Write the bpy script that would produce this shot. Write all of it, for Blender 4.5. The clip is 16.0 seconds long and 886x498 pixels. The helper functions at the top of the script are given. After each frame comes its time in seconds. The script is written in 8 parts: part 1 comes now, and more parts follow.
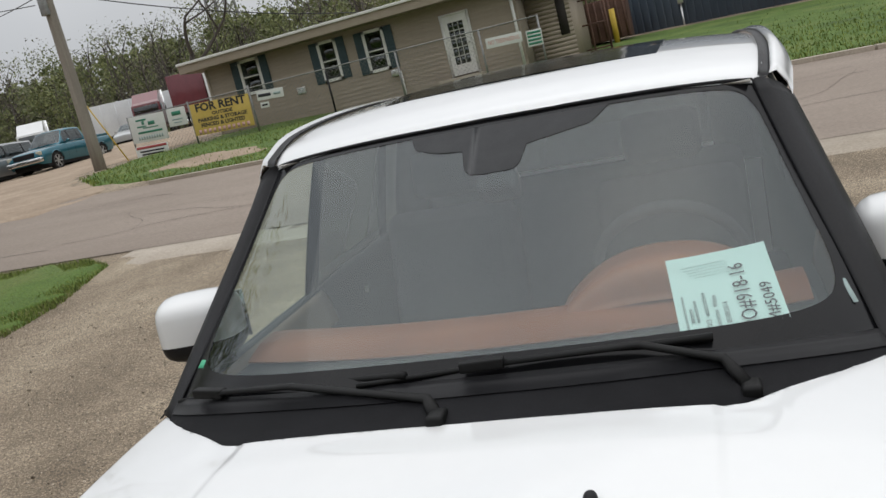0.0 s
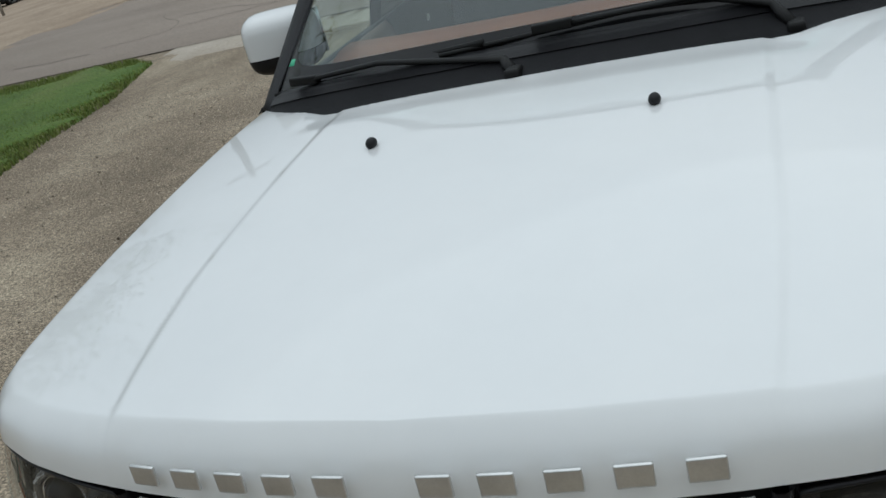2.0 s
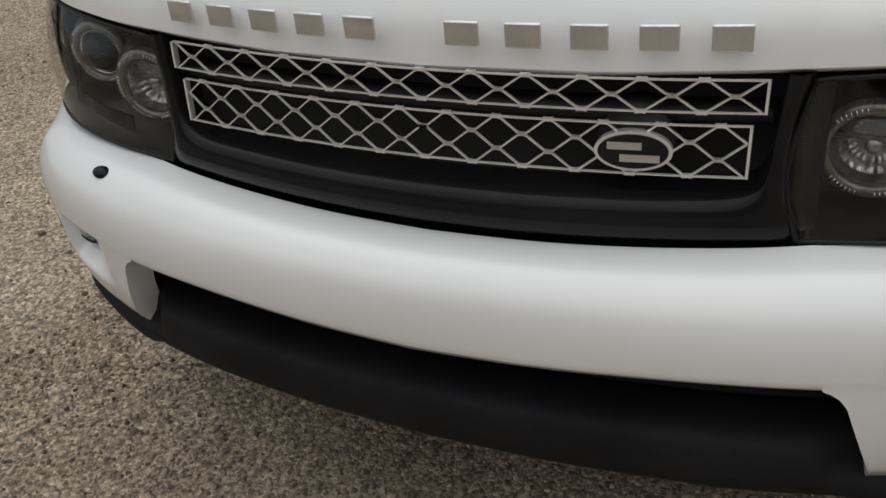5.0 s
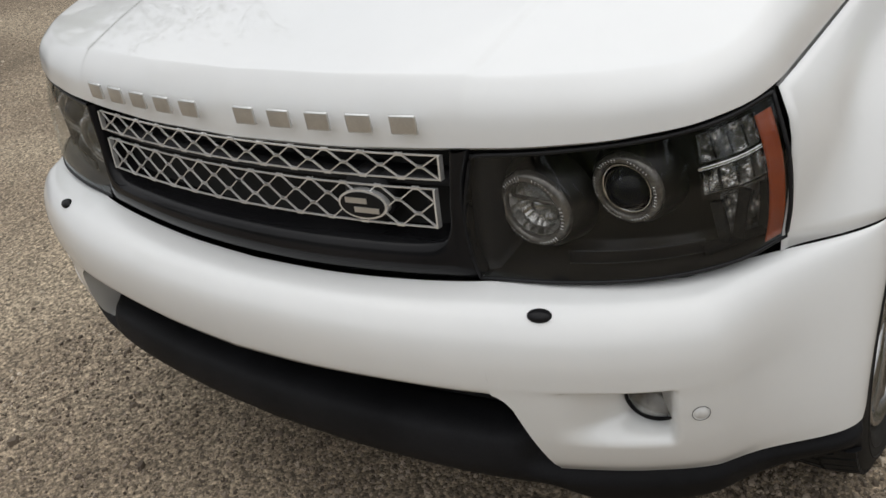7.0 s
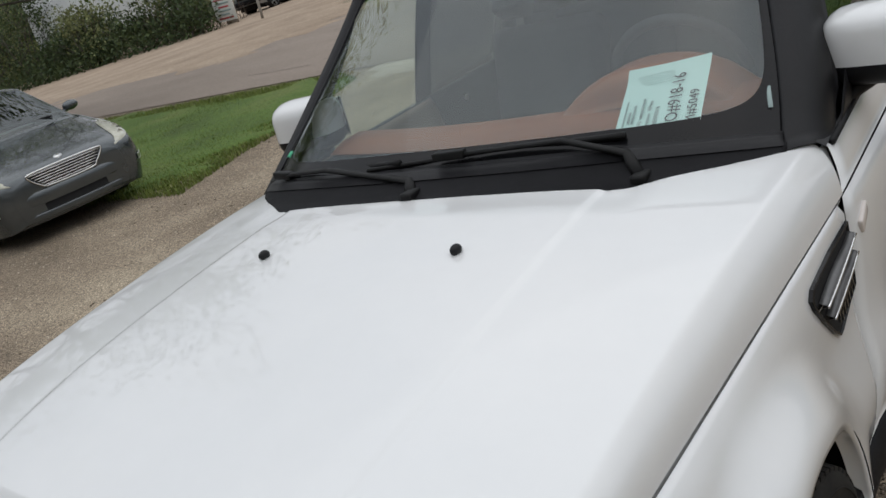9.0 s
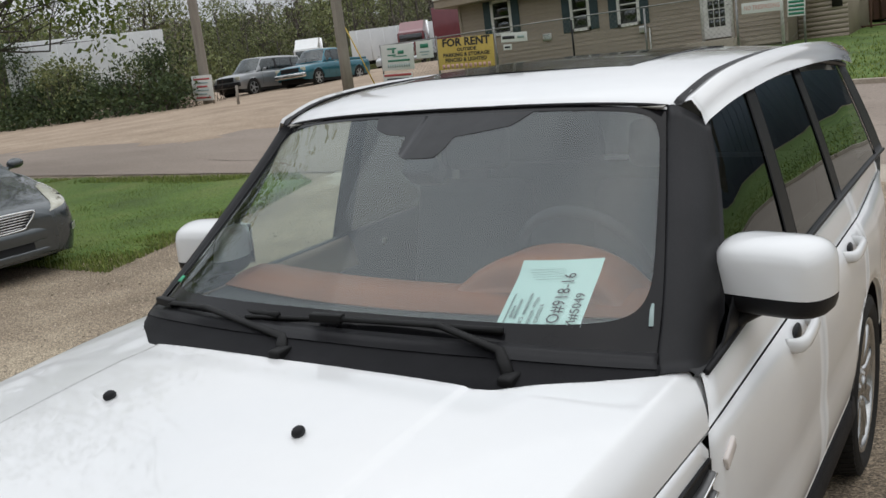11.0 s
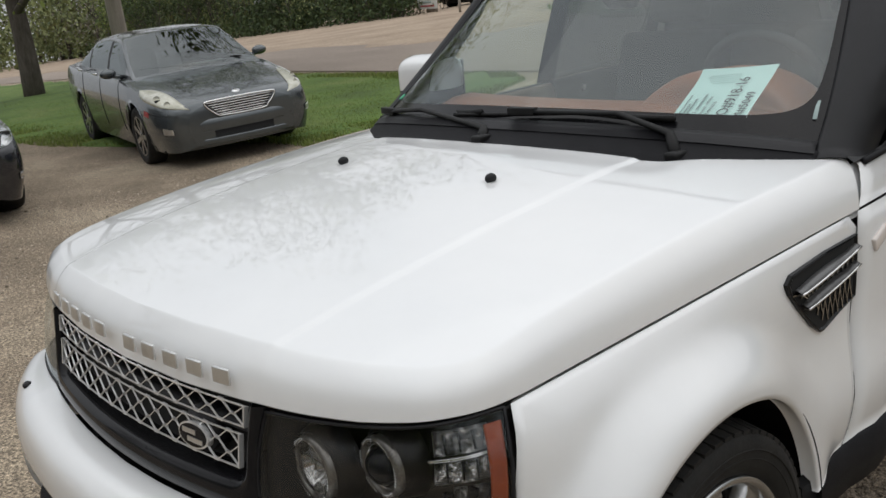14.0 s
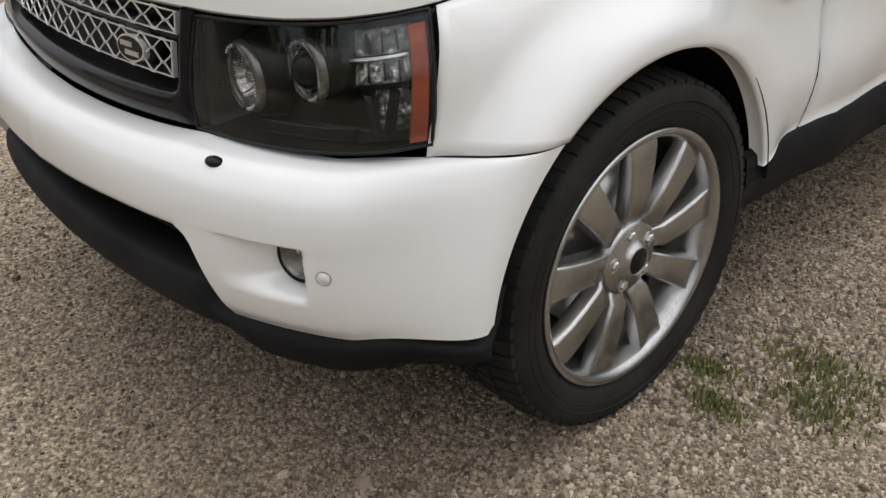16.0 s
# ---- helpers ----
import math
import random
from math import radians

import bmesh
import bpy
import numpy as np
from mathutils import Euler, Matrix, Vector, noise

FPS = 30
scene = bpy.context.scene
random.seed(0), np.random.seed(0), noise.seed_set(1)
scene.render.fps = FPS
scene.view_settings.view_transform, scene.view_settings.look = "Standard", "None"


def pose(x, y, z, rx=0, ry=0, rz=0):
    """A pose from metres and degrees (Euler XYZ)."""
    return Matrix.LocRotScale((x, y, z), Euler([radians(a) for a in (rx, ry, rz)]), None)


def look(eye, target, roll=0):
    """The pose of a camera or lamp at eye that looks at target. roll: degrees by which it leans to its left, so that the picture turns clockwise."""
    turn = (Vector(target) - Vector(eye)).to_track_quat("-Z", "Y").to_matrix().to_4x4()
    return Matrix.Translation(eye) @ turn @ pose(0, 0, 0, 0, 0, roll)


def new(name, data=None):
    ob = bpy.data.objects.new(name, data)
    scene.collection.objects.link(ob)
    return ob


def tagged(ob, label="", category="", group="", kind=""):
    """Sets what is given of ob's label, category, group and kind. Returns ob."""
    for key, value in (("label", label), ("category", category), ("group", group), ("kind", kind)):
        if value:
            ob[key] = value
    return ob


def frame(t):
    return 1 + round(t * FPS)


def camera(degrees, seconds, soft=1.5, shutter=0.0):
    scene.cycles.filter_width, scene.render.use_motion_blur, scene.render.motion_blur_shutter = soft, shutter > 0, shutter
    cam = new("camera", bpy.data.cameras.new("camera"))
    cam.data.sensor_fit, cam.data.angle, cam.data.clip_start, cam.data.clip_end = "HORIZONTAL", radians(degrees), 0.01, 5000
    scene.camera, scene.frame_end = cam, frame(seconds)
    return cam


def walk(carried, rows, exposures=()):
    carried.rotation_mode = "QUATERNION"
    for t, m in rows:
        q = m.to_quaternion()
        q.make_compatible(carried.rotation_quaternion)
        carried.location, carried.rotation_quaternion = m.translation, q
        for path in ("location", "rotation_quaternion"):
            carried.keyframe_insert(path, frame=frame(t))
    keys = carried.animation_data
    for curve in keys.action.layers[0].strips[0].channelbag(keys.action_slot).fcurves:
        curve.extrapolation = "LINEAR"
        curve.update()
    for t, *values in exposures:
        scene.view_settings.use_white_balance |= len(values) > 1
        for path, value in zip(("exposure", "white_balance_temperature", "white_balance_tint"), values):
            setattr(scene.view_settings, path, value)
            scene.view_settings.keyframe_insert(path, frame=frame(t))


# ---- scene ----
cam = camera(53.0, 16.0)
LEAN = Matrix.Rotation(radians(2.6), 4, 'Y')  # the drive falls a little towards the car's left
PATH = [
    (0, (0.506, -0.178, 1.784), (-0.077, 1.7, 1.417), -11.5),
    (0.5, (0.538, -0.197, 1.737), (-0.219, 1.586, 1.24), -13.5),
    (1, (0.518, -0.271, 1.676), (-0.279, 1.471, 1.101), -14.6),
    (1.5, (0.469, -0.405, 1.614), (-0.271, 1.328, 0.943), -14.8),
    (2, (0.458, -0.529, 1.575), (-0.249, 1.187, 0.83), -14.8),
    (2.5, (0.466, -0.579, 1.535), (-0.252, 1.097, 0.714), -14.9),
    (3, (0.461, -0.615, 1.499), (-0.281, 1.019, 0.617), -14.0),
    (3.5, (0.45, -0.643, 1.458), (-0.319, 0.964, 0.55), -12.8),
    (4, (0.45, -0.662, 1.407), (-0.338, 0.918, 0.468), -11.0),
    (4.5, (0.449, -0.679, 1.345), (-0.32, 0.845, 0.302), -8.4),
    (4.7, (0.446, -0.687, 1.336), (-0.292, 0.804, 0.225), -7.6),
    (6.8, (1.093, -0.624, 1.419), (0.012, 0.666, 0.339), -11.6),
    (7, (1.138, -0.63, 1.463), (0.03, 0.662, 0.412), -12.7),
    (7.5, (1.186, -0.607, 1.533), (0.032, 0.701, 0.554), -14.4),
    (8, (1.221, -0.537, 1.567), (0.017, 0.835, 0.75), -14.5),
    (8.5, (1.242, -0.43, 1.623), (0.034, 1.002, 0.924), -15.0),
    (9, (1.296, -0.323, 1.703), (0.133, 1.181, 1.082), -15.2),
    (9.5, (1.306, -0.21, 1.75), (0.218, 1.377, 1.202), -13.7),
    (9.7, (1.28, -0.172, 1.74), (0.241, 1.464, 1.248), -12.6),
    (11.8, (1.539, -0.119, 1.825), (0.406, 1.474, 1.404), -2.5),
    (12, (1.574, -0.194, 1.806), (0.408, 1.374, 1.378), -3.3),
    (12.5, (1.596, -0.393, 1.73), (0.382, 1.138, 1.303), -4.1),
    (13, (1.615, -0.487, 1.672), (0.336, 0.986, 1.229), -4.3),
    (13.5, (1.637, -0.483, 1.595), (0.293, 0.92, 1.12), -4.6),
    (14, (1.673, -0.42, 1.546), (0.258, 0.885, 1.005), -4.8),
    (14.5, (1.735, -0.361, 1.501), (0.267, 0.843, 0.872), -3.9),
    (15, (1.783, -0.324, 1.437), (0.317, 0.819, 0.697), -2.6),
    (15.5, (1.814, -0.332, 1.37), (0.402, 0.781, 0.495), -1.8),
    (16, (1.825, -0.383, 1.296), (0.51, 0.738, 0.289), -2.4),
]
walk(cam, [(t, LEAN @ look(eye, target, roll)) for t, eye, target, roll in PATH],
     [(0, -0.13, 6450, 10), (1, -0.06, 6350, 9), (1.5, -0.46, 5950, 3), (2, -0.55, 5950, 3), (2.5, -0.33, 6200, 9), (3, -0.3, 6400, 10), (4, -0.28, 6450, 10), (4.5, -0.35, 6500, 10),
      (7, -0.18, 6550, 10), (8, -0.4, 6400, 10), (8.5, -0.5, 6300, 10), (9.5, -0.3, 6300, 10), (12, -0.13, 6350, 10), (13.5, -0.17, 6400, 10), (14.5, -0.25, 6450, 10), (15.5, -0.25, 6500, 10), (16, 0.06, 6550, 12)])

# ---- world and light: a bright overcast spring day ----
world = bpy.data.worlds.new("overcast_sky")
scene.world = world
world.use_nodes = True
wn, wl = world.node_tree.nodes, world.node_tree.links
sky = wn.new("ShaderNodeTexSky")
sky.sky_type, sky.sun_disc, sky.sun_elevation, sky.sun_rotation = "NISHITA", False, radians(76), radians(63)
sky.dust_density = 4.0
wtc = wn.new("ShaderNodeTexCoord")
wno = wn.new("ShaderNodeTexNoise")
wno.inputs["Scale"].default_value, wno.inputs["Detail"].default_value = 1.6, 5.0
wramp = wn.new("ShaderNodeValToRGB")
wramp.color_ramp.elements[0].position, wramp.color_ramp.elements[0].color = 0.3, (8.2, 8.5, 8.9, 1)
wramp.color_ramp.elements[1].position, wramp.color_ramp.elements[1].color = 0.7, (12.0, 12.1, 12.2, 1)
wmix = wn.new("ShaderNodeMix")
wmix.data_type = "RGBA"
wmix.inputs[0].default_value = 0.92
wl.new(wtc.outputs["Generated"], wno.inputs["Vector"])
wl.new(wno.outputs["Fac"], wramp.inputs["Fac"])
wl.new(sky.outputs["Color"], wmix.inputs[6])
wl.new(wramp.outputs["Color"], wmix.inputs[7])
wsep = wn.new("ShaderNodeSeparateXYZ")
wl.new(wtc.outputs["Generated"], wsep.inputs["Vector"])
wgrad = wn.new("ShaderNodeMapRange")
wgrad.inputs["From Min"].default_value, wgrad.inputs["From Max"].default_value = 0.0, 1.0
wgrad.inputs["To Min"].default_value, wgrad.inputs["To Max"].default_value = 0.55, 1.45
wl.new(wsep.outputs["Z"], wgrad.inputs["Value"])
wdim = wn.new("ShaderNodeMix")
wdim.data_type, wdim.blend_type = "RGBA", "MULTIPLY"
wdim.inputs[0].default_value = 1.0
wl.new(wmix.outputs[2], wdim.inputs[6])
wl.new(wgrad.outputs["Result"], wdim.inputs[7])
wl.new(wdim.outputs[2], wn["Background"].inputs["Color"])
wn["Background"].inputs["Strength"].default_value = 0.098

sun = new("sun", bpy.data.lights.new("sun", "SUN"))
sun.data.energy, sun.data.angle, sun.data.color = 0.75, radians(100), (1.0, 0.97, 0.92)
sun.matrix_world = look((6, 3, 28), (0, 0, 0))


# ---- materials ----
def shader(name, base=(0.5, 0.5, 0.5), rough=0.5, metal=0.0, **more):
    m = bpy.data.materials.new(name)
    m.use_nodes = True
    b = m.node_tree.nodes["Principled BSDF"]
    b.inputs["Base Color"].default_value = (*base, 1)
    b.inputs["Roughness"].default_value, b.inputs["Metallic"].default_value = rough, metal
    for key, value in more.items():
        b.inputs[key.replace("_", " ")].default_value = value
    return m


def noise_node(m, scale, detail=4.0, rough=0.55, stretch=None):
    n, l = m.node_tree.nodes, m.node_tree.links
    tc = n.new("ShaderNodeTexCoord")
    no = n.new("ShaderNodeTexNoise")
    no.inputs["Scale"].default_value, no.inputs["Detail"].default_value, no.inputs["Roughness"].default_value = scale, detail, rough
    if stretch:
        mp = n.new("ShaderNodeMapping")
        mp.inputs["Scale"].default_value = stretch
        l.new(tc.outputs["Object"], mp.inputs["Vector"])
        l.new(mp.outputs["Vector"], no.inputs["Vector"])
    else:
        l.new(tc.outputs["Object"], no.inputs["Vector"])
    return no


def ramp_node(m, fac, stops):
    r = m.node_tree.nodes.new("ShaderNodeValToRGB")
    while len(r.color_ramp.elements) < len(stops):
        r.color_ramp.elements.new(0.5)
    for e, (p, c) in zip(r.color_ramp.elements, stops):
        e.position, e.color = p, (*c, 1)
    m.node_tree.links.new(fac, r.inputs["Fac"])
    return r


def mottled(name, stops, scale, rough=0.6, metal=0.0, fine=None, bump=0.0, bump_scale=None, stretch=None, rough_var=0.0, **more):
    """A surface of two scales of variation: broad stains from the ramp, fine grain multiplied over it, and relief."""
    m = shader(name, stops[0][1], rough, metal, **more)
    n, l = m.node_tree.nodes, m.node_tree.links
    b = n["Principled BSDF"]
    broad = noise_node(m, scale, 5.0, 0.6, stretch)
    col = ramp_node(m, broad.outputs["Fac"], stops).outputs["Color"]
    if fine:
        f = noise_node(m, fine[0], 3.0, 0.6, stretch)
        fr = ramp_node(m, f.outputs["Fac"], [(0.3, (fine[1],) * 3), (0.7, (fine[2],) * 3)])
        mx = n.new("ShaderNodeMix")
        mx.data_type, mx.blend_type = "RGBA", "MULTIPLY"
        mx.inputs[0].default_value = 1.0
        l.new(col, mx.inputs[6])
        l.new(fr.outputs["Color"], mx.inputs[7])
        col = mx.outputs[2]
    l.new(col, b.inputs["Base Color"])
    if rough_var:
        rr = ramp_node(m, broad.outputs["Fac"], [(0.3, (rough - rough_var,) * 3), (0.7, (rough + rough_var,) * 3)])
        l.new(rr.outputs["Color"], b.inputs["Roughness"])
    if bump:
        bn = noise_node(m, bump_scale or (fine[0] if fine else scale * 8), 4.0, 0.6, stretch)
        bp = n.new("ShaderNodeBump")
        bp.inputs["Strength"].default_value, bp.inputs["Distance"].default_value = bump, 0.01
        l.new(bn.outputs["Fac"], bp.inputs["Height"])
        l.new(bp.outputs["Normal"], b.inputs["Normal"])
    return m


def glass(name, tint=(0.8, 0.85, 0.83), clear=0.6, rough=0.0, gloss=0.085):
    """Thin window glass: mirror-like at a slant, see-through face on, without bending the view."""
    m = bpy.data.materials.new(name)
    m.use_nodes = True
    n, l = m.node_tree.nodes, m.node_tree.links
    n.remove(n["Principled BSDF"])
    tr, gl, mix, lw, power, scale = (n.new("ShaderNode" + k) for k in ("BsdfTransparent", "BsdfGlossy", "MixShader", "LayerWeight", "Math", "Math"))
    tr.inputs["Color"].default_value = (*[c * clear for c in tint], 1)
    gl.inputs["Roughness"].default_value = rough
    gl.inputs["Color"].default_value = (0.93, 0.99, 1.0, 1)
    lw.inputs["Blend"].default_value = 0.5
    power.operation, scale.operation = "POWER", "MULTIPLY_ADD"
    power.inputs[1].default_value = 5.0
    scale.inputs[1].default_value, scale.inputs[2].default_value = 1 - gloss, gloss
    l.new(lw.outputs["Facing"], power.inputs[0])
    l.new(power.outputs[0], scale.inputs[0])
    l.new(scale.outputs[0], mix.inputs["Fac"])
    l.new(tr.outputs["BSDF"], mix.inputs[1])
    l.new(gl.outputs["BSDF"], mix.inputs[2])
    l.new(mix.outputs["Shader"], n["Material Output"].inputs["Surface"])
    return m


def by_object(m, low, high, socket="Base Color"):
    """Vary the tone of a material from object to object."""
    n, l = m.node_tree.nodes, m.node_tree.links
    b = n["Principled BSDF"]
    info = n.new("ShaderNodeObjectInfo")
    r = ramp_node(m, info.outputs["Random"], [(0.0, low), (1.0, high)])
    mx = n.new("ShaderNodeMix")
    mx.data_type, mx.blend_type = "RGBA", "MULTIPLY"
    mx.inputs[0].default_value = 1.0
    if b.inputs[socket].links:
        l.new(b.inputs[socket].links[0].from_socket, mx.inputs[6])
    else:
        mx.inputs[6].default_value = b.inputs[socket].default_value
    l.new(r.outputs["Color"], mx.inputs[7])
    l.new(mx.outputs[2], b.inputs[socket])
    return m


def by_island(m, low, high):
    n, l = m.node_tree.nodes, m.node_tree.links
    b = n["Principled BSDF"]
    geo = n.new("ShaderNodeNewGeometry")
    r = ramp_node(m, geo.outputs["Random Per Island"], [(0.0, low), (1.0, high)])
    l.new(r.outputs["Color"], b.inputs["Base Color"])
    return m


PAINT = mottled("white_paint", [(0.3, (0.76, 0.77, 0.77)), (0.7, (0.80, 0.80, 0.79))], 1.3, 0.32, fine=(14, 0.985, 1.0), Coat_Weight=1.0, Coat_Roughness=0.03)
BLACK_GLOSS = mottled("gloss_black_trim", [(0.3, (0.008, 0.008, 0.009)), (0.7, (0.014, 0.014, 0.015))], 4, 0.10, rough_var=0.03, Specular_IOR_Level=0.16)
BLACK_TRIM = mottled("satin_black_trim", [(0.3, (0.010, 0.010, 0.011)), (0.7, (0.018, 0.018, 0.020))], 3, 0.45, fine=(200, 0.85, 1.1), bump=0.06, bump_scale=900, Specular_IOR_Level=0.22)
BLACK_PLASTIC = mottled("grained_black_plastic", [(0.3, (0.008, 0.008, 0.009)), (0.7, (0.016, 0.016, 0.018))], 5, 0.6, fine=(300, 0.8, 1.15), bump=0.15, bump_scale=1200, Specular_IOR_Level=0.12)
RUBBER = mottled("tyre_rubber", [(0.3, (0.010, 0.010, 0.010)), (0.7, (0.024, 0.023, 0.021))], 9, 0.75, fine=(120, 0.8, 1.2), bump=0.2, bump_scale=400, Specular_IOR_Level=0.25)
# near-black: the shade of hollows, gaps and undersides is put into the colour
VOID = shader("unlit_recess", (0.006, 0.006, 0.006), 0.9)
CHROME = mottled("chrome", [(0.3, (0.66, 0.66, 0.66)), (0.7, (0.78, 0.78, 0.77))], 12, 0.12, 1.0)
SATIN = mottled("satin_silver", [(0.3, (0.62, 0.62, 0.61)), (0.7, (0.74, 0.74, 0.73))], 20, 0.28, 0.85, fine=(300, 0.93, 1.0))
SILVER = mottled("bright_silver", [(0.3, (0.80, 0.80, 0.79)), (0.7, (0.90, 0.90, 0.89))], 20, 0.22, 0.6, fine=(300, 0.95, 1.0))
ALLOY = mottled("grey_alloy", [(0.3, (0.36, 0.36, 0.36)), (0.7, (0.50, 0.50, 0.49))], 7, 0.25, 0.95, fine=(120, 0.88, 1.05))
GLASS = glass("windscreen_glass", (0.86, 0.95, 0.93), 0.90, gloss=0.09)
SIDE_GLASS = glass("clear_side_glass", (0.90, 0.97, 0.92), 0.97, gloss=0.04)
TINTED = glass("privacy_glass", (0.85, 0.95, 0.95), 0.13)
LAMP_GLASS = glass("clear_lamp_lens", (0.95, 0.95, 0.95), 0.95, gloss=0.035)
REAR_GLASS = glass("dark_rear_glass", (0.85, 0.95, 0.95), 0.06)
SHIELD = mottled("dotted_sensor_print", [(0.3, (0.024, 0.025, 0.027)), (0.7, (0.034, 0.035, 0.037))], 20, 0.3, fine=(400, 0.8, 1.1), Specular_IOR_Level=0.2)
FRIT = mottled("printed_black_border", [(0.3, (0.006, 0.006, 0.007)), (0.7, (0.010, 0.010, 0.011))], 6, 0.16, fine=(400, 0.9, 1.05), Specular_IOR_Level=0.22)
RING_SMOKE = mottled("smoky_ring", [(0.3, (0.13, 0.12, 0.11)), (0.7, (0.26, 0.25, 0.23))], 90, 0.22, 0.6, fine=(300, 0.7, 1.1))

AMBER = mottled("amber_reflector", [(0.3, (0.22, 0.036, 0.008)), (0.7, (0.32, 0.06, 0.012))], 40, 0.25, fine=(400, 0.8, 1.05), bump=0.3, bump_scale=500)
LAMP_DARK = mottled("lamp_housing", [(0.3, (0.006, 0.0055, 0.005)), (0.7, (0.013, 0.0115, 0.0105))], 9, 0.35, Specular_IOR_Level=0.3)
TAN = mottled("tan_leather", [(0.3, (0.27, 0.088, 0.036)), (0.7, (0.35, 0.118, 0.048))], 5, 0.5, fine=(150, 0.85, 1.1), bump=0.1, bump_scale=500)
DARK_FABRIC = mottled("dark_cabin_trim", [(0.3, (0.024, 0.025, 0.027)), (0.7, (0.038, 0.038, 0.039))], 4, 0.7, fine=(90, 0.8, 1.15), bump=0.1)
PALE_LINING = mottled("pale_headlining", [(0.3, (0.42, 0.40, 0.36)), (0.7, (0.50, 0.48, 0.44))], 3, 0.85, fine=(150, 0.9, 1.05))
PAPER = mottled("pale_green_paper", [(0.3, (0.62, 0.80, 0.76)), (0.7, (0.68, 0.84, 0.80))], 3, 0.7, fine=(60, 0.97, 1.0))
INK = shader("black_ink", (0.02, 0.02, 0.025), 0.7)
INK_GREY = shader("grey_ink", (0.30, 0.38, 0.37), 0.7)
INK_PALE = shader("pale_ink", (0.42, 0.54, 0.52), 0.7)


def cells(m, scale, low, high, bump=0.6):
    """Break a ground material into small stones of uneven tone."""
    n, l = m.node_tree.nodes, m.node_tree.links
    b = n["Principled BSDF"]
    tc = n.new("ShaderNodeTexCoord")
    v1, v2 = n.new("ShaderNodeTexVoronoi"), n.new("ShaderNodeTexVoronoi")
    v1.inputs["Scale"].default_value, v2.inputs["Scale"].default_value = scale, scale * 2.3
    col = b.inputs["Base Color"].links[0].from_socket
    for v, w in ((v1, 1.0), (v2, 0.6)):
        l.new(tc.outputs["Object"], v.inputs["Vector"])
        sep = n.new("ShaderNodeSeparateColor")
        l.new(v.outputs["Color"], sep.inputs["Color"])
        mid = (low + high) / 2
        r = ramp_node(m, sep.outputs["Red"], [(0.0, (mid + (low - mid) * w,) * 3), (1.0, (mid + (high - mid) * w,) * 3)])
        mx = n.new("ShaderNodeMix")
        mx.data_type, mx.blend_type = "RGBA", "MULTIPLY"
        mx.inputs[0].default_value = 1.0
        l.new(col, mx.inputs[6])
        l.new(r.outputs["Color"], mx.inputs[7])
        col = mx.outputs[2]
    l.new(col, b.inputs["Base Color"])
    bp = n.new("ShaderNodeBump")
    bp.invert = True
    bp.inputs["Strength"].default_value, bp.inputs["Distance"].default_value = bump, 0.006
    l.new(v1.outputs["Distance"], bp.inputs["Height"])
    l.new(bp.outputs["Normal"], b.inputs["Normal"])
    return m


# ---- building blocks ----
def mesh_of(bm, name):
    me = bpy.data.meshes.new(name)
    bm.to_mesh(me)
    bm.free()
    return me


def part(name, bm, material, parent, label="", smooth=True):
    me = bm if isinstance(bm, bpy.types.Mesh) else mesh_of(bm, name)
    if smooth:
        me.polygons.foreach_set("use_smooth", [True] * len(me.polygons))
    if material and not me.materials:
        me.materials.append(material)
    ob = new(name, me)
    ob.parent = parent
    if label:
        tagged(ob, label)
    return ob


def thing(name, m, label, category, group="", kind=""):
    ob = new(name)
    ob.empty_display_size = 0.2
    ob.matrix_world = m
    return tagged(ob, label, category, group, kind)


def spline(points, n):
    """n points along a Catmull-Rom curve through the control points (last axis is xyz)."""
    p = np.asarray(points, float)
    p = np.concatenate([2 * p[:1] - p[1:2], p, 2 * p[-1:] - p[-2:-1]])
    t = np.linspace(0, len(p) - 3 - 1e-9, n)
    i = t.astype(int)
    f = (t - i).reshape((-1,) + (1,) * (p.ndim - 1))
    a, b, c, d = p[i], p[i + 1], p[i + 2], p[i + 3]
    return 0.5 * (2 * b + (c - a) * f + (2 * a - 5 * b + 4 * c - d) * f ** 2 + (3 * b - a - 3 * c + d) * f ** 3)


def loft(rows, nu, nv):
    """A smooth net of nu x nv points through rows of control points."""
    g = spline(np.asarray(rows, float), nu)
    return spline(g.transpose(1, 0, 2), nv).transpose(1, 0, 2)


def net(bm, g, close_u=False, close_v=False):
    nu, nv = g.shape[:2]
    vs = [[bm.verts.new(g[i, j]) for j in range(nv)] for i in range(nu)]
    for i in range(nu if close_u else nu - 1):
        for j in range(nv if close_v else nv - 1):
            a, b = (i + 1) % nu, (j + 1) % nv
            try:
                bm.faces.new((vs[i][j], vs[a][j], vs[a][b], vs[i][b]))
            except ValueError:
                pass
    return vs


def mirrored(g):
    """The net with its mirror image on the other side of x = 0, as one net (the first column lies on x = 0)."""
    m = g[:, ::-1].copy()
    m[..., 0] *= -1
    return np.concatenate([m[:, :-1], g], 1)


def flip(g):
    m = g.copy()
    m[..., 0] *= -1
    return m


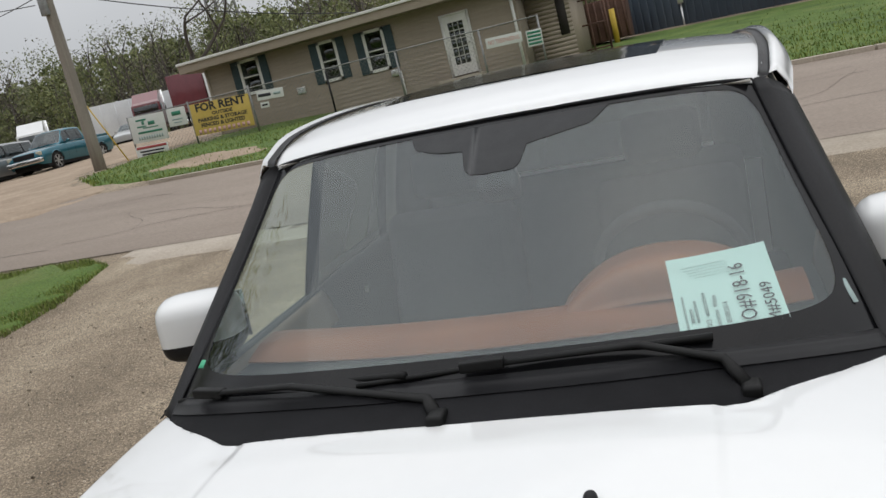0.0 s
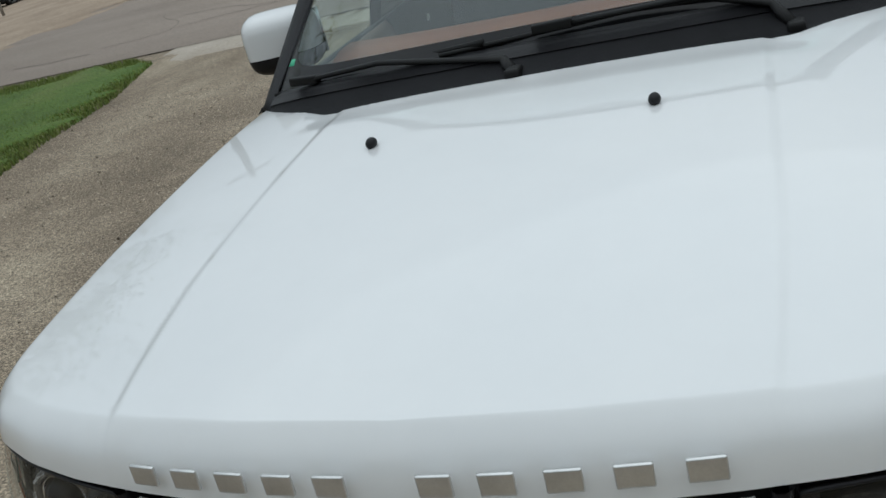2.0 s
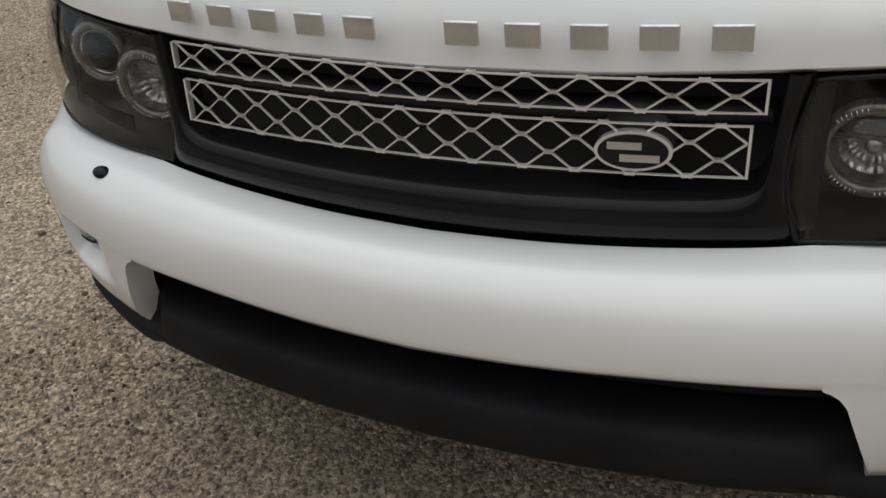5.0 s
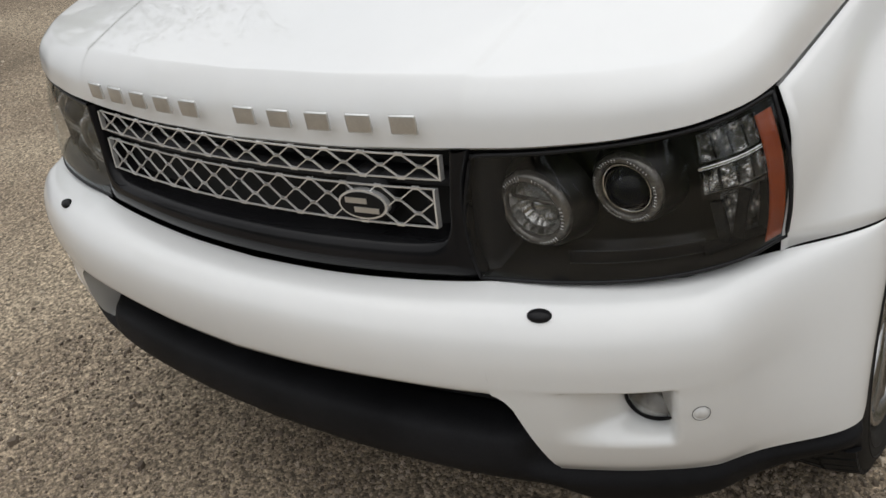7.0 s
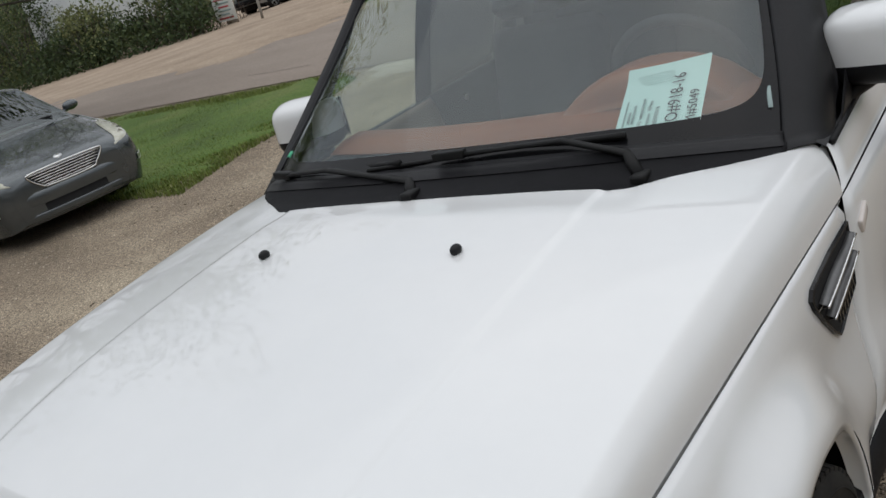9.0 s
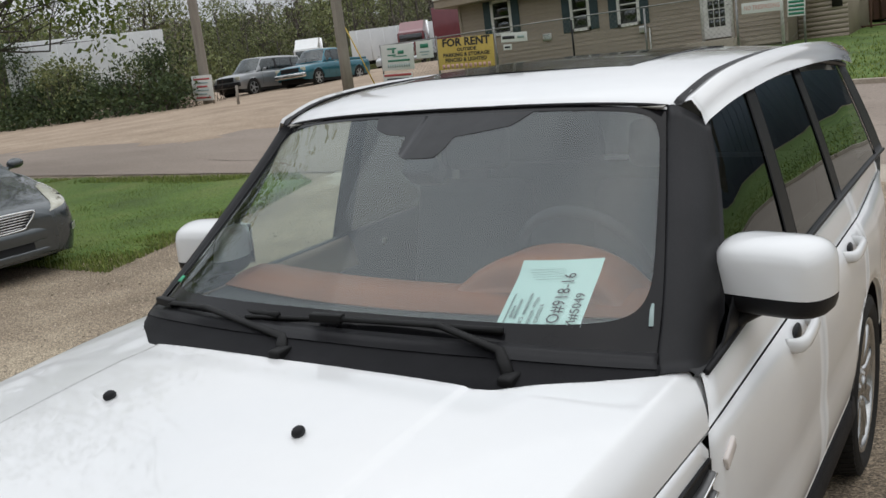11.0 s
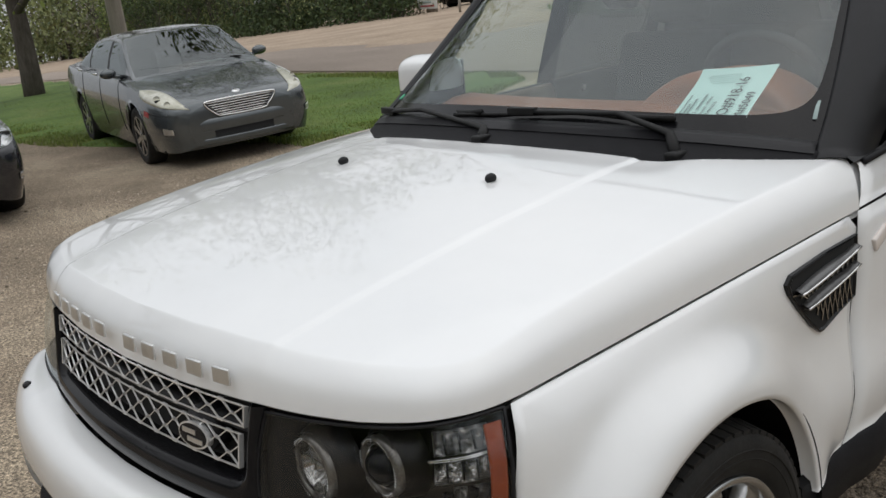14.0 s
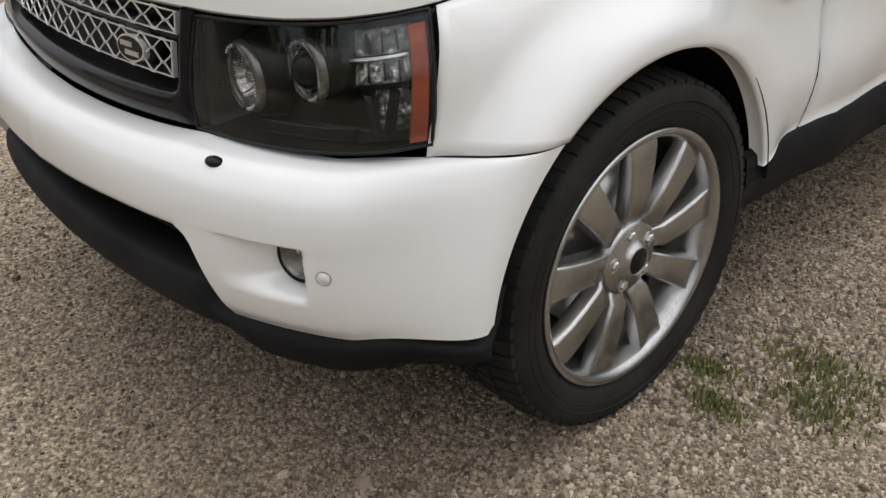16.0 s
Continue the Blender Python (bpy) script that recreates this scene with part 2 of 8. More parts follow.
def sheet(g, thick=0.0, out=None, close_u=False, close_v=False):
    """A panel from a net; thick turns its edges in and gives it a back; out: the way that its face should look."""
    g = np.asarray(g, float)
    du = np.roll(g, -1, 0) - np.roll(g, 1, 0) if close_u else np.gradient(g, axis=0)
    dv = np.roll(g, -1, 1) - np.roll(g, 1, 1) if close_v else np.gradient(g, axis=1)
    nor = np.cross(du, dv)
    nor /= np.maximum(np.linalg.norm(nor, axis=2, keepdims=True), 1e-9)
    if out is not None and (nor.reshape(-1, 3).mean(0) * np.array(out)).sum() < 0:
        g, nor = g[::-1], -nor[::-1]
    bm = bmesh.new()
    front = net(bm, g, close_u, close_v)
    if thick:
        back = net(bm, g - nor * thick * (1 if out is not None else 0.5), close_u, close_v)
        nu, nv = g.shape[:2]
        if not close_v:
            for j in (0, nv - 1):
                for i in range(nu - 1):
                    bm.faces.new((front[i][j], front[i + 1][j], back[i + 1][j], back[i][j]))
        if not close_u:
            for i in (0, nu - 1):
                for j in range(nv - 1):
                    bm.faces.new((front[i][j], front[i][j + 1], back[i][j + 1], back[i][j]))
    return bm


def box(bm, lo, hi, bevel=0.0, segments=2, m=None):
    """A box between two corners with rounded edges, added to bm."""
    lo, hi = Vector(lo), Vector(hi)
    made = bmesh.ops.create_cube(bm, size=1, matrix=(m or Matrix()) @ Matrix.Translation((lo + hi) / 2) @ Matrix.Diagonal((*(hi - lo), 1)))
    if bevel:
        edges = list({e for v in made["verts"] for e in v.link_edges})
        bmesh.ops.bevel(bm, geom=edges, offset=bevel, segments=segments, affect="EDGES", profile=0.6)
    return bm


def boxed(lo, hi, bevel=0.0, segments=2, m=None):
    return box(bmesh.new(), lo, hi, bevel, segments, m)


def rod(bm, a, b, r, r2=None, n=10):
    """A round bar from a to b, added to bm."""
    a, b = Vector(a), Vector(b)
    d = b - a
    q = d.to_track_quat("Z", "Y").to_matrix().to_4x4()
    bmesh.ops.create_cone(bm, cap_ends=True, segments=n, radius1=r, radius2=r if r2 is None else r2, depth=d.length, matrix=Matrix.Translation((a + b) / 2) @ q)
    return bm


def bar(bm, a, b, width, depth, up=(0, 0, 1)):
    """A flat bar from a to b: width across, depth along up."""
    a, b, up = Vector(a), Vector(b), Vector(up)
    d = (b - a).normalized()
    s = d.cross(up).normalized() * width / 2
    u = s.cross(d).normalized() * depth / 2
    vs = [bm.verts.new(p + i * s + j * u) for p in (a, b) for i, j in ((-1, -1), (1, -1), (1, 1), (-1, 1))]
    for f in ((0, 1, 2, 3), (7, 6, 5, 4), (0, 4, 5, 1), (1, 5, 6, 2), (2, 6, 7, 3), (3, 7, 4, 0)):
        bm.faces.new([vs[k] for k in f])


def pipe(bm, points, r, n=8, samples=0, taper=None, flat=1.0):
    """A tube along a curve, added to bm. flat: its height over its width."""
    p = spline(points, samples) if samples else np.asarray(points, float)
    k = len(p)
    rings = []
    side = None
    for i in range(k):
        d = Vector(p[min(i + 1, k - 1)] - p[max(i - 1, 0)]).normalized()
        ref = Vector((0, 0, 1)) if abs(d.z) < 0.95 else Vector((0, 1, 0))
        s = d.cross(ref).normalized()
        u = s.cross(d).normalized()
        rr = r * (taper[0] + (taper[1] - taper[0]) * i / (k - 1) if taper else 1)
        rings.append([Vector(p[i]) + (s * math.cos(a) + u * flat * math.sin(a)) * rr for a in np.linspace(0, 2 * math.pi, n, endpoint=False)])
    vs = [[bm.verts.new(q) for q in ring] for ring in rings]
    for i in range(k - 1):
        for j in range(n):
            bm.faces.new((vs[i][j], vs[i][(j + 1) % n], vs[i + 1][(j + 1) % n], vs[i + 1][j]))
    bm.faces.new(vs[0][::-1])
    bm.faces.new(vs[-1])
    return bm


def lathe(bm, profile, n, m=None, skip=None):
    """Spin a profile of (radius, along) about the x axis; m places it."""
    m = m or Matrix()
    vs = [[bm.verts.new(m @ Vector((x, r * math.cos(a), r * math.sin(a)))) for r, x in profile] for a in np.linspace(0, 2 * math.pi, n, endpoint=False)]
    for i in range(n):
        for j in range(len(profile) - 1):
            bm.faces.new((vs[i][j], vs[i][j + 1], vs[(i + 1) % n][j + 1], vs[(i + 1) % n][j]))
    return vs


def prism(outline, depth, m=None, bm=None):
    """A plate from an outline of (u, v) points, thick along w; m places it (x = u, y = v, z = w)."""
    bm = bm or bmesh.new()
    m = m or Matrix()
    front = [bm.verts.new(m @ Vector((u, v, 0))) for u, v in outline]
    back = [bm.verts.new(m @ Vector((u, v, -depth))) for u, v in outline]
    bm.faces.new(front)
    bm.faces.new(back[::-1])
    k = len(outline)
    for i in range(k):
        bm.faces.new((front[i], back[i], back[(i + 1) % k], front[(i + 1) % k]))
    return bm


def lettering(name, text, size, m, material, parent, depth=0.001, squeeze=1.0, bold=0.0, align="CENTER", label=""):
    """Raised letters as a mesh: centred on m's origin, reading along m's x with m's y up."""
    cu = bpy.data.curves.new(name, "FONT")
    cu.body, cu.size, cu.extrude, cu.align_x, cu.align_y, cu.offset, cu.resolution_u = text, size, depth, align, "CENTER", bold, 2
    tmp = bpy.data.objects.new(name, cu)
    me = bpy.data.meshes.new_from_object(tmp)
    bpy.data.objects.remove(tmp)
    me.transform(m @ Matrix.Diagonal((squeeze, 1, 1, 1)))
    me.materials.clear()
    ob = part(name, me, material, parent, label, smooth=False)
    return ob


# ---- the white sport utility vehicle ----
suv = thing("sport_utility_vehicle", LEAN.copy(), "white five-door sport utility vehicle with black pillars parked on gravel", "car")
HUB_Y, HUB_Z, REAR_Y = 0.89, 0.37, 3.635


def lerp(x, xs, ys):
    return float(np.interp(x, xs, ys))


def ease(t):
    t = min(1.0, max(0.0, t))
    return t * t * (3 - 2 * t)


def waist(y):
    return lerp(y, (0.484, 1.578, 4.6), (0.944, 1.016, 1.10))


def side_x(y, z):
    """Half the body's width at y, z, below the waist line."""
    xg = lerp(y, (0.40, 0.484, 1.578, 3.6, 4.7), (0.790, 0.811, 0.894, 0.90, 0.85))
    xm = lerp(y, (0.44, 0.50, 0.56, 0.70, 1.2, 1.55, 1.66, 2.2, 3.9, 4.4, 4.75), (0.834, 0.866, 0.884, 0.892, 0.894, 0.898, 0.920, 0.945, 0.95, 0.92, 0.85))
    t = max(0.0, waist(y) - z)
    x = xg + (xm - xg) * (1 - math.exp(-t / 0.06))
    x += 0.034 * ease((0.80 - z) / 0.22) * ease((y - 1.0) / 0.3) * (1 - ease((y - 1.55) / 0.4))
    if z < 0.60:
        x -= 0.022 * ((0.60 - z) / 0.14) ** 2
    return x


def wing_x(y, z):
    """Half the width at the front wing, with the flare round the wheel arch."""
    x = side_x(y, z)
    r = math.hypot(y - HUB_Y, z - HUB_Z)
    crest = 0.956 - 0.020 * ease((y - 0.98) / 0.30)
    return x + max(0.0, crest - x) * (1 - ease((r - 0.446) / 0.125)) * ease((waist(y) - z) / 0.13)


def panels(name, g, material, label="", thick=0.004):
    """The same panel on the car's left and, mirrored, on its right."""
    return [part(name, sheet(q, thick), material, suv, label) for q in (g, flip(g))]


# bonnet: a flat crowned top with a shallow raised middle, folded down to a steep nose and steep flanks
CREST = np.polyfit((0.20, 0.285, 0.42, 0.72, 1.04, 1.318, 1.7), (0.985, 1.012, 1.048, 1.098, 1.138, 1.160, 1.178), 4)


def eased(t):
    t = np.clip(t, 0, 1)
    return t * t * (3 - 2 * t)


def bonnet_top(x, y):
    crease = np.interp(y, (0.28, 0.40, 0.60, 1.0, 1.30), (0.434, 0.446, 0.460, 0.464, 0.464))
    z = np.polyval(CREST, y) - 0.085 * np.abs(x) ** 2.6
    well = eased((y - 1.20 - 0.05 * x * x) / 0.10) * eased((0.60 - np.abs(x)) / 0.08)
    return z - 0.0042 * eased((np.abs(x) - crease) / 0.012) - 0.004 * well


def foot_y(x):
    return np.interp(np.abs(x), (0, 0.22, 0.40, 0.52, 0.64, 0.74, 0.79, 0.811), (0.232, 0.240, 0.260, 0.283, 0.318, 0.365, 0.425, 0.480))


def foot_z(x):
    return np.interp(np.abs(x), (0, 0.25, 0.41, 0.55, 0.66, 0.725, 0.78, 0.811), (0.909, 0.912, 0.918, 0.921, 0.927, 0.934, 0.940, 0.944))


def bonnet_net(nc, nr):
    """Half of the bonnet: columns run from its front and side rim over the fold to the middle line."""
    fx = np.linspace(0, 0.80, 60)
    sy = np.linspace(0.50, 1.578, 60)
    side = np.stack([np.interp(sy, (0.484, 1.578), (0.811, 0.894)), sy, np.array([waist(y) + 0.001 for y in sy])], 1)
    rim = np.array(along(np.concatenate([np.stack([fx, foot_y(fx), foot_z(fx)], 1), side]), nc))
    for _ in range(nc // 26):
        rim[1:-1] = 0.25 * rim[:-2] + 0.5 * rim[1:-1] + 0.25 * rim[2:]
    d = np.gradient(rim[:, :2], axis=0)
    d /= np.linalg.norm(d, axis=1, keepdims=True)
    w = eased((rim[:, 0] - 0.60) / 0.2) * eased((rim[:, 1] - 0.33) / 0.15)
    inset = 0.045 + (np.interp(rim[:, 1], (0.45, 0.9, 1.5), (0.040, 0.050, 0.060)) - 0.045) * w
    fold = rim[:, :2] + np.stack([-d[:, 1], d[:, 0]], 1) * inset[:, None]
    fold[0, 0] = 0
    spine_y = 0.34 + 0.985 * np.linspace(0, 1, nc) ** 0.9
    g = []
    lift = np.linspace(0, 1, 22)[:-1][:, None]
    run = (np.linspace(0, 1, nr) ** 1.3)
    for j in range(nc):
        a, f = rim[j], np.array([*fold[j], bonnet_top(fold[j, 0], fold[j, 1])])
        sweep = 0.062 * ease((a[1] - 1.40) / 0.17)
        f[1] += sweep
        bow = np.sin(math.pi * lift)
        wall = a + (f - a) * lift + bow * np.array([*(a[:2] - f[:2]) * 0.22, 0.007])
        x, y = f[0] * (1 - run), f[1] + (spine_y[j] - f[1]) * run
        # the rear rim sweeps forward towards the middle
        y = np.minimum(y, np.interp(np.abs(x), (0, 0.23, 0.477, 0.522, 0.70, 0.85), (1.318, 1.322, 1.335, 1.347, 1.475, 1.645)))
        g.append(np.concatenate([wall, np.stack([x, y, bonnet_top(x, y)], 1)]))
    g = np.array(g).transpose(1, 0, 2)
    for _ in range(5):
        h = g.copy()
        g[1:32] = 0.25 * h[0:31] + 0.5 * h[1:32] + 0.25 * h[2:33]
    return g


def along(points, n):
    p = np.asarray(points, float)
    s = np.concatenate([[0], np.cumsum(np.linalg.norm(np.diff(p, axis=0), axis=1))])
    t = np.linspace(0, s[-1], n)
    return [tuple(np.interp(v, s, p[:, k]) for k in range(p.shape[1])) for v in t]


bm = sheet(mirrored(bonnet_net(300, 100).transpose(1, 0, 2)[:, ::-1]), 0.0, (0, -0.3, 1))
bmesh.ops.remove_doubles(bm, verts=bm.verts[:], dist=0.0002)
part("bonnet", bm, PAINT, suv, "glossy white bonnet with two soft creases")
rim_in = bonnet_net(120, 40)[0]
panels("bonnet_hem", np.stack([rim_in, rim_in + np.array([-0.003, 0.002, -0.003]), rim_in + np.array([-0.012, 0.006, -0.008]), rim_in + np.array([-0.03, 0.02, -0.010])]), PAINT, thick=0.0)

# front wings round the wheel arches
arch = [(HUB_Y + 0.432 * math.cos(radians(a)), HUB_Z + 0.432 * math.sin(radians(a))) for a in np.linspace(126.5, 9, 60)]
front_edge = [(0.436, 0.716), (0.453, 0.80), (0.468, 0.87), (0.481, 0.930)]
top_edge = [(y, waist(y) - 0.0030) for y in np.linspace(0.486, 1.560, 30)]
rear_edge = [(1.556, 0.98), (1.552, 0.90), (1.535, 0.78), (1.51, 0.66), (1.492, 0.55), (1.485, 0.47)]


rim_outer = along(front_edge, 9)[:-1] + along(top_edge, 33)[:-1] + along(rear_edge, 20)
wing = np.zeros((20, 60, 3))
for j in range(60):
    (y0, z0), (y1, z1) = arch[j], rim_outer[j]
    for i in range(20):
        f = max(0.0, (i - 2) / 17) ** 1.15
        y, z = y0 + (y1 - y0) * f, z0 + (z1 - z0) * f
        x = wing_x(y, z)
        if i < 2:
            x -= (0.035, 0.004)[i]
        wing[i, j] = (x, y, z)
panels("front_wing", wing, PAINT)
flange = np.array([[(side_x(y, waist(y) - 0.0030) - d, y, waist(y) - 0.0030 - e) for y in np.linspace(0.50, 1.555, 24)] for d, e in ((0.001, 0.004), (0.010, 0.007), (0.030, 0.009))])
panels("wing_flange", flange, PAINT, thick=0.002)

# front bumper
plan = along(spline([(0, 0.088), (0.2, 0.096), (0.4, 0.118), (0.538, 0.147), (0.66, 0.189), (0.745, 0.230), (0.797, 0.266), (0.817, 0.293), (0.838, 0.340), (0.870, 0.410), (0.905, 0.487), (0.955, 0.60)], 120), 160)


plan_nor = np.gradient(np.array(plan)[:, :2], axis=0)[:, ::-1] * np.array([1, -1])
plan_nor /= np.linalg.norm(plan_nor, axis=1, keepdims=True)
for _ in range(220):  # soft normals keep the inner levels of the ledge from folding at the corner
    plan_nor[1:-1] = 0.25 * plan_nor[:-2] + 0.5 * plan_nor[1:-1] + 0.25 * plan_nor[2:]


def plan_at(f):
    """A point of the bumper's outline seen from above and its outward normal; f runs from 0 in the middle to 1 at the wheel arch."""
    k = f * (len(plan) - 1)
    i = min(int(k), len(plan) - 2)
    a, b = np.array(plan[i]), np.array(plan[i + 1])
    n = plan_nor[i] + (plan_nor[i + 1] - plan_nor[i]) * (k - i)
    return a + (b - a) * (k - i), n / np.linalg.norm(n)


def fog_dent(x, z):
    along_x = ease((x - 0.580) / 0.17) * ease((0.754 - x) / 0.012)
    return 0.066 * along_x * ease((z - 0.486) / 0.035) * ease((0.596 - z) / 0.008)


def bumper_net(levels, f0, f1, n, rise=0.0, dent=False, fine=1, flare=True):
    zs, ds = zip(*levels)
    k = (len(levels) - 1) * fine + 1
    zd = spline([(z, d, 0) for z, d in levels], k)
    k = len(zd)
    g = np.zeros((k, n, 3))
    for i in range(k):
        z, d = zd[i, 0], zd[i, 1]
        s0 = f0(z) if callable(f0) else f0
        for j in range(n):
            f = s0 + (f1 - s0) * j / (n - 1)
            p, nor = plan_at(f)
            fade = 1.0 - 0.8 * ease((f - 0.62) / 0.38)
            zz = z + rise * ease((f - 0.70) / 0.3) * min(1.0, max(0.0, (0.582 - z) / 0.15))
            dd = d * fade + (fog_dent(p[0], z) if dent else 0)
            q = [p[0] - nor[0] * dd, p[1] - nor[1] * dd, zz]
            g[i, j] = q
        # the end of every level lies on the wheel arch
        reach = math.sqrt(max(0.0, 0.434 ** 2 - (g[i, -1, 2] - HUB_Z) ** 2))
        end = HUB_Y - reach + 0.002
        if f1 < 0.9:
            continue
        k0 = max(1, int(n * 0.72))
        y_a, y_b = g[i, k0, 1], g[i, -1, 1]
        if y_b > y_a:
            row = g[i].copy()
            for j in range(k0, n):
                y_new = y_a + (row[j, 1] - y_a) * (end - y_a) / (y_b - y_a)
                g[i, j] = (np.interp(y_new, row[k0:, 1], row[k0:, 0]), y_new, row[j, 2])
        if flare:
            for j in range(n):
                x, y, z = g[i, j]
                away = math.hypot(y - HUB_Y, z - HUB_Z) - 0.434
                g[i, j, 0] = x + max(0.0, 0.955 - x) * math.exp(-(away / 0.085) ** 2)
    return g


f_in = 0.424


def intake_edge(z):
    """Where the white corner ends beside the air intake, with a rounded upper end."""
    return lerp(z, (0.42, 0.48, 0.532, 0.556, 0.570, 0.579, 0.583), (0.492, 0.473, 0.457, 0.450, 0.442, 0.432, f_in))


UPPER = [(0.714, 0.106), (0.713, 0.080), (0.709, 0.056), (0.697, 0.034), (0.672, 0.014), (0.64, 0.003), (0.605, 0.0), (0.582, 0.004)]
upper = bumper_net(UPPER + [(0.578, 0.030)], 0.0, f_in, 50, fine=3, flare=False)
for j in range(50):
    for i in range(22):
        upper[i, j, 2] -= 0.024 * max(0.0, 1 - (upper[i, j, 0] / 0.47) ** 2) * max(0.0, 1 - i / 14)
for j in range(50):  # the lower lip over the air intake sags a little in the middle
    for i in range(14, 22):
        upper[i, j, 2] -= 0.016 * ease((0.50 - upper[i, j, 0]) / 0.5) * (i - 14) / 7
part("front_bumper", sheet(mirrored(upper), 0.0), PAINT, suv, "white front bumper with a rounded ledge")
lower = bumper_net(UPPER[:-1] + [(0.582, 0.0006), (0.54, 0.001), (0.49, 0.004), (0.44, 0.014), (0.41, 0.030)], intake_edge, 1.0, 130, rise=0.03, dent=True, fine=10)
panels("bumper_corner", lower, PAINT, thick=0.0)
rim_c = lower[:, 0]
panels("bumper_return", np.stack([rim_c, rim_c + np.array([-0.004, 0.014, 0]), rim_c + np.array([-0.012, 0.05, 0])]), PAINT, thick=0.0)
valance = bumper_net([(0.462, 0.12), (0.470, 0.07), (0.468, 0.040), (0.455, 0.022), (0.42, 0.014), (0.39, 0.020), (0.362, 0.040), (0.345, 0.08), (0.338, 0.18), (0.338, 0.40)], 0.0, 0.99, 70, rise=0.03, fine=3)
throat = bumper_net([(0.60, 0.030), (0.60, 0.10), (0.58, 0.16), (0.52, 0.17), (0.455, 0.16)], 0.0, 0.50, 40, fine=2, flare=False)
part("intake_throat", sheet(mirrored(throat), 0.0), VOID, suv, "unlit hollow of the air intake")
for z_ in (0.485, 0.515, 0.545):
    slat = bumper_net([(z_ - 0.004, 0.115), (z_ - 0.003, 0.095), (z_ + 0.003, 0.095), (z_ + 0.004, 0.115)], 0.0, 0.49, 30, flare=False)
    part("intake_slat", sheet(mirrored(slat), 0.0), BLACK_PLASTIC, suv)
for row in valance:  # the foot sweeps up towards the wheels
    for p in row:
        p[2] += (0.05 * ease((abs(p[0]) - 0.72) / 0.20) - 0.035 * ease((abs(p[0]) - 0.54) / 0.08)) * ease((0.42 - p[2]) / 0.08)
for row in valance:
    for p in row:
        back = 0.035 * ease((p[0] - 0.50) / 0.08) * ease((p[2] - 0.395) / 0.03)
        p[0], p[1] = p[0] - 0.5 * back, p[1] + back
part("lower_valance", sheet(mirrored(valance), 0.003), BLACK_PLASTIC, suv, "grained black plastic lower bumper and air intake")

for s in (1, -1):
    # jet covers, fog lamps and parking sensors
    bm = bmesh.new()
    bmesh.ops.create_uvsphere(bm, u_segments=20, v_segments=10, radius=1, matrix=pose(s * 0.571, 0.203, 0.7015, 0, 0, s * 14) @ Matrix.Diagonal((0.019, 0.013, 0.0095, 1)))
    part("washer_jet_cover", bm, BLACK_GLOSS, suv, "small black headlamp washer cover")
    m = Matrix.Translation((s * 0.714, 0.249, 0.556)) @ pose(0, 0, 0, 0, 0, -90 + s * 14)
    bm = bmesh.new()
    lathe(bm, [(0.044, -0.035), (0.044, 0.0), (0.041, 0.004), (0.038, 0.002)], 32, m)
    fog = part("fog_lamp", bm, BLACK_PLASTIC, suv)
    bm = bmesh.new()
    lathe(bm, [(0.038, 0.002), (0.028, 0.007), (0.012, 0.010), (0.0005, 0.0105)], 32, m)
    part("lens", bm, LAMP_GLASS, fog)
    bm = bmesh.new()
    lathe(bm, [(0.038, -0.002), (0.022, -0.025), (0.0005, -0.03)], 24, m)
    part("reflector", bm, RING_SMOKE, fog)
    bm = bmesh.new()
    lathe(bm, [(0.0125, -0.004), (0.0125, 0.0012), (0.0115, 0.002), (0.0112, 0.0004), (0.0105, 0.0004), (0.010, 0.0018), (0.0005, 0.002)], 24, Matrix.Translation((s * 0.780, 0.2545, 0.546)) @ pose(0, 0, 0, 0, 0, -90 + s * 36))
    part("parking_sensor", bm, PAINT, suv)
    bm = bmesh.new()
    lathe(bm, [(0.0135, -0.002), (0.0132, 0.0016), (0.0126, 0.0016), (0.0124, -0.002)], 24, Matrix.Translation((s * 0.780, 0.2545, 0.546)) @ pose(0, 0, 0, 0, 0, -90 + s * 36))
    part("sensor_ring", bm, BLACK_TRIM, suv)


# grille: gloss black surround, two rows of silver lattice
def face_y(x, z):
    return 0.212 + 0.20 * x * x + 0.15 * (z - 0.79)


frame_in = along(spline([(0, 0.757, 0), (0.15, 0.758, 0), (0.30, 0.763, 0), (0.365, 0.767, 0), (0.398, 0.776, 0), (0.412, 0.80, 0), (0.416, 0.84, 0), (0.420, 0.88, 0), (0.422, 0.915, 0)], 80), 70)
frame_out = along(spline([(0, 0.694, 0), (0.15, 0.696, 0), (0.30, 0.701, 0), (0.40, 0.706, 0), (0.452, 0.711, 0), (0.452, 0.735, 0), (0.441, 0.765, 0), (0.436, 0.82, 0), (0.440, 0.87, 0), (0.452, 0.915, 0)], 90), 70)
frame_rows = []
for t, d in ((0.0, 0.06), (0.0, 0.018), (0.02, 0.004), (0.08, -0.006), (0.2, -0.010), (0.5, -0.012), (0.8, -0.006), (0.95, 0.002), (1.0, 0.012), (1.0, 0.06)):
    row = []
    for (xa, za, _), (xb, zb, _) in zip(frame_in, frame_out):
        x, z = xa + (xb - xa) * t, za + (zb - za) * t
        row.append((x, face_y(x, z) + d, z))
    frame_rows.append(row)
part("grille_surround", sheet(mirrored(np.array(frame_rows)), 0.0), BLACK_GLOSS, suv, "gloss black grille surround")
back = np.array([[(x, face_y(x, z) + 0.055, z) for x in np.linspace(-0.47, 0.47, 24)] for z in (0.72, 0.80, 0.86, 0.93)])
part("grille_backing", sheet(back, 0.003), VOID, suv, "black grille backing")
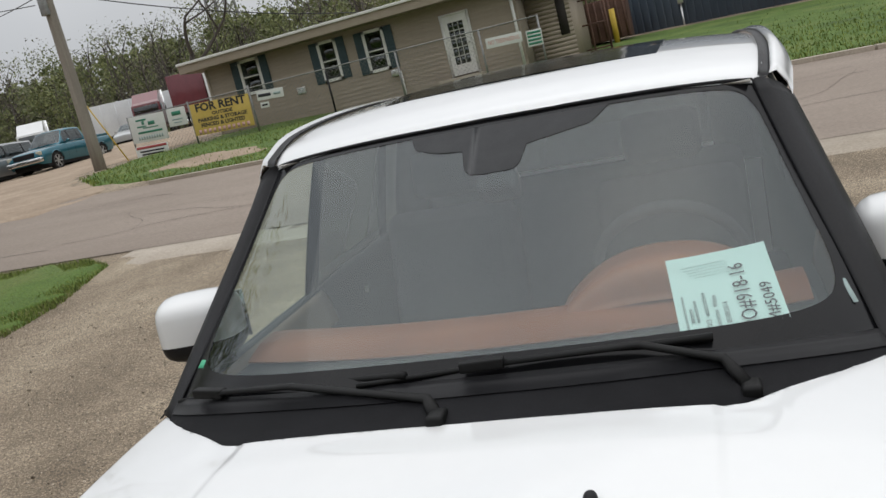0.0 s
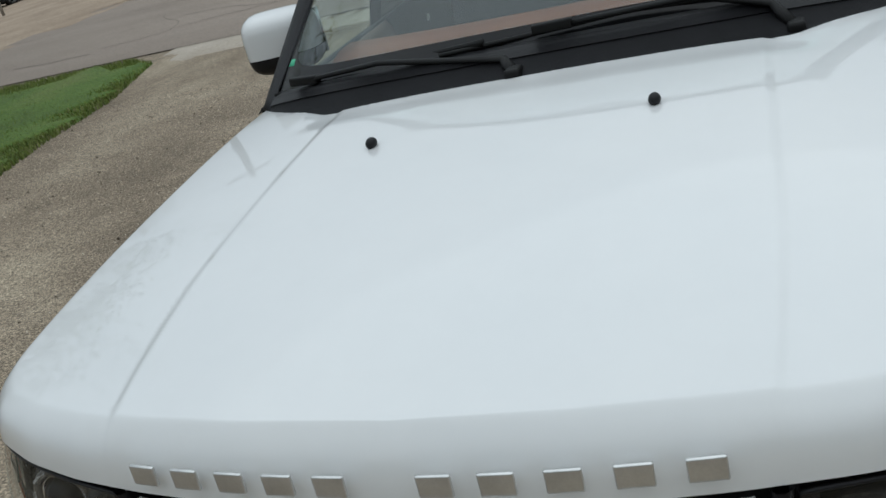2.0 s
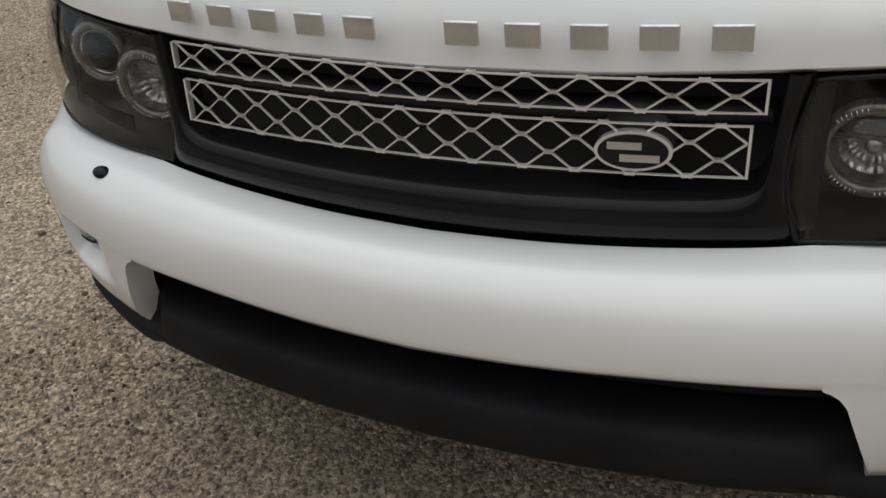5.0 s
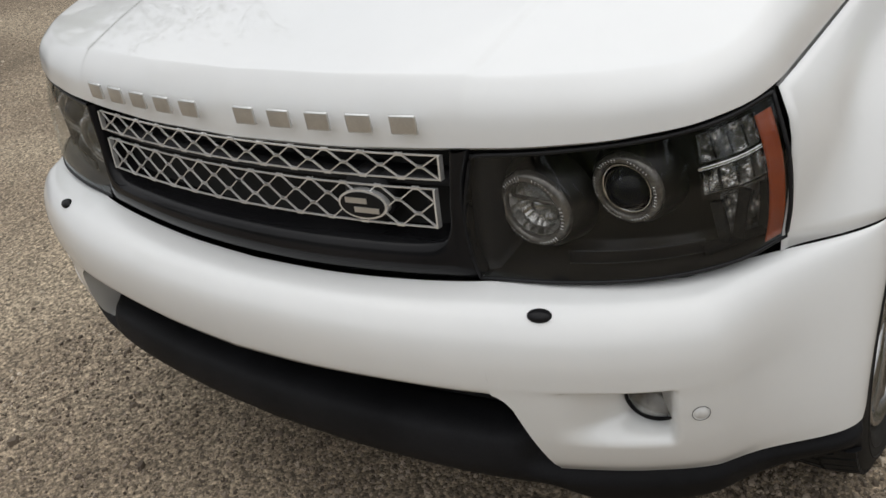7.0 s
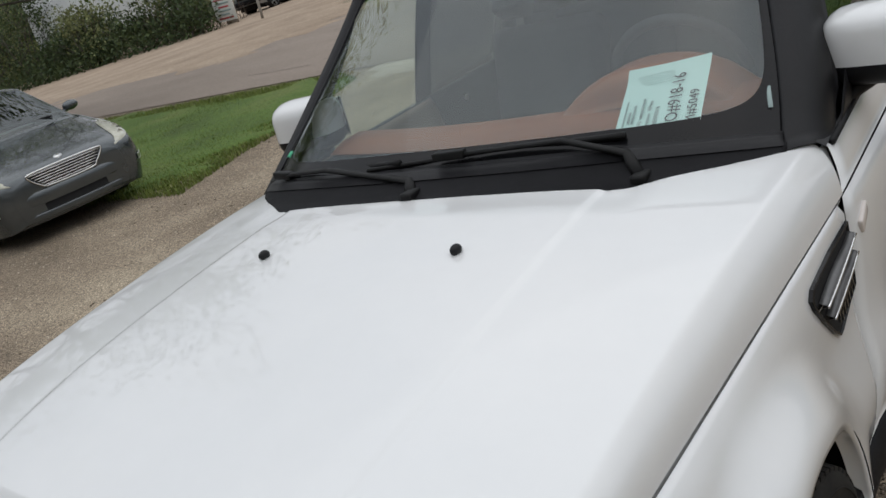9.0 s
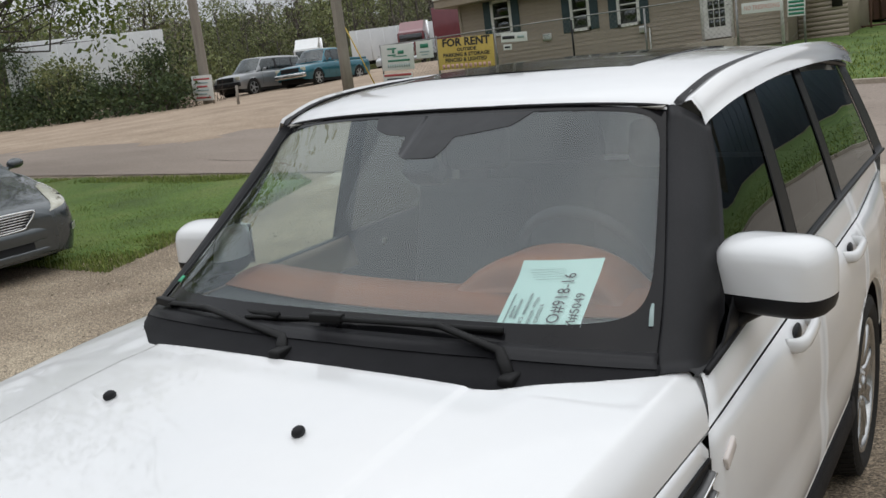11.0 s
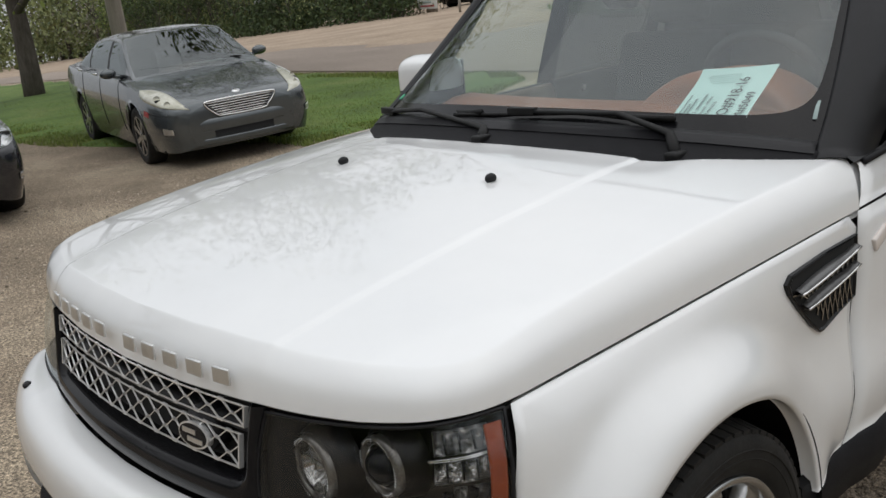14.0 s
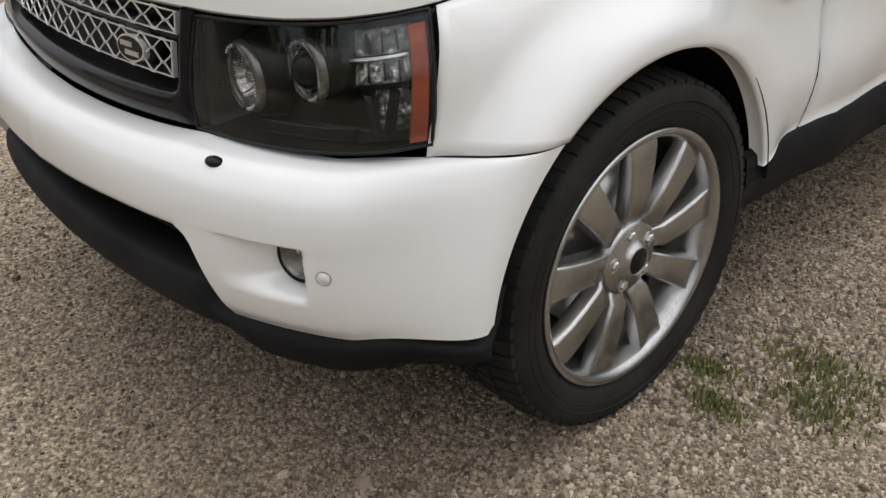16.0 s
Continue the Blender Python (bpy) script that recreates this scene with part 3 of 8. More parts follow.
mid = np.array([[(x, face_y(x, 0.86) + d, z) for x in np.linspace(-0.412, 0.412, 24)] for z, d in ((0.853, 0.05), (0.853, 0.012), (0.864, 0.012), (0.864, 0.05))])
part("grille_divider", sheet(mid, 0.002), BLACK_TRIM, suv)


def lattice(z0, z1, half, cells, rows, name):
    """One strip of the grille: a frame and diamond bars that follow the curved face."""
    bm = bmesh.new()

    def at(x, z, d=0.0):
        return (x, face_y(x, z) + d, z)
    w = 2 * half / cells
    h = (z1 - z0) / rows
    xs = np.linspace(-half, half, 33)
    for z in (z0, z1):
        for a, b in zip(xs, xs[1:]):
            bar(bm, at(a, z), at(b, z), 0.0035, 0.0018)
    for x in (-half, half):
        bar(bm, at(x, z0), at(x, z1), 0.0032, 0.010, (0, 1, 0))
    k = int(round(rows * 2))
    for i in range(k):
        za, zb = z0 + i * h / 2, z0 + (i + 1) * h / 2
        for c in range(cells):
            for hflip in (0, 1):
                xa = -half + (c + 0.5 * hflip) * w
                xb = xa + w / 2
                # struts between short level nodes
                lo, hi = (za, zb) if (hflip + i) % 2 == 0 else (zb, za)
                bar(bm, at(xa + w * 0.05, lo), at(xb - w * 0.05, hi), 0.003, 0.0020)
                node = [(-0.095, 0.0026), (-0.035, 0.0019), (0.035, 0.0019), (0.095, 0.0026), (0.085, 0), (0.095, -0.0026), (0.035, -0.0019), (-0.035, -0.0019), (-0.095, -0.0026), (-0.085, 0)]
                if abs(xb - half) > 0.001:
                    o = Vector(at(xb, hi, -0.0022))
                    prism([(u * w, v) for u, v in node], 0.005, Matrix.Translation(o) @ pose(0, 0, 0, 90, 0, math.degrees(math.atan(0.4 * xb))), bm)
    return part(name, bm, SILVER, suv, "bright silver diamond lattice", smooth=False)


lattice(0.868, 0.905, 0.405, 12, 1.0, "upper_grille")
lattice(0.792, 0.853, 0.392, 12, 1.5, "lower_grille")

# oval badge and the raised metal characters on the bonnet, as plain shapes
badge_m = Matrix.Translation((0.265, face_y(0.265, 0.822) - 0.006, 0.822)) @ pose(0, 0, 0, 90 - 8, 0, 6)
bm = bmesh.new()
outline = [(0.0455 * math.cos(a), 0.0245 * math.sin(a)) for a in np.linspace(0, 2 * math.pi, 40, endpoint=False)]
prism(outline, 0.014, badge_m, bm)
badge = part("badge", bm, SILVER, suv, "oval badge with a chrome rim", smooth=False)
part("badge_field", prism([(u * 0.90, v * 0.86) for u, v in outline], 0.004, badge_m @ Matrix.Translation((0, 0, 0.0015))), BLACK_GLOSS, badge, smooth=False)
for u, v, w in ((-0.010, 0.007, 0.040), (0.008, -0.008, 0.046)):
    part("badge_bar", prism([(u - w / 2, v - 0.0045), (u + w / 2, v - 0.0045), (u + w / 2, v + 0.0045), (u - w / 2, v + 0.0045)], 0.002, badge_m @ Matrix.Translation((0, 0, 0.0026))), SATIN, badge, smooth=False)
bm = bmesh.new()
rod(bm, (0.265, face_y(0.265, 0.822) + 0.01, 0.828), (0.265, face_y(0.265, 0.822) + 0.05, 0.828), 0.045, n=24)
part("badge_mount", bm, BLACK_TRIM, suv)
for x in (-0.361, -0.2885, -0.216, -0.1435, -0.071, 0.064, 0.138, 0.2135, 0.289, 0.364):
    m = Matrix.Translation((x, 0.2235 + 0.20 * x * x, 0.957)) @ pose(0, 0, 0, 90 - 3, 0, math.degrees(math.atan(0.42 * x)))
    bm = boxed((-0.0215, -0.0150, 0), (0.0215, 0.0150, 0.006), 0.0025, 2, m)
    part("metal_character", bm, SATIN, suv, "plain raised satin metal character")

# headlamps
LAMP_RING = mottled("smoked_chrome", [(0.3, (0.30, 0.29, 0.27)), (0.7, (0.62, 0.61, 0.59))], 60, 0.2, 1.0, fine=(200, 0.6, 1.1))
# bumpy reflector whose bright and dark glints are painted by the colour ramp
GLINT_FACET = mottled("painted_glint_reflector", [(0.42, (0.03, 0.03, 0.03)), (0.52, (0.22, 0.22, 0.215)), (0.62, (0.80, 0.80, 0.79))], 70, 0.12, 0.9, fine=(140, 0.5, 1.1), bump=1.0, bump_scale=90)
lens_rows = [
    [(0.453, 0.240, 0.716), (0.58, 0.262, 0.721), (0.70, 0.303, 0.727), (0.79, 0.368, 0.732), (0.838, 0.445, 0.736)],
    [(0.438, 0.246, 0.765), (0.575, 0.268, 0.767), (0.70, 0.308, 0.772), (0.796, 0.372, 0.780), (0.843, 0.447, 0.790)],
    [(0.434, 0.256, 0.82), (0.57, 0.280, 0.83), (0.70, 0.322, 0.840), (0.791, 0.384, 0.850), (0.836, 0.458, 0.860)],
    [(0.452, 0.272, 0.905), (0.57, 0.302, 0.910), (0.69, 0.345, 0.920), (0.766, 0.398, 0.930), (0.809, 0.476, 0.938)],
]
lens_net = loft(lens_rows, 20, 32)
house_net = lens_net.copy()
centre = np.array([0.60, 0.55, 0.82])
house_net = lens_net + (centre - lens_net) * 0.055 + np.array([-0.004, 0.085, 0])
tray = np.concatenate([lens_net[:1], house_net, lens_net[-1:]], 0)
tray = np.concatenate([tray[:, :1] * 0 + np.concatenate([lens_net[:1, :1], lens_net[:, :1], lens_net[-1:, :1]], 0), tray, np.concatenate([lens_net[:1, -1:], lens_net[:, -1:], lens_net[-1:, -1:]], 0)], 1)


def lens_point(u, v, back=0.0):
    """A point behind the lamp's lens; u from its inner to its outer end, v from its foot up."""
    i, j = v * (lens_net.shape[0] - 1), u * (lens_net.shape[1] - 1)
    a, b = int(min(i, lens_net.shape[0] - 2)), int(min(j, lens_net.shape[1] - 2))
    fi, fj = i - a, j - b
    p = (lens_net[a, b] * (1 - fi) + lens_net[a + 1, b] * fi) * (1 - fj) + (lens_net[a, b + 1] * (1 - fi) + lens_net[a + 1, b + 1] * fi) * fj
    return p + np.array([-0.25 * back, back, 0])


def patch(u0, u1, v0, v1, back, n=8):
    return np.array([[lens_point(u, v, back) for u in np.linspace(u0, u1, n)] for v in np.linspace(v0, v1, n)])


def sided(s, g):
    return g if s > 0 else flip(g)


for s in (1, -1):
    lamp = part("headlamp", sheet(sided(s, tray), 0.0), LAMP_DARK, suv, "dark-lined headlamp with two projectors and an amber end")
    part("lens", sheet(sided(s, lens_net), 0.0, (s * 0.3, -1, 0.3)), LAMP_GLASS, lamp, "clear polycarbonate lens")
    for (cx, cy, cz), r, turn, bowl in (((0.519, 0.308, 0.806), 0.058, -4, True), ((0.648, 0.352, 0.836), 0.051, -4, False)):
        m = Matrix.Translation((s * cx, cy, cz)) @ pose(0, 0, 0, 0, 0, -90 + s * turn)
        bm = bmesh.new()
        lathe(bm, [(r * 0.76, -0.03), (r * 0.78, 0.0), (r * 0.80, 0.005), (r * 0.90, 0.0065), (r * 1.02, 0.004), (r * 1.07, -0.001), (r * 1.08, -0.008)], 48, m)
        proj = part("projector_ring", bm, RING_SMOKE, lamp, "smoky clear ring round a projector lens")
        bm = bmesh.new()
        for k, a in enumerate(np.linspace(0, 2 * math.pi, 60, endpoint=False)):
            if k % 10 in (4, 5, 6):
                continue
            c, e = (m @ Vector((0.0085, r * q * math.cos(a), r * q * math.sin(a))) for q in (0.86, 0.99))
            bar(bm, c, e, 0.0012, 0.0016, (0, -1, 0.01))
        part("ring_ticks", bm, CHROME, proj)
        bm = bmesh.new()
        if bowl:
            lathe(bm, [(r * 0.76, 0.0), (r * 0.62, 0.008), (r * 0.4, 0.014), (0.0005, 0.016)], 32, m)
            part("bulb_cover", bm, LAMP_GLASS, proj)
            bm = bmesh.new()
            ribs = 48
            vs_ = [[bm.verts.new(m @ Vector((x_ - (0.0016 if k % 2 else 0), r * q * math.cos(2 * math.pi * k / ribs), r * q * math.sin(2 * math.pi * k / ribs)))) for k in range(ribs)] for q, x_ in ((0.77, -0.002), (0.66, -0.016), (0.5, -0.026), (0.30, -0.032))]
            for a_, b_ in zip(vs_, vs_[1:]):
                for k in range(ribs):
                    bm.faces.new((a_[k], a_[(k + 1) % ribs], b_[(k + 1) % ribs], b_[k]))
            part("fluted_bowl", bm, LAMP_RING, proj, "fluted bright reflector bowl", smooth=False)
            bm = bmesh.new()
            lathe(bm, [(r * 0.31, -0.034), (r * 0.24, -0.012), (r * 0.12, -0.006), (0.0005, -0.005)], 20, m)
            part("bulb_shield", bm, ALLOY, proj)
            part("cross_bar", boxed((-0.004, -r * 0.74, -0.003), (0.002, r * 0.74, 0.003), 0.001, 1, m @ Matrix.Translation((-0.010, 0, r * 0.18))), RING_SMOKE, proj)
        else:
            lathe(bm, [(r * 0.70, -0.012), (r * 0.62, 0.004), (r * 0.45, 0.016), (r * 0.22, 0.023), (0.0005, 0.025)], 32, m)
            part("projector_lens", bm, BLACK_GLOSS, proj, "dark domed projector lens")
            bm = bmesh.new()
            lathe(bm, [(r * 0.77, -0.004), (r * 0.73, 0.002), (r * 0.69, -0.004), (r * 0.69, -0.02)], 40, m)
            part("projector_rim", bm, CHROME, proj)
        bm = bmesh.new()
        lathe(bm, [(r * 1.07, -0.006), (r * 1.20, -0.014), (r * 1.38, -0.05)], 40, m)
        part("projector_shroud", bm, LAMP_DARK, proj)
    part("amber_reflector", sheet(sided(s, patch(0.885, 0.965, 0.05, 0.93, 0.006)), 0.004), AMBER, lamp, "amber side reflector")
    for v0, v1 in ((0.60, 0.76), (0.78, 0.93)):
        seg = part("lamp_block", sheet(sided(s, patch(0.635, 0.868, v0, v1, 0.024)), 0.012), GLINT_FACET, lamp, "faceted bright lamp block")
        part("block_cover", sheet(sided(s, patch(0.630, 0.872, v0 - 0.015, v1 + 0.01, 0.012)), 0.0, (s * 0.3, -1, 0.3)), LAMP_GLASS, seg)
        bm = bmesh.new()
        for k in range(3):
            u = 0.69 + 0.062 * k
            rod(bm, Vector(sided(s, np.array([lens_point(u, v0 + 0.02, 0.017)]))[0]), Vector(sided(s, np.array([lens_point(u, v1 - 0.02, 0.017)]))[0]), 0.0025, n=6)
        part("facets", bm, BLACK_GLOSS, seg)
    bm = sheet(sided(s, patch(0.63, 0.875, 0.765, 0.780, 0.010)), 0.004)
    part("bright_strip", bm, CHROME, lamp)
    bm = sheet(sided(s, patch(0.68, 0.86, 0.18, 0.54, 0.040)), 0.004)
    low_block = part("turn_lamp_bowl", bm, GLINT_FACET, lamp, "bright bowl of the indicator")
    bm = bmesh.new()
    for (ua, va), (ub, vb) in (((0.67, 0.52), (0.71, 0.14)), ((0.77, 0.54), (0.755, 0.15)), ((0.865, 0.52), (0.865, 0.13)), ((0.64, 0.10), (0.87, 0.12))):
        a, b = (Vector(sided(s, np.array([lens_point(u, v, 0.03)]))[0]) for u, v in ((ua, va), (ub, vb)))
        bar(bm, a, b, 0.016, 0.008, (0, -1, 0))
    part("bowl_ribs", bm, BLACK_GLOSS, low_block, smooth=False)
    part("lamp_step", sheet(sided(s, patch(0.26, 0.64, 0.06, 0.22, 0.035)), 0.006), BLACK_GLOSS, lamp)
    edge = [tuple(p) for p in lens_net[0]] + [tuple(p) for p in lens_net[1:, -1]] + [tuple(p) for p in lens_net[-1, ::-1]] + [tuple(p) for p in lens_net[::-1, 0][1:]]
    bm = bmesh.new()
    pipe(bm, sided(s, np.array(edge)), 0.0032, 6)
    part("seal", bm, BLACK_TRIM, lamp)
    # black stay between the lamp and the grille
    g = np.array([[(x, y, z) for x, y in ((0.441, face_y(0.44, z) + 0.014), (0.47, face_y(0.44, z) + 0.03), (0.47, face_y(0.44, z) + 0.12))] for z in np.linspace(0.715, 0.912, 8)])
    part("lamp_cheek", sheet(sided(s, g), 0.002), BLACK_TRIM, suv)
    g = np.array([[p + np.array([0, 0.006, 0.004]), p + np.array([0, 0.07, 0.010])] for p in lens_net[-1]])
    part("bonnet_seal", sheet(sided(s, g), 0.003), BLACK_TRIM, suv)

# cowl, windscreen, pillars, roof
ws_rows = [
    [(0, 1.395, 1.172), (0.25, 1.405, 1.170), (0.52, 1.455, 1.158), (0.70, 1.52, 1.140), (0.795, 1.585, 1.122)],
    [(0, 1.555, 1.306), (0.25, 1.568, 1.303), (0.50, 1.615, 1.290), (0.665, 1.68, 1.270), (0.757, 1.74, 1.252)],
    [(0, 1.80, 1.492), (0.25, 1.812, 1.489), (0.47, 1.855, 1.477), (0.62, 1.905, 1.458), (0.700, 1.955, 1.440)],
    [(0, 2.060, 1.662), (0.25, 2.070, 1.660), (0.43, 2.095, 1.654), (0.57, 2.125, 1.644), (0.645, 2.150, 1.634)],
]
ws = loft(ws_rows, 40, 33)
wsm = mirrored(ws)
part("windscreen", sheet(wsm, 0.0, (0, -0.6, 0.8)), GLASS, suv, "clear windscreen reflecting the sky").visible_shadow = False


def ws_point(f, h, off=0.0):
    """On the windscreen: f from -1 (car's right) to 1, h from its foot up; off: metres out from the glass."""
    i, j = h * (ws.shape[0] - 1), abs(f) * (ws.shape[1] - 1)
    a, b = int(min(i, ws.shape[0] - 2)), int(min(j, ws.shape[1] - 2))
    p = (ws[a, b] * (1 - i + a) + ws[a + 1, b] * (i - a)) * (1 - j + b) + (ws[a, b + 1] * (1 - i + a) + ws[a + 1, b + 1] * (i - a)) * (j - b)
    p = p + np.array([0, -0.574, 0.819]) * off
    return np.array([math.copysign(p[0], f) if f else p[0], p[1], p[2]])


# printed black border of the glass, deeper at the foot, rounded inside
def border_ring(inner):
    outer_pts, inner_pts = [], []
    for a in np.linspace(0, 2 * math.pi, 160, endpoint=False):
        c, s_ = math.cos(a), math.sin(a)
        m_ = max(abs(c), abs(s_))
        outer_pts.append((c / m_, s_ / m_))
        e_ = 4.2 if s_ < 0 else 9
        k = (abs(c) ** e_ + abs(s_) ** e_) ** (-1 / e_)
        inner_pts.append((c * k, s_ * k))
    g = np.zeros((160, 4, 3))
    for n_, (o, i_) in enumerate(zip(outer_pts, inner_pts)):
        fi, hi = i_[0] * inner[0], inner[1] + (inner[2] - inner[1]) * (i_[1] + 1) / 2
        fo, ho = o[0], (o[1] + 1) / 2
        for k_, t in enumerate((0, 0.33, 0.66, 1)):
            g[n_, k_] = ws_point(fo + (fi - fo) * t, min(1, max(0, ho + (hi - ho) * t)), 0.0012)
    return g


part("screen_border", sheet(border_ring((0.935, 0.165, 0.975)), 0.0, close_u=True), FRIT, suv, "black printed border of the windscreen")

# mirror and sensor shield at the top of the glass
shield_f = [-0.205, -0.185, -0.13, -0.06, -0.048, -0.03, 0.0, 0.075, 0.09, 0.102, 0.18, 0.26, 0.315]
shield_h = [0.975, 0.92, 0.892, 0.880, 0.80, 0.778, 0.772, 0.775, 0.80, 0.868, 0.890, 0.912, 0.975]
g = np.array([[ws_point(f, 0.978 - (0.978 - lerp(f, shield_f, shield_h)) * t, 0.0012) for f in sorted(shield_f + list(np.linspace(-0.2, 0.31, 40)))] for t in np.linspace(0, 1, 9)])
part("sensor_print", sheet(g, 0.0, (0, -0.6, 0.8)), SHIELD, suv, "dark dotted print round the sensors")
part("camera_pod", boxed((-0.052, -0.040, -0.03), (0.052, 0.040, 0.03), 0.02, 3, Matrix.Translation(Vector(ws_point(0.03, 0.775, -0.045))) @ pose(0, 0, 0, -35, 0, 0)), BLACK_TRIM, suv)
bm = bmesh.new()
bmesh.ops.create_uvsphere(bm, u_segments=12, v_segments=8, radius=0.008, matrix=Matrix.Translation(Vector(ws_point(0.045, 0.785, -0.010))))
part("camera_eye", bm, CHROME, suv)

cowl_g = np.array([[ws_point(f, 0.02, 0.012), ws_point(f, -0.0, 0.002) + np.array([0, -0.010, 0.004]), ws_point(f, 0, 0) + np.array([0, -0.045, -0.012]), ws_point(f, 0, 0) + np.array([0, -0.105, -0.036])] for f in np.linspace(-1, 1, 60)])
part("cowl", sheet(cowl_g, 0.003), BLACK_PLASTIC, suv, "black plastic cowl below the windscreen")
cowl_lip = np.array([[ws_point(f, 0.075, 0.006), ws_point(f, 0.04, 0.014), ws_point(f, 0.0, 0.014)] for f in np.linspace(-0.985, 0.985, 60)])
part("cowl_lip", sheet(cowl_lip, 0.004), BLACK_TRIM, suv)

# pillars: a broad black strip from cowl to roof on each side of the glass
pillar_rows = [
    [(0.790, 1.565, 1.122), (0.815, 1.585, 1.126), (0.842, 1.615, 1.122), (0.864, 1.68, 1.105), (0.856, 1.82, 1.100)],
    [(0.755, 1.735, 1.252), (0.775, 1.745, 1.260), (0.803, 1.770, 1.262), (0.828, 1.820, 1.248), (0.836, 1.93, 1.236)],
    [(0.698, 1.950, 1.440), (0.716, 1.955, 1.452), (0.744, 1.975, 1.456), (0.772, 2.020, 1.440), (0.786, 2.10, 1.424)],
    [(0.642, 2.145, 1.634), (0.655, 2.140, 1.640), (0.675, 2.135, 1.636), (0.708, 2.145, 1.616), (0.738, 2.19, 1.580)],
]
panels("windscreen_pillar", loft(pillar_rows, 20, 12), BLACK_TRIM, "satin black windscreen pillar")

# roof skin
roof_rows = []
for y, zc, half in ((2.055, 1.668, 0.655), (2.10, 1.690, 0.668), (2.25, 1.722, 0.685), (2.6, 1.756, 0.70), (3.2, 1.775, 0.705), (3.9, 1.765, 0.70), (4.4, 1.730, 0.68), (4.55, 1.70, 0.66)):
    dy = 0.085 * max(0, (2.6 - y) / 0.545) ** 1
    roof_rows.append([(x * half, y + dy * x * x, zc - 0.030 * x * x - 0.012 * x ** 4) for x in (0, 0.25, 0.5, 0.75, 0.9, 1.0)])
part("roof_panel", sheet(mirrored(loft(roof_rows, 40, 24)), 0.004), PAINT, suv, "white roof panel")
part("roof_header_seal", pipe(bmesh.new(), wsm[-1] + np.array([0, -0.002, 0.003]), 0.005, 6), BLACK_TRIM, suv)
g = np.array([[(x * (0.43 if y > 2.5 else 0.42), y - 0.06 * (1 - x * x) * (y < 2.6), 1.764 + 0.003 - 0.030 * (0.43 * x / 0.7) ** 2 + (-0.020 if y < 2.6 else 0.009 if y > 3 else 0.0)) for x in np.linspace(-1, 1, 15)] for y in (2.50, 2.75, 3.1, 3.5)])
part("sunroof", sheet(g, 0.006), BLACK_GLOSS, suv, "dark glass sunroof panel")

# black roof channels and the white rails beside them
rail_pts = [(2.150, 1.636, 0.672), (2.2, 1.656, 0.680), (2.45, 1.705, 0.700), (3.0, 1.735, 0.712), (3.8, 1.732, 0.712), (4.45, 1.692, 0.69)]
ditch = spline([(x, y, z) for y, z, x in rail_pts], 40)
g = np.stack([ditch + np.array([-0.014, 0, 0.010]), ditch + np.array([-0.007, 0, 0.002]), ditch + np.array([0.007, 0, 0.001]), ditch + np.array([0.014, 0, 0.008])], 1)
panels("roof_channel", g, BLACK_TRIM, "black roof channel", thick=0.002)
narrow = np.array([[0.88 + 0.12 * ease((p[1] - 2.10) / 0.40)] for p in ditch])
g = np.stack([ditch + np.array([0.014, 0, 0.008]), ditch + narrow * np.array([0.034, 0.004, 0.014]), ditch + narrow * np.array([0.058, 0.012, -0.022]), ditch + narrow * np.array([0.068, 0.02, -0.060])], 1)
panels("cant_rail", g, PAINT, "white rail above the door glass")


# doors below the glass, with the sills
def door_net(y0, y1, z0, z1=None, n=16):
    g = np.zeros((14, n, 3))
    for j, yv in enumerate(np.linspace(y0, y1, n)):
        for i in range(14):
            f = i / 13
            top = (z1 if z1 is not None else waist(yv)) - 0.003
            z = z0 + (top - z0) * f
            y = yv
            if j == 0 and y0 < 1.7:
                y = lerp(z, (0.47, 0.55, 0.66, 0.78, 0.90, 0.98, 1.02), (1.495, 1.502, 1.52, 1.545, 1.562, 1.566, 1.572))
            elif y0 < 1.7:
                base = lerp(z, (0.47, 0.55, 0.66, 0.78, 0.90, 0.98, 1.02), (1.495, 1.502, 1.52, 1.545, 1.562, 1.566, 1.572))
                y = base + (yv - y0) / (y1 - y0) * (y1 - base)
            x = side_x(y, z) - 0.006 * math.exp(-((z - 0.70) / 0.05) ** 2)
            if y > REAR_Y - 0.6:
                r = math.hypot(y - REAR_Y, z - HUB_Z)
                if r < 0.44:
                    a = math.atan2(z - HUB_Z, y - REAR_Y)
                    y, z = REAR_Y + 0.44 * math.cos(a), max(z, HUB_Z + 0.44 * math.sin(a))
            g[i, j] = (x, y, z)
    return g


def shoulder_net(y0, y1, n=14):
    """The white band between the waist crease and the door glass."""
    g = np.zeros((6, n, 3))
    for j, y in enumerate(np.linspace(y0, y1, n)):
        zb = lerp(y, (1.6, 2.0, 3.0, 4.3), (1.106, 1.128, 1.165, 1.20))
        for i, f in enumerate((0, 0.25, 0.5, 0.75, 0.93, 1)):
            z = waist(y) + 0.003 + (zb - waist(y)) * f
            g[i, j] = (side_x(y, waist(y)) - 0.002 - 0.034 * f ** 1.6 - (0.012 if f == 1 else 0), y + (0.070 * f * (1 - j / (n - 1)) if y0 < 2 else 0), z)
    return g


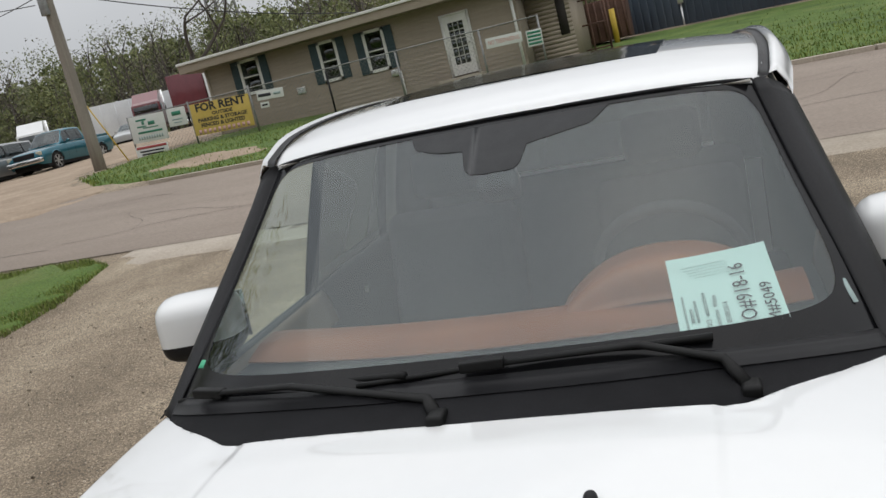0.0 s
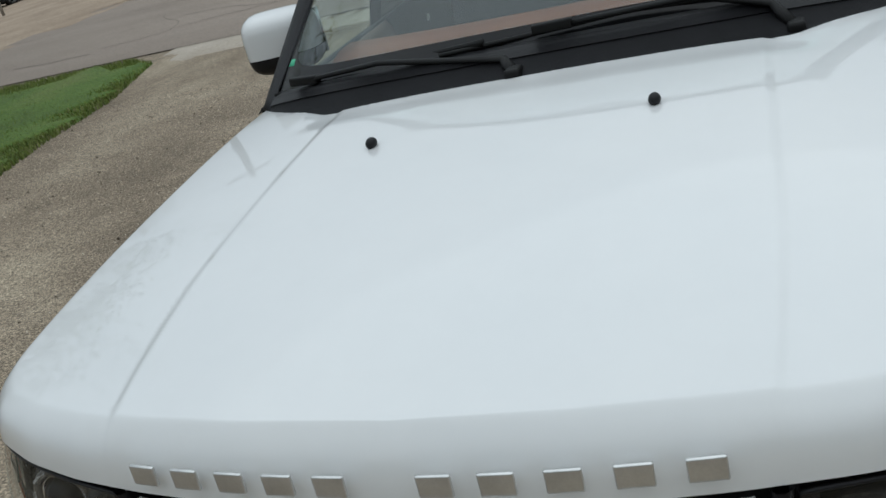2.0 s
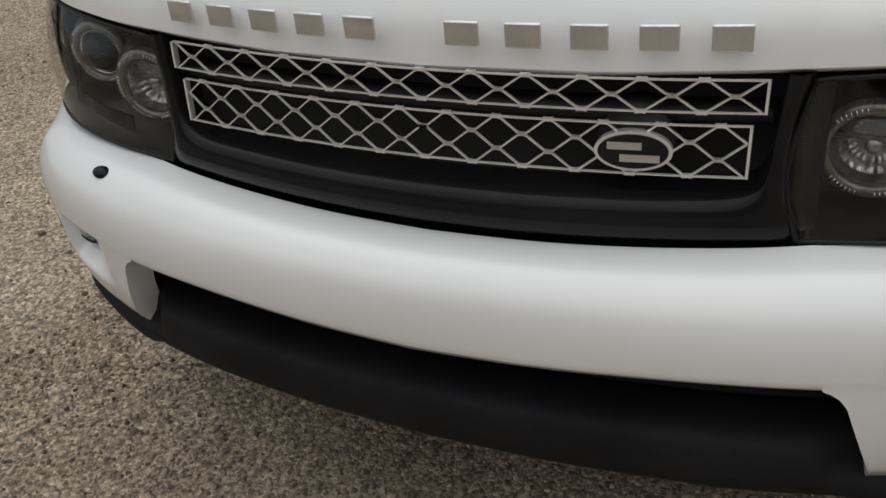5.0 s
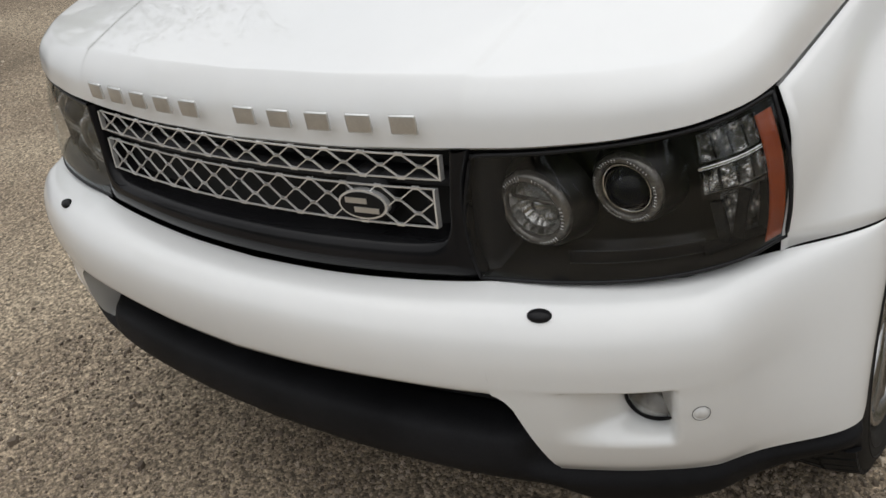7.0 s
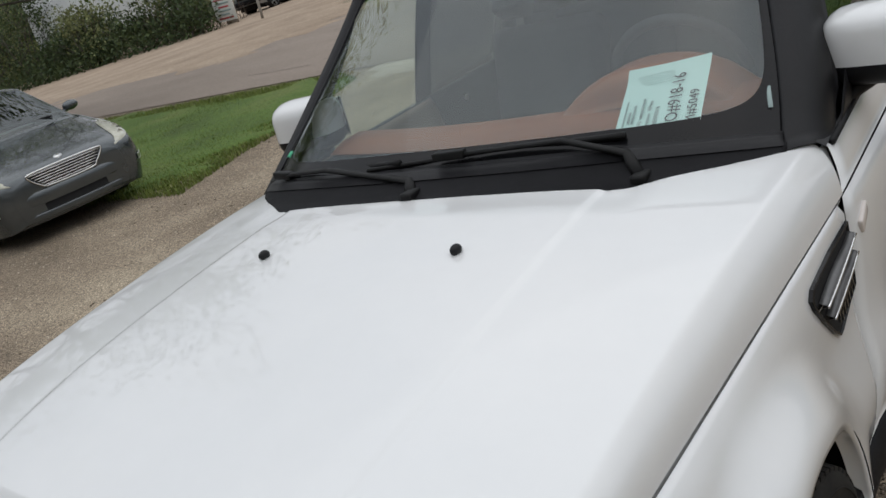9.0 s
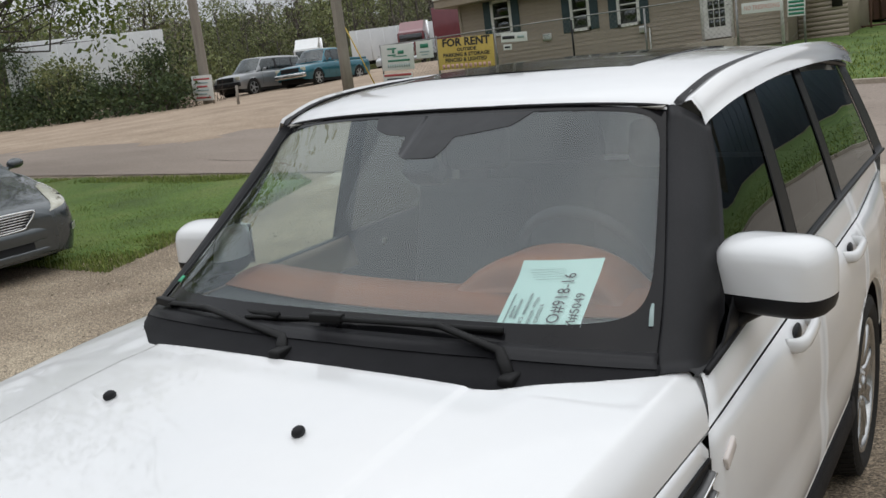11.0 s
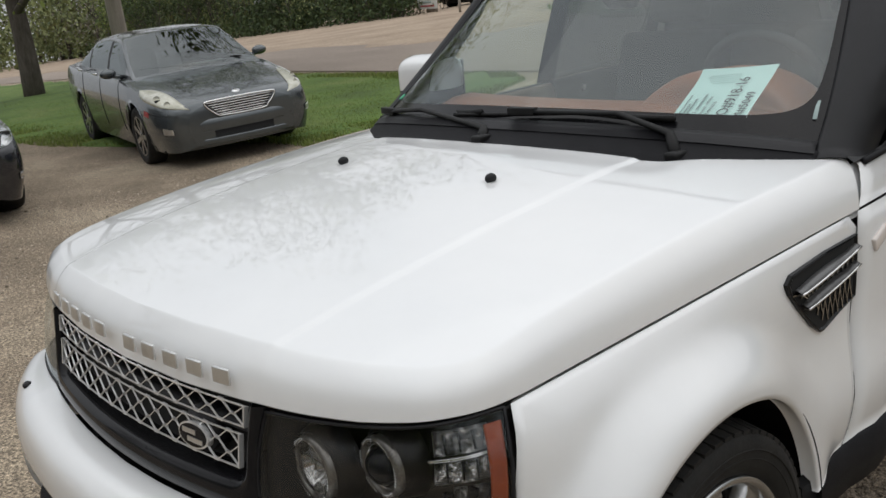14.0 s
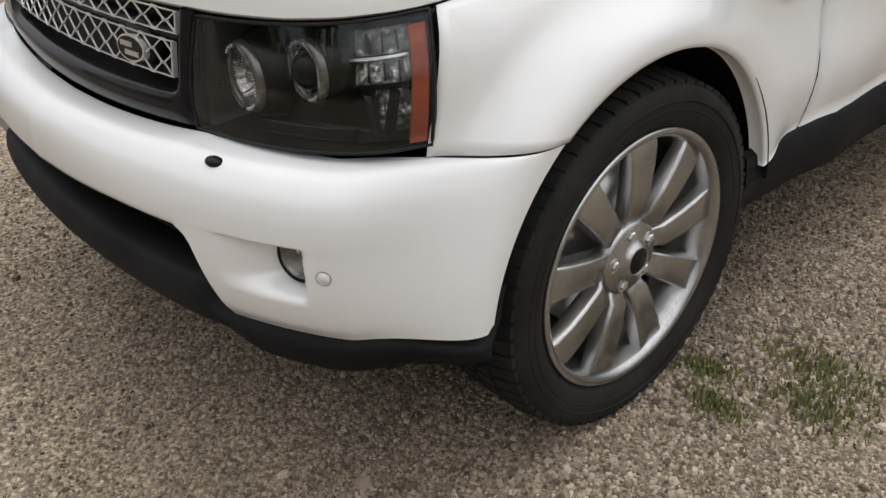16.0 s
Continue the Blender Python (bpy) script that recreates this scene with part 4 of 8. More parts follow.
for label, y0, y1 in (("front", 1.574, 2.60), ("rear", 2.606, 3.52)):
    for k, g in enumerate((door_net(y0, y1, 0.47), flip(door_net(y0, y1, 0.47)))):
        door = part("%s_door" % label, sheet(g, 0.004), PAINT, suv, "white %s door" % label)
        sh = shoulder_net(y0 + (0.005 if label == "front" else 0), y1)
        part("door_shoulder", sheet(sh if k == 0 else flip(sh), 0.004), PAINT, door)
        s = 1 if k == 0 else -1
        hy = y1 - 0.36
        hz = waist(hy) - 0.045
        hx = side_x(hy, hz)
        bm = bmesh.new()
        pipe(bm, [(s * (hx - 0.01), hy - 0.02, hz + 0.0), (s * (hx + 0.028), hy + 0.0, hz + 0.002), (s * (hx + 0.036), hy + 0.09, hz + 0.010), (s * (hx + 0.028), hy + 0.18, hz + 0.014), (s * (hx - 0.01), hy + 0.20, hz + 0.014)], 0.014, 10, 20, flat=1.5)
        handle = part("door_handle", bm, PAINT, door, "white pull handle")
        bm = bmesh.new()
        bmesh.ops.create_uvsphere(bm, u_segments=16, v_segments=8, radius=1, matrix=Matrix.Translation((s * (hx - 0.002), hy + 0.085, hz)) @ Matrix.Diagonal((0.010, 0.05, 0.032, 1)))
        part("handle_recess", bm, BLACK_TRIM, handle)
jamb = np.array([[(0.886 - 0.034 * t ** 1.6 - 0.006, y + 0.064 * t, 1.004 + 0.100 * t) for y in (1.545, 1.565, 1.585, 1.61)] for t in np.linspace(0, 1, 8)])
panels("door_jamb", jamb, PAINT, thick=0.002)
quarter = door_net(3.526, 4.70, 0.47, n=26)
panels("rear_quarter", quarter, PAINT)
panels("quarter_shoulder", shoulder_net(3.526, 4.6), PAINT)
sill = np.array([[(side_x(y, 0.47) + d, y, z) for y in np.linspace(1.27, 3.25, 30)] for z, d in ((0.475, -0.004), (0.462, 0.012), (0.40, 0.018), (0.33, 0.0), (0.29, -0.05), (0.28, -0.14))])
panels("sill", sill, BLACK_PLASTIC, "black plastic sill")
def tail(z0_, z1_, half):
    return np.array([[(x, 4.72 - 0.05 * x * x - lerp(z, (0.35, 0.6, 1.0, 1.2, 1.68), (0.05, 0.0, 0.0, 0.03, 0.17)), z) for x in np.linspace(-half, half, 12)] for z in np.linspace(z0_, z1_, 10)])


part("tailgate", sheet(tail(0.35, 1.20, 0.86), 0.006), PAINT, suv)
part("rear_window", sheet(tail(1.20, 1.62, 0.66), 0.0, (0, 1, 0)), REAR_GLASS, suv).visible_shadow = False
part("tailgate_header", sheet(tail(1.62, 1.69, 0.70), 0.006), PAINT, suv)
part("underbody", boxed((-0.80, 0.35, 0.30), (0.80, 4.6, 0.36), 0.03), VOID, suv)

gap = spline([(0.893, 1.576, 0.995), (0.888, 1.580, 1.03), (0.874, 1.592, 1.07), (0.850, 1.606, 1.108)], 8)
panels("bonnet_corner_flange", np.stack([gap + np.array([-0.012, -0.02, 0.0]), gap + np.array([-0.012, 0.0, -0.002]), gap + np.array([-0.010, 0.025, 0.0])], 1), PAINT, thick=0.002)

# door glass and the black posts between the panes
def side_glass(f0, f1, name, material, inset=0.0):
    """A pane between two stations; each station is (foot y, head y)."""
    g = np.zeros((10, 12, 3))
    for i in range(10):
        h = i / 9
        for j in range(12):
            t = j / 11
            y = (f0[0] + (f1[0] - f0[0]) * t) * (1 - h) + (f0[1] + (f1[1] - f0[1]) * t) * h
            zb, zt = lerp(y, (1.6, 2.0, 3.0, 4.3), (1.106, 1.128, 1.165, 1.20)), lerp(y, (2.1, 2.25, 2.6, 3.2, 3.9, 4.5), (1.585, 1.622, 1.664, 1.682, 1.672, 1.625))
            x = 0.862 - 0.115 * h - 0.03 * h * h - inset
            g[i, j] = (x, y, zb + (zt - zb) * h)
    return g


for s in (1, -1):
    for name, a, b, mat in (("front_door_glass", (1.68, 2.17), (2.555, 2.60), None), ("rear_door_glass", (2.66, 2.69), (3.36, 3.28), TINTED), ("quarter_glass", (3.45, 3.37), (4.45, 4.25), TINTED)):
        ob = part(name, sheet(sided(s, side_glass(a, b, name, None)), 0.0, (s, 0, 0.2)), mat or (TINTED if s > 0 else SIDE_GLASS), suv)
        ob.visible_shadow = False
    for a, b in (((2.545, 2.59), (2.67, 2.70)), ((3.35, 3.27), (3.46, 3.38)), ((4.44, 4.24), (4.68, 4.48))):
        part("door_post", sheet(sided(s, side_glass(a, b, "", None, -0.003)), 0.004), BLACK_TRIM, suv)
    top = side_glass((1.66, 2.20), (4.68, 4.48), "", None, -0.004)[-1]
    bm = bmesh.new()
    pipe(bm, sided(s, top), 0.012, 6)
    part("glass_head_seal", bm, BLACK_TRIM, suv)
    foot = side_glass((1.66, 2.2), (4.68, 4.48), "", None, -0.006)[0]
    bm = bmesh.new()
    pipe(bm, sided(s, foot), 0.009, 6)
    part("glass_foot_seal", bm, BLACK_TRIM, suv)
    # the small black triangle that carries the mirror
    g = np.array([[(0.868 - 0.006 * h, y0 + (y1 - y0) * t, 1.108 + 0.012 * t + h * hh) for t in np.linspace(0, 1, 6)] for h, y0, y1, hh in ((0, 1.70, 1.95, 0), (0.5, 1.80, 1.96, 0.06), (1.0, 1.92, 1.97, 0.12))])
    part("mirror_triangle", sheet(sided(s, g), 0.006), BLACK_TRIM, suv)

# door mirrors
for s in (1, -1):
    cx, cy, cz = s * (0.942 if s > 0 else 0.908), 1.965, 1.236
    shell = bmesh.new()
    bmesh.ops.create_cube(shell, size=1, matrix=Matrix.Translation((cx, cy, cz + 0.012)) @ Matrix.Rotation(s * radians(-12), 4, "Z") @ Matrix.Diagonal((0.205, 0.125, 0.150, 1)))
    bmesh.ops.subdivide_edges(shell, edges=shell.edges[:], cuts=7, use_grid_fill=True)
    c = Vector((cx, cy, cz + 0.012))
    inv = Matrix.Rotation(s * radians(12), 4, "Z")
    fwd = Matrix.Rotation(s * radians(-12), 4, "Z")
    for v in shell.verts:
        p = inv @ (v.co - c)
        q = Vector((p.x / 0.1025, p.y / 0.0625, p.z / 0.075))
        k = (abs(q.x) ** 4.5 + abs(q.y) ** 3.5 + abs(q.z) ** 4.5) ** (1 / 4.2)
        big = max(abs(q.x), abs(q.y), abs(q.z))
        q = q * (big / k if k else 1)
        p = Vector((q.x * (0.134 if s > 0 else 0.118), q.y * 0.085, q.z * 0.096))
        if p.y < 0:
            p.z *= 1 - 0.10 * (-p.y / 0.066)
            p.x *= 1 - 0.05 * (-p.y / 0.066)
        v.co = c + fwd @ p
    white = shell
    dark = shell.copy()
    bmesh.ops.bisect_plane(white, geom=white.verts[:] + white.edges[:] + white.faces[:], plane_co=(cx, cy, cz - 0.022), plane_no=(0, 0, -1), clear_outer=True)
    bmesh.ops.bisect_plane(dark, geom=dark.verts[:] + dark.edges[:] + dark.faces[:], plane_co=(cx, cy, cz - 0.024), plane_no=(0, 0, 1), clear_outer=True)
    mir = part("door_mirror", white, PAINT, suv, "white mirror shell over a black base")
    part("mirror_base", dark, BLACK_TRIM, mir)
    bm = bmesh.new()
    pipe(bm, [(s * 0.835, 1.93, 1.132), (s * 0.86, 1.96, 1.145), (s * 0.90, 1.985, 1.165)], 0.036, 12, 12, flat=0.6)
    part("mirror_arm", bm, BLACK_TRIM, mir)
    part("mirror_glass", boxed((-0.10, -0.002, -0.07), (0.10, 0.002, 0.07), 0.001, 1, Matrix.Translation((cx, cy + 0.074, cz + 0.01)) @ pose(0, 0, 0, 0, 0, s * -12)), CHROME, mir)

# wipers
WIPER = mottled("black_wiper_rubber", [(0.3, (0.004, 0.004, 0.004)), (0.7, (0.008, 0.008, 0.008))], 8, 0.55, fine=(150, 0.8, 1.1), Specular_IOR_Level=0.25)
def wiper(pivot, tip, heel, elbow):
    arm = np.array([pivot, tuple(np.array(pivot) * 0.35 + np.array(elbow[0]) * 0.65), elbow[0], tuple(np.array(elbow[0]) * 0.8 + np.array(elbow[1]) * 0.2), elbow[1], elbow[2]])
    w = part("wiper_arm", pipe(bmesh.new(), arm, 0.0135, 8, 0, (1.2, 0.8), 0.6), WIPER, suv, "black windscreen wiper")
    part("wiper_blade", pipe(bmesh.new(), [heel, tuple((np.array(heel) + np.array(tip)) / 2 + np.array([0, -0.003, 0.005])), tip], 0.0095, 6, 16, (0.95, 0.6), 1.0), WIPER, w)
    turn = math.degrees(math.atan2(tip[1] - heel[1], tip[0] - heel[0]))
    part("wiper_clip", boxed((-0.045, -0.012, -0.010), (0.045, 0.012, 0.012), 0.004, 2, Matrix.Translation(Vector(elbow[2])) @ pose(0, 0, 0, 0, 0, turn)), WIPER, w)
    part("wiper_boss", boxed((-0.018, -0.030, -0.03), (0.018, 0.024, 0.016), 0.008, 2, Matrix.Translation(Vector(pivot))), WIPER, w)


def on_glass(x, h, off=0.02):
    half = lerp(h, (0, 0.33, 0.66, 1), (0.795, 0.757, 0.70, 0.645))
    return tuple(ws_point(x / half, h, off))


wiper((-0.045, 1.345, 1.158), on_glass(-0.765, 0.060, 0.014), on_glass(-0.10, 0.100, 0.014), ((-0.075, 1.388, 1.186), on_glass(-0.30, 0.080, 0.028), on_glass(-0.52, 0.082, 0.022)))
wiper((0.532, 1.41, 1.138), on_glass(-0.185, 0.075, 0.014), on_glass(0.36, 0.118, 0.014), ((0.490, 1.448, 1.188), on_glass(0.26, 0.104, 0.030), on_glass(0.03, 0.098, 0.024)))

# washer nozzles on the bonnet
for x in (-0.277, 0.277):
    bm = bmesh.new()
    bmesh.ops.create_uvsphere(bm, u_segments=14, v_segments=8, radius=1, matrix=Matrix.Translation((x, 1.035, 1.140)) @ Matrix.Diagonal((0.0115, 0.0165, 0.012, 1)))
    noz = part("washer_nozzle", bm, BLACK_TRIM, suv)
# the plate behind the glass and a small sticker
part("number_tag", boxed((-0.005, -0.032, 0), (0.005, 0.032, 0.002), 0.001, 1, Matrix.Translation(Vector(ws_point(0.935, 0.245, 0.002))) @ pose(0, 0, 0, 35, 0, 15)), INK_GREY, suv)
STICK = mottled("green_sticker", [(0.3, (0.05, 0.42, 0.22)), (0.7, (0.10, 0.50, 0.28))], 60, 0.5)
part("sticker", boxed((-0.012, -0.012, 0), (0.012, 0.012, 0.001), 0, 1, Matrix.Translation(Vector(ws_point(-0.90, 0.245, 0.002))) @ pose(0, 0, 0, 35, 0, -15)), STICK, suv)
SKETCH = shader("clear_indicator", (0.72, 0.66, 0.62), 0.15)
for s in (1, -1):
    part("side_indicator", boxed((-0.006, -0.036, -0.017), (0.006, 0.036, 0.017), 0.005, 2, Matrix.Translation((s * (side_x(1.65, 0.94) + 0.002), 1.655, 0.935)) @ pose(0, 0, 0, 22, 0, 0)), SKETCH, suv, "clear side indicator")

BLADE = mottled("grey_vent_blade", [(0.3, (0.10, 0.10, 0.10)), (0.7, (0.16, 0.16, 0.16))], 20, 0.4, 0.5)
# side vents behind the front wheels
vent_out = [(1.551, 0.967), (1.552, 0.90), (1.549, 0.822), (1.470, 0.806), (1.392, 0.787), (1.372, 0.788), (1.335, 0.812), (1.275, 0.868), (1.238, 0.910), (1.230, 0.933), (1.252, 0.948), (1.40, 0.962)]
for s in (1, -1):
    def vx(y, z, d):
        return (s * (wing_x(y, z) + d), y, z)
    bm = bmesh.new()
    cy_, cz_ = 1.42, 0.880
    rings = [[bm.verts.new(vx(cy_ + (y - cy_) * k, cz_ + (z - cz_) * k, d)) for y, z in vent_out] for k, d in ((1.0, -0.004), (0.99, 0.0095), (0.95, 0.0105), (0.92, 0.007), (0.90, 0.0055))]
    for a, b in zip(rings, rings[1:]):
        for i in range(len(vent_out)):
            bm.faces.new((a[i], a[(i + 1) % len(vent_out)], b[(i + 1) % len(vent_out)], b[i]))
    vent = part("side_vent", bm, BLACK_GLOSS, suv, "black side vent with silver blades", smooth=False)
    bm = bmesh.new()
    rim_v = [bm.verts.new(vx(cy_ + (y - cy_) * 0.9, cz_ + (z - cz_) * 0.91, 0.006)) for y, z in vent_out]
    mid_v = bm.verts.new(vx(cy_, cz_, 0.007))
    for i in range(len(vent_out)):
        bm.faces.new((rim_v[i], rim_v[(i + 1) % len(vent_out)], mid_v))
    part("vent_well", bm, VOID, vent, smooth=False)
    for za, zb, ya in ((0.905, 0.943, 1.265), (0.868, 0.902, 1.290)):
        g = np.array([[vx(ya + (1.534 - ya) * t, za + (zb - za) * t ** 1.5 + dz * (0.35 + 0.65 * math.sin(math.pi * min(1, t * 1.15 + 0.08))), d) for t in np.linspace(0, 1, 14)] for dz, d in ((-0.002, 0.012), (0.002, 0.024), (0.009, 0.020), (0.016, 0.008))])
        part("vent_blade", sheet(g, 0.003), BLADE, vent, "grey vent blade with a bright edge")
        part("blade_edge", pipe(bmesh.new(), g[1], 0.0030, 6), CHROME, vent)
    bm = bmesh.new()
    for k in range(11):
        y0 = 1.250 + 0.024 * k
        lo_ = max(0.808, 0.915 - 0.80 * (y0 - 1.235)) + 0.10 * max(0.0, y0 - 1.38)
        hi_ = 0.905 + 0.09 * (y0 - 1.25)
        bar(bm, vx(y0, hi_, 0.009), vx(y0 + 0.036, lo_, 0.009), 0.0032, 0.004, (1, 0, 0))
        bar(bm, vx(y0 + 0.036, hi_, 0.009), vx(y0 + 0.008, lo_ + 0.008, 0.009), 0.0032, 0.004, (1, 0, 0))
    part("vent_mesh", bm, LAMP_RING, vent, smooth=False)

# cabin
DOOR_TAN = mottled("beige_door_cap", [(0.3, (0.20, 0.15, 0.11)), (0.7, (0.26, 0.20, 0.15))], 5, 0.6, fine=(120, 0.9, 1.05))
part("dashboard", sheet(np.array([[(x, y + 0.10 * (x / 0.7) ** 2, z) for x in np.linspace(-0.70, 0.70, 20)] for y, z in ((1.46, 1.115), (1.62, 1.155), (1.80, 1.165), (1.92, 1.15), (1.98, 1.08), (2.0, 0.80))]), 0.006), DARK_FABRIC, suv, "dark dashboard")
dash_tan = np.array([[(x, y + 0.10 * (x / 0.7) ** 2, z) for x in np.linspace(-0.69, 0.69, 24)] for y, z in ((1.70, 1.172), (1.78, 1.194), (1.87, 1.198), (1.95, 1.178), (2.0, 1.10))])
part("dashboard_pad", sheet(dash_tan, 0.006), TAN, suv, "tan leather dashboard pad")
bin_rows = [[(x, y, z) for x, z in ((0.13, 1.18), (0.20, 1.238), (0.28, 1.274), (0.38, 1.286), (0.48, 1.274), (0.56, 1.238), (0.63, 1.18))] for y in (1.80, 1.85, 1.98, 2.04)]
bin_rows[0] = [(x, y + 0.02, 1.17 + (z - 1.17) * 0.3) for x, y, z in bin_rows[0]]
part("instrument_hood", sheet(loft(bin_rows, 14, 22), 0.006), TAN, suv, "tan leather instrument hood")
bm = bmesh.new()
ring = [Vector((0.39 + 0.19 * math.cos(a), 2.13 - 0.075 * math.sin(a), 1.20 + 0.175 * math.sin(a))) for a in np.linspace(0, 2 * math.pi, 40)]
pipe(bm, ring, 0.016, 8)
part("steering_wheel", bm, DARK_FABRIC, suv)
part("steering_hub", boxed((-0.10, -0.03, -0.06), (0.10, 0.03, 0.06), 0.025, 3, Matrix.Translation((0.39, 2.12, 1.19)) @ pose(0, 0, 0, -24, 0, 0)), DARK_FABRIC, suv)
for x in (-0.38, 0.38):
    bm = bmesh.new()
    box(bm, (x - 0.24, 2.25, 0.55), (x + 0.24, 2.75, 0.72), 0.06, 3)
    seat = part("seat", bm, DARK_FABRIC, suv, "dark front seat")
    part("backrest", boxed((-0.24, -0.07, 0), (0.24, 0.07, 0.66), 0.06, 3, Matrix.Translation((x, 2.72, 0.70)) @ pose(0, 0, 0, -14, 0, 0)), DARK_FABRIC, seat)
    part("headrest", boxed((-0.13, -0.05, 0), (0.13, 0.05, 0.17), 0.045, 3, Matrix.Translation((x, 2.90, 1.375)) @ pose(0, 0, 0, -10, 0, 0)), DARK_FABRIC, seat)
for k in (1, -1):  # dark lining beside the load space
    g = np.array([[(k * (x - 0.22 * ease((y - 4.45) / 0.2)), y, z) for y in np.linspace(3.40, 4.66, 16)] for x, z in ((0.80, 1.10), (0.765, 1.35), (0.68, 1.69))])
    part("quarter_lining", sheet(g, 0.004), DARK_FABRIC, suv)
part("rear_bench", boxed((-0.66, 3.45, 0.6), (0.66, 3.62, 1.32), 0.07, 3), DARK_FABRIC, suv)
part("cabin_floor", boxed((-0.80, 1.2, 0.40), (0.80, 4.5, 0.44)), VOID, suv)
part("headlining", sheet(np.array([[(x * 0.64, y, z - 0.02 * x * x) for x in np.linspace(-1, 1, 10)] for y, z in ((2.12, 1.655), (2.5, 1.715), (3.4, 1.735), (4.4, 1.69))]), 0.004), PALE_LINING, suv)


def sill_z(y):
    return lerp(y, (1.6, 2.0, 3.0, 4.3), (1.106, 1.128, 1.165, 1.20))


for k in (1, -1):
    g = np.array([[(k * x, y, sill_z(y) + dz if dz > -0.3 else 0.55) for y in np.linspace(1.62, 4.5, 24)] for x, dz in ((0.862, 0.004), (0.845, 0.016), (0.815, 0.012), (0.795, -0.02), (0.78, -0.14), (0.78, -0.5))])
    part("door_trim", sheet(g, 0.006), DARK_FABRIC, suv)
    g = np.array([[(k * x, y, sill_z(y) + dz) for y in np.linspace(1.75, 2.58, 12)] for x, dz in ((0.812, 0.014), (0.792, -0.012), (0.772, -0.10))])
    part("door_cap", sheet(g, 0.004), DOOR_TAN, suv)

part("belt_label", boxed((-0.661, 2.598, 1.127), (-0.655, 2.622, 1.151), 0.002, 1), PALE_LINING, suv, "small pale label inside the door")

# the work order lying behind the glass
paper_l, paper_r = Vector((0.417, 1.556, 1.212)), Vector((0.620, 1.566, 1.229))
paper_up = ((Vector((0.395, 1.757, 1.336)) - paper_l).normalized() + (Vector((0.603, 1.782, 1.304)) - paper_r).normalized()).normalized()
paper_left = (paper_l - paper_r).normalized()
paper_left = (paper_left - paper_up * paper_left.dot(paper_up)).normalized()
paper_n = paper_up.cross(paper_left).normalized()
paper_c = (Vector((0.395, 1.757, 1.336)) + Vector((0.603, 1.782, 1.304))) / 2 - paper_up * 0.1395 - paper_n * 0.014
pm = Matrix((paper_up, paper_left, paper_n)).transposed().to_4x4()
pm.translation = paper_c
order = thing("work_order", LEAN @ pm, "pale green printed work order lying on the dashboard", "paper")
curl = np.array([[(x, y, 0.006 * math.exp(-((x - 0.1395) / 0.03) ** 2) * (1 + y / 0.2) - 0.003 * math.cos(y * 14) - 0.03 * ease((-0.085 - x) / 0.055)) for y in np.linspace(-0.104, 0.104, 16)] for x in np.linspace(-0.1395, 0.1395, 20)])
part("sheet", sheet(curl, 0.0, (0, 0, 1)), PAPER, order)


def typed(text_, x, y, size, squeeze=0.92, ink=INK, bold=0.0):
    lettering("lettering", text_, size, Matrix.Translation((x, y, 0.0016)), ink, order, 0.0001, squeeze, bold, "LEFT")


def smudge(x0, x1, y, h, ink=INK_GREY):
    part("text_bar", boxed((x0, y - h / 2, 0.0014), (x1, y + h / 2, 0.0018)), ink, order)


smudge(-0.117, 0.020, 0.0865, 0.0040)
smudge(-0.062, -0.022, 0.0745, 0.0060)
typed("Client:", -0.117, 0.0645, 0.0150)
smudge(-0.065, 0.0, 0.0640, 0.0055)
typed("Unit:2013", -0.117, 0.0445, 0.0150)
smudge(-0.052, 0.020, 0.0440, 0.0060)
smudge(-0.117, -0.040, 0.0250, 0.0060)
typed("White", -0.030, 0.0250, 0.0150)
typed("Date: 05/09/2016", -0.117, 0.0060, 0.0150)
typed("PO#918-16", -0.108, -0.0345, 0.0450, 0.93)
typed("M#5049", -0.104, -0.0800, 0.0330, 1.08)
for k, (y0, y1) in enumerate(((-0.014, 0.078), (-0.020, 0.074), (-0.018, 0.066), (-0.022, 0.062), (-0.020, 0.052))):
    part("text_bar", boxed((0.1075 - 0.0095 * k, y0, 0.0014), (0.1088 - 0.0095 * k, y1, 0.0018)), INK_PALE, order)


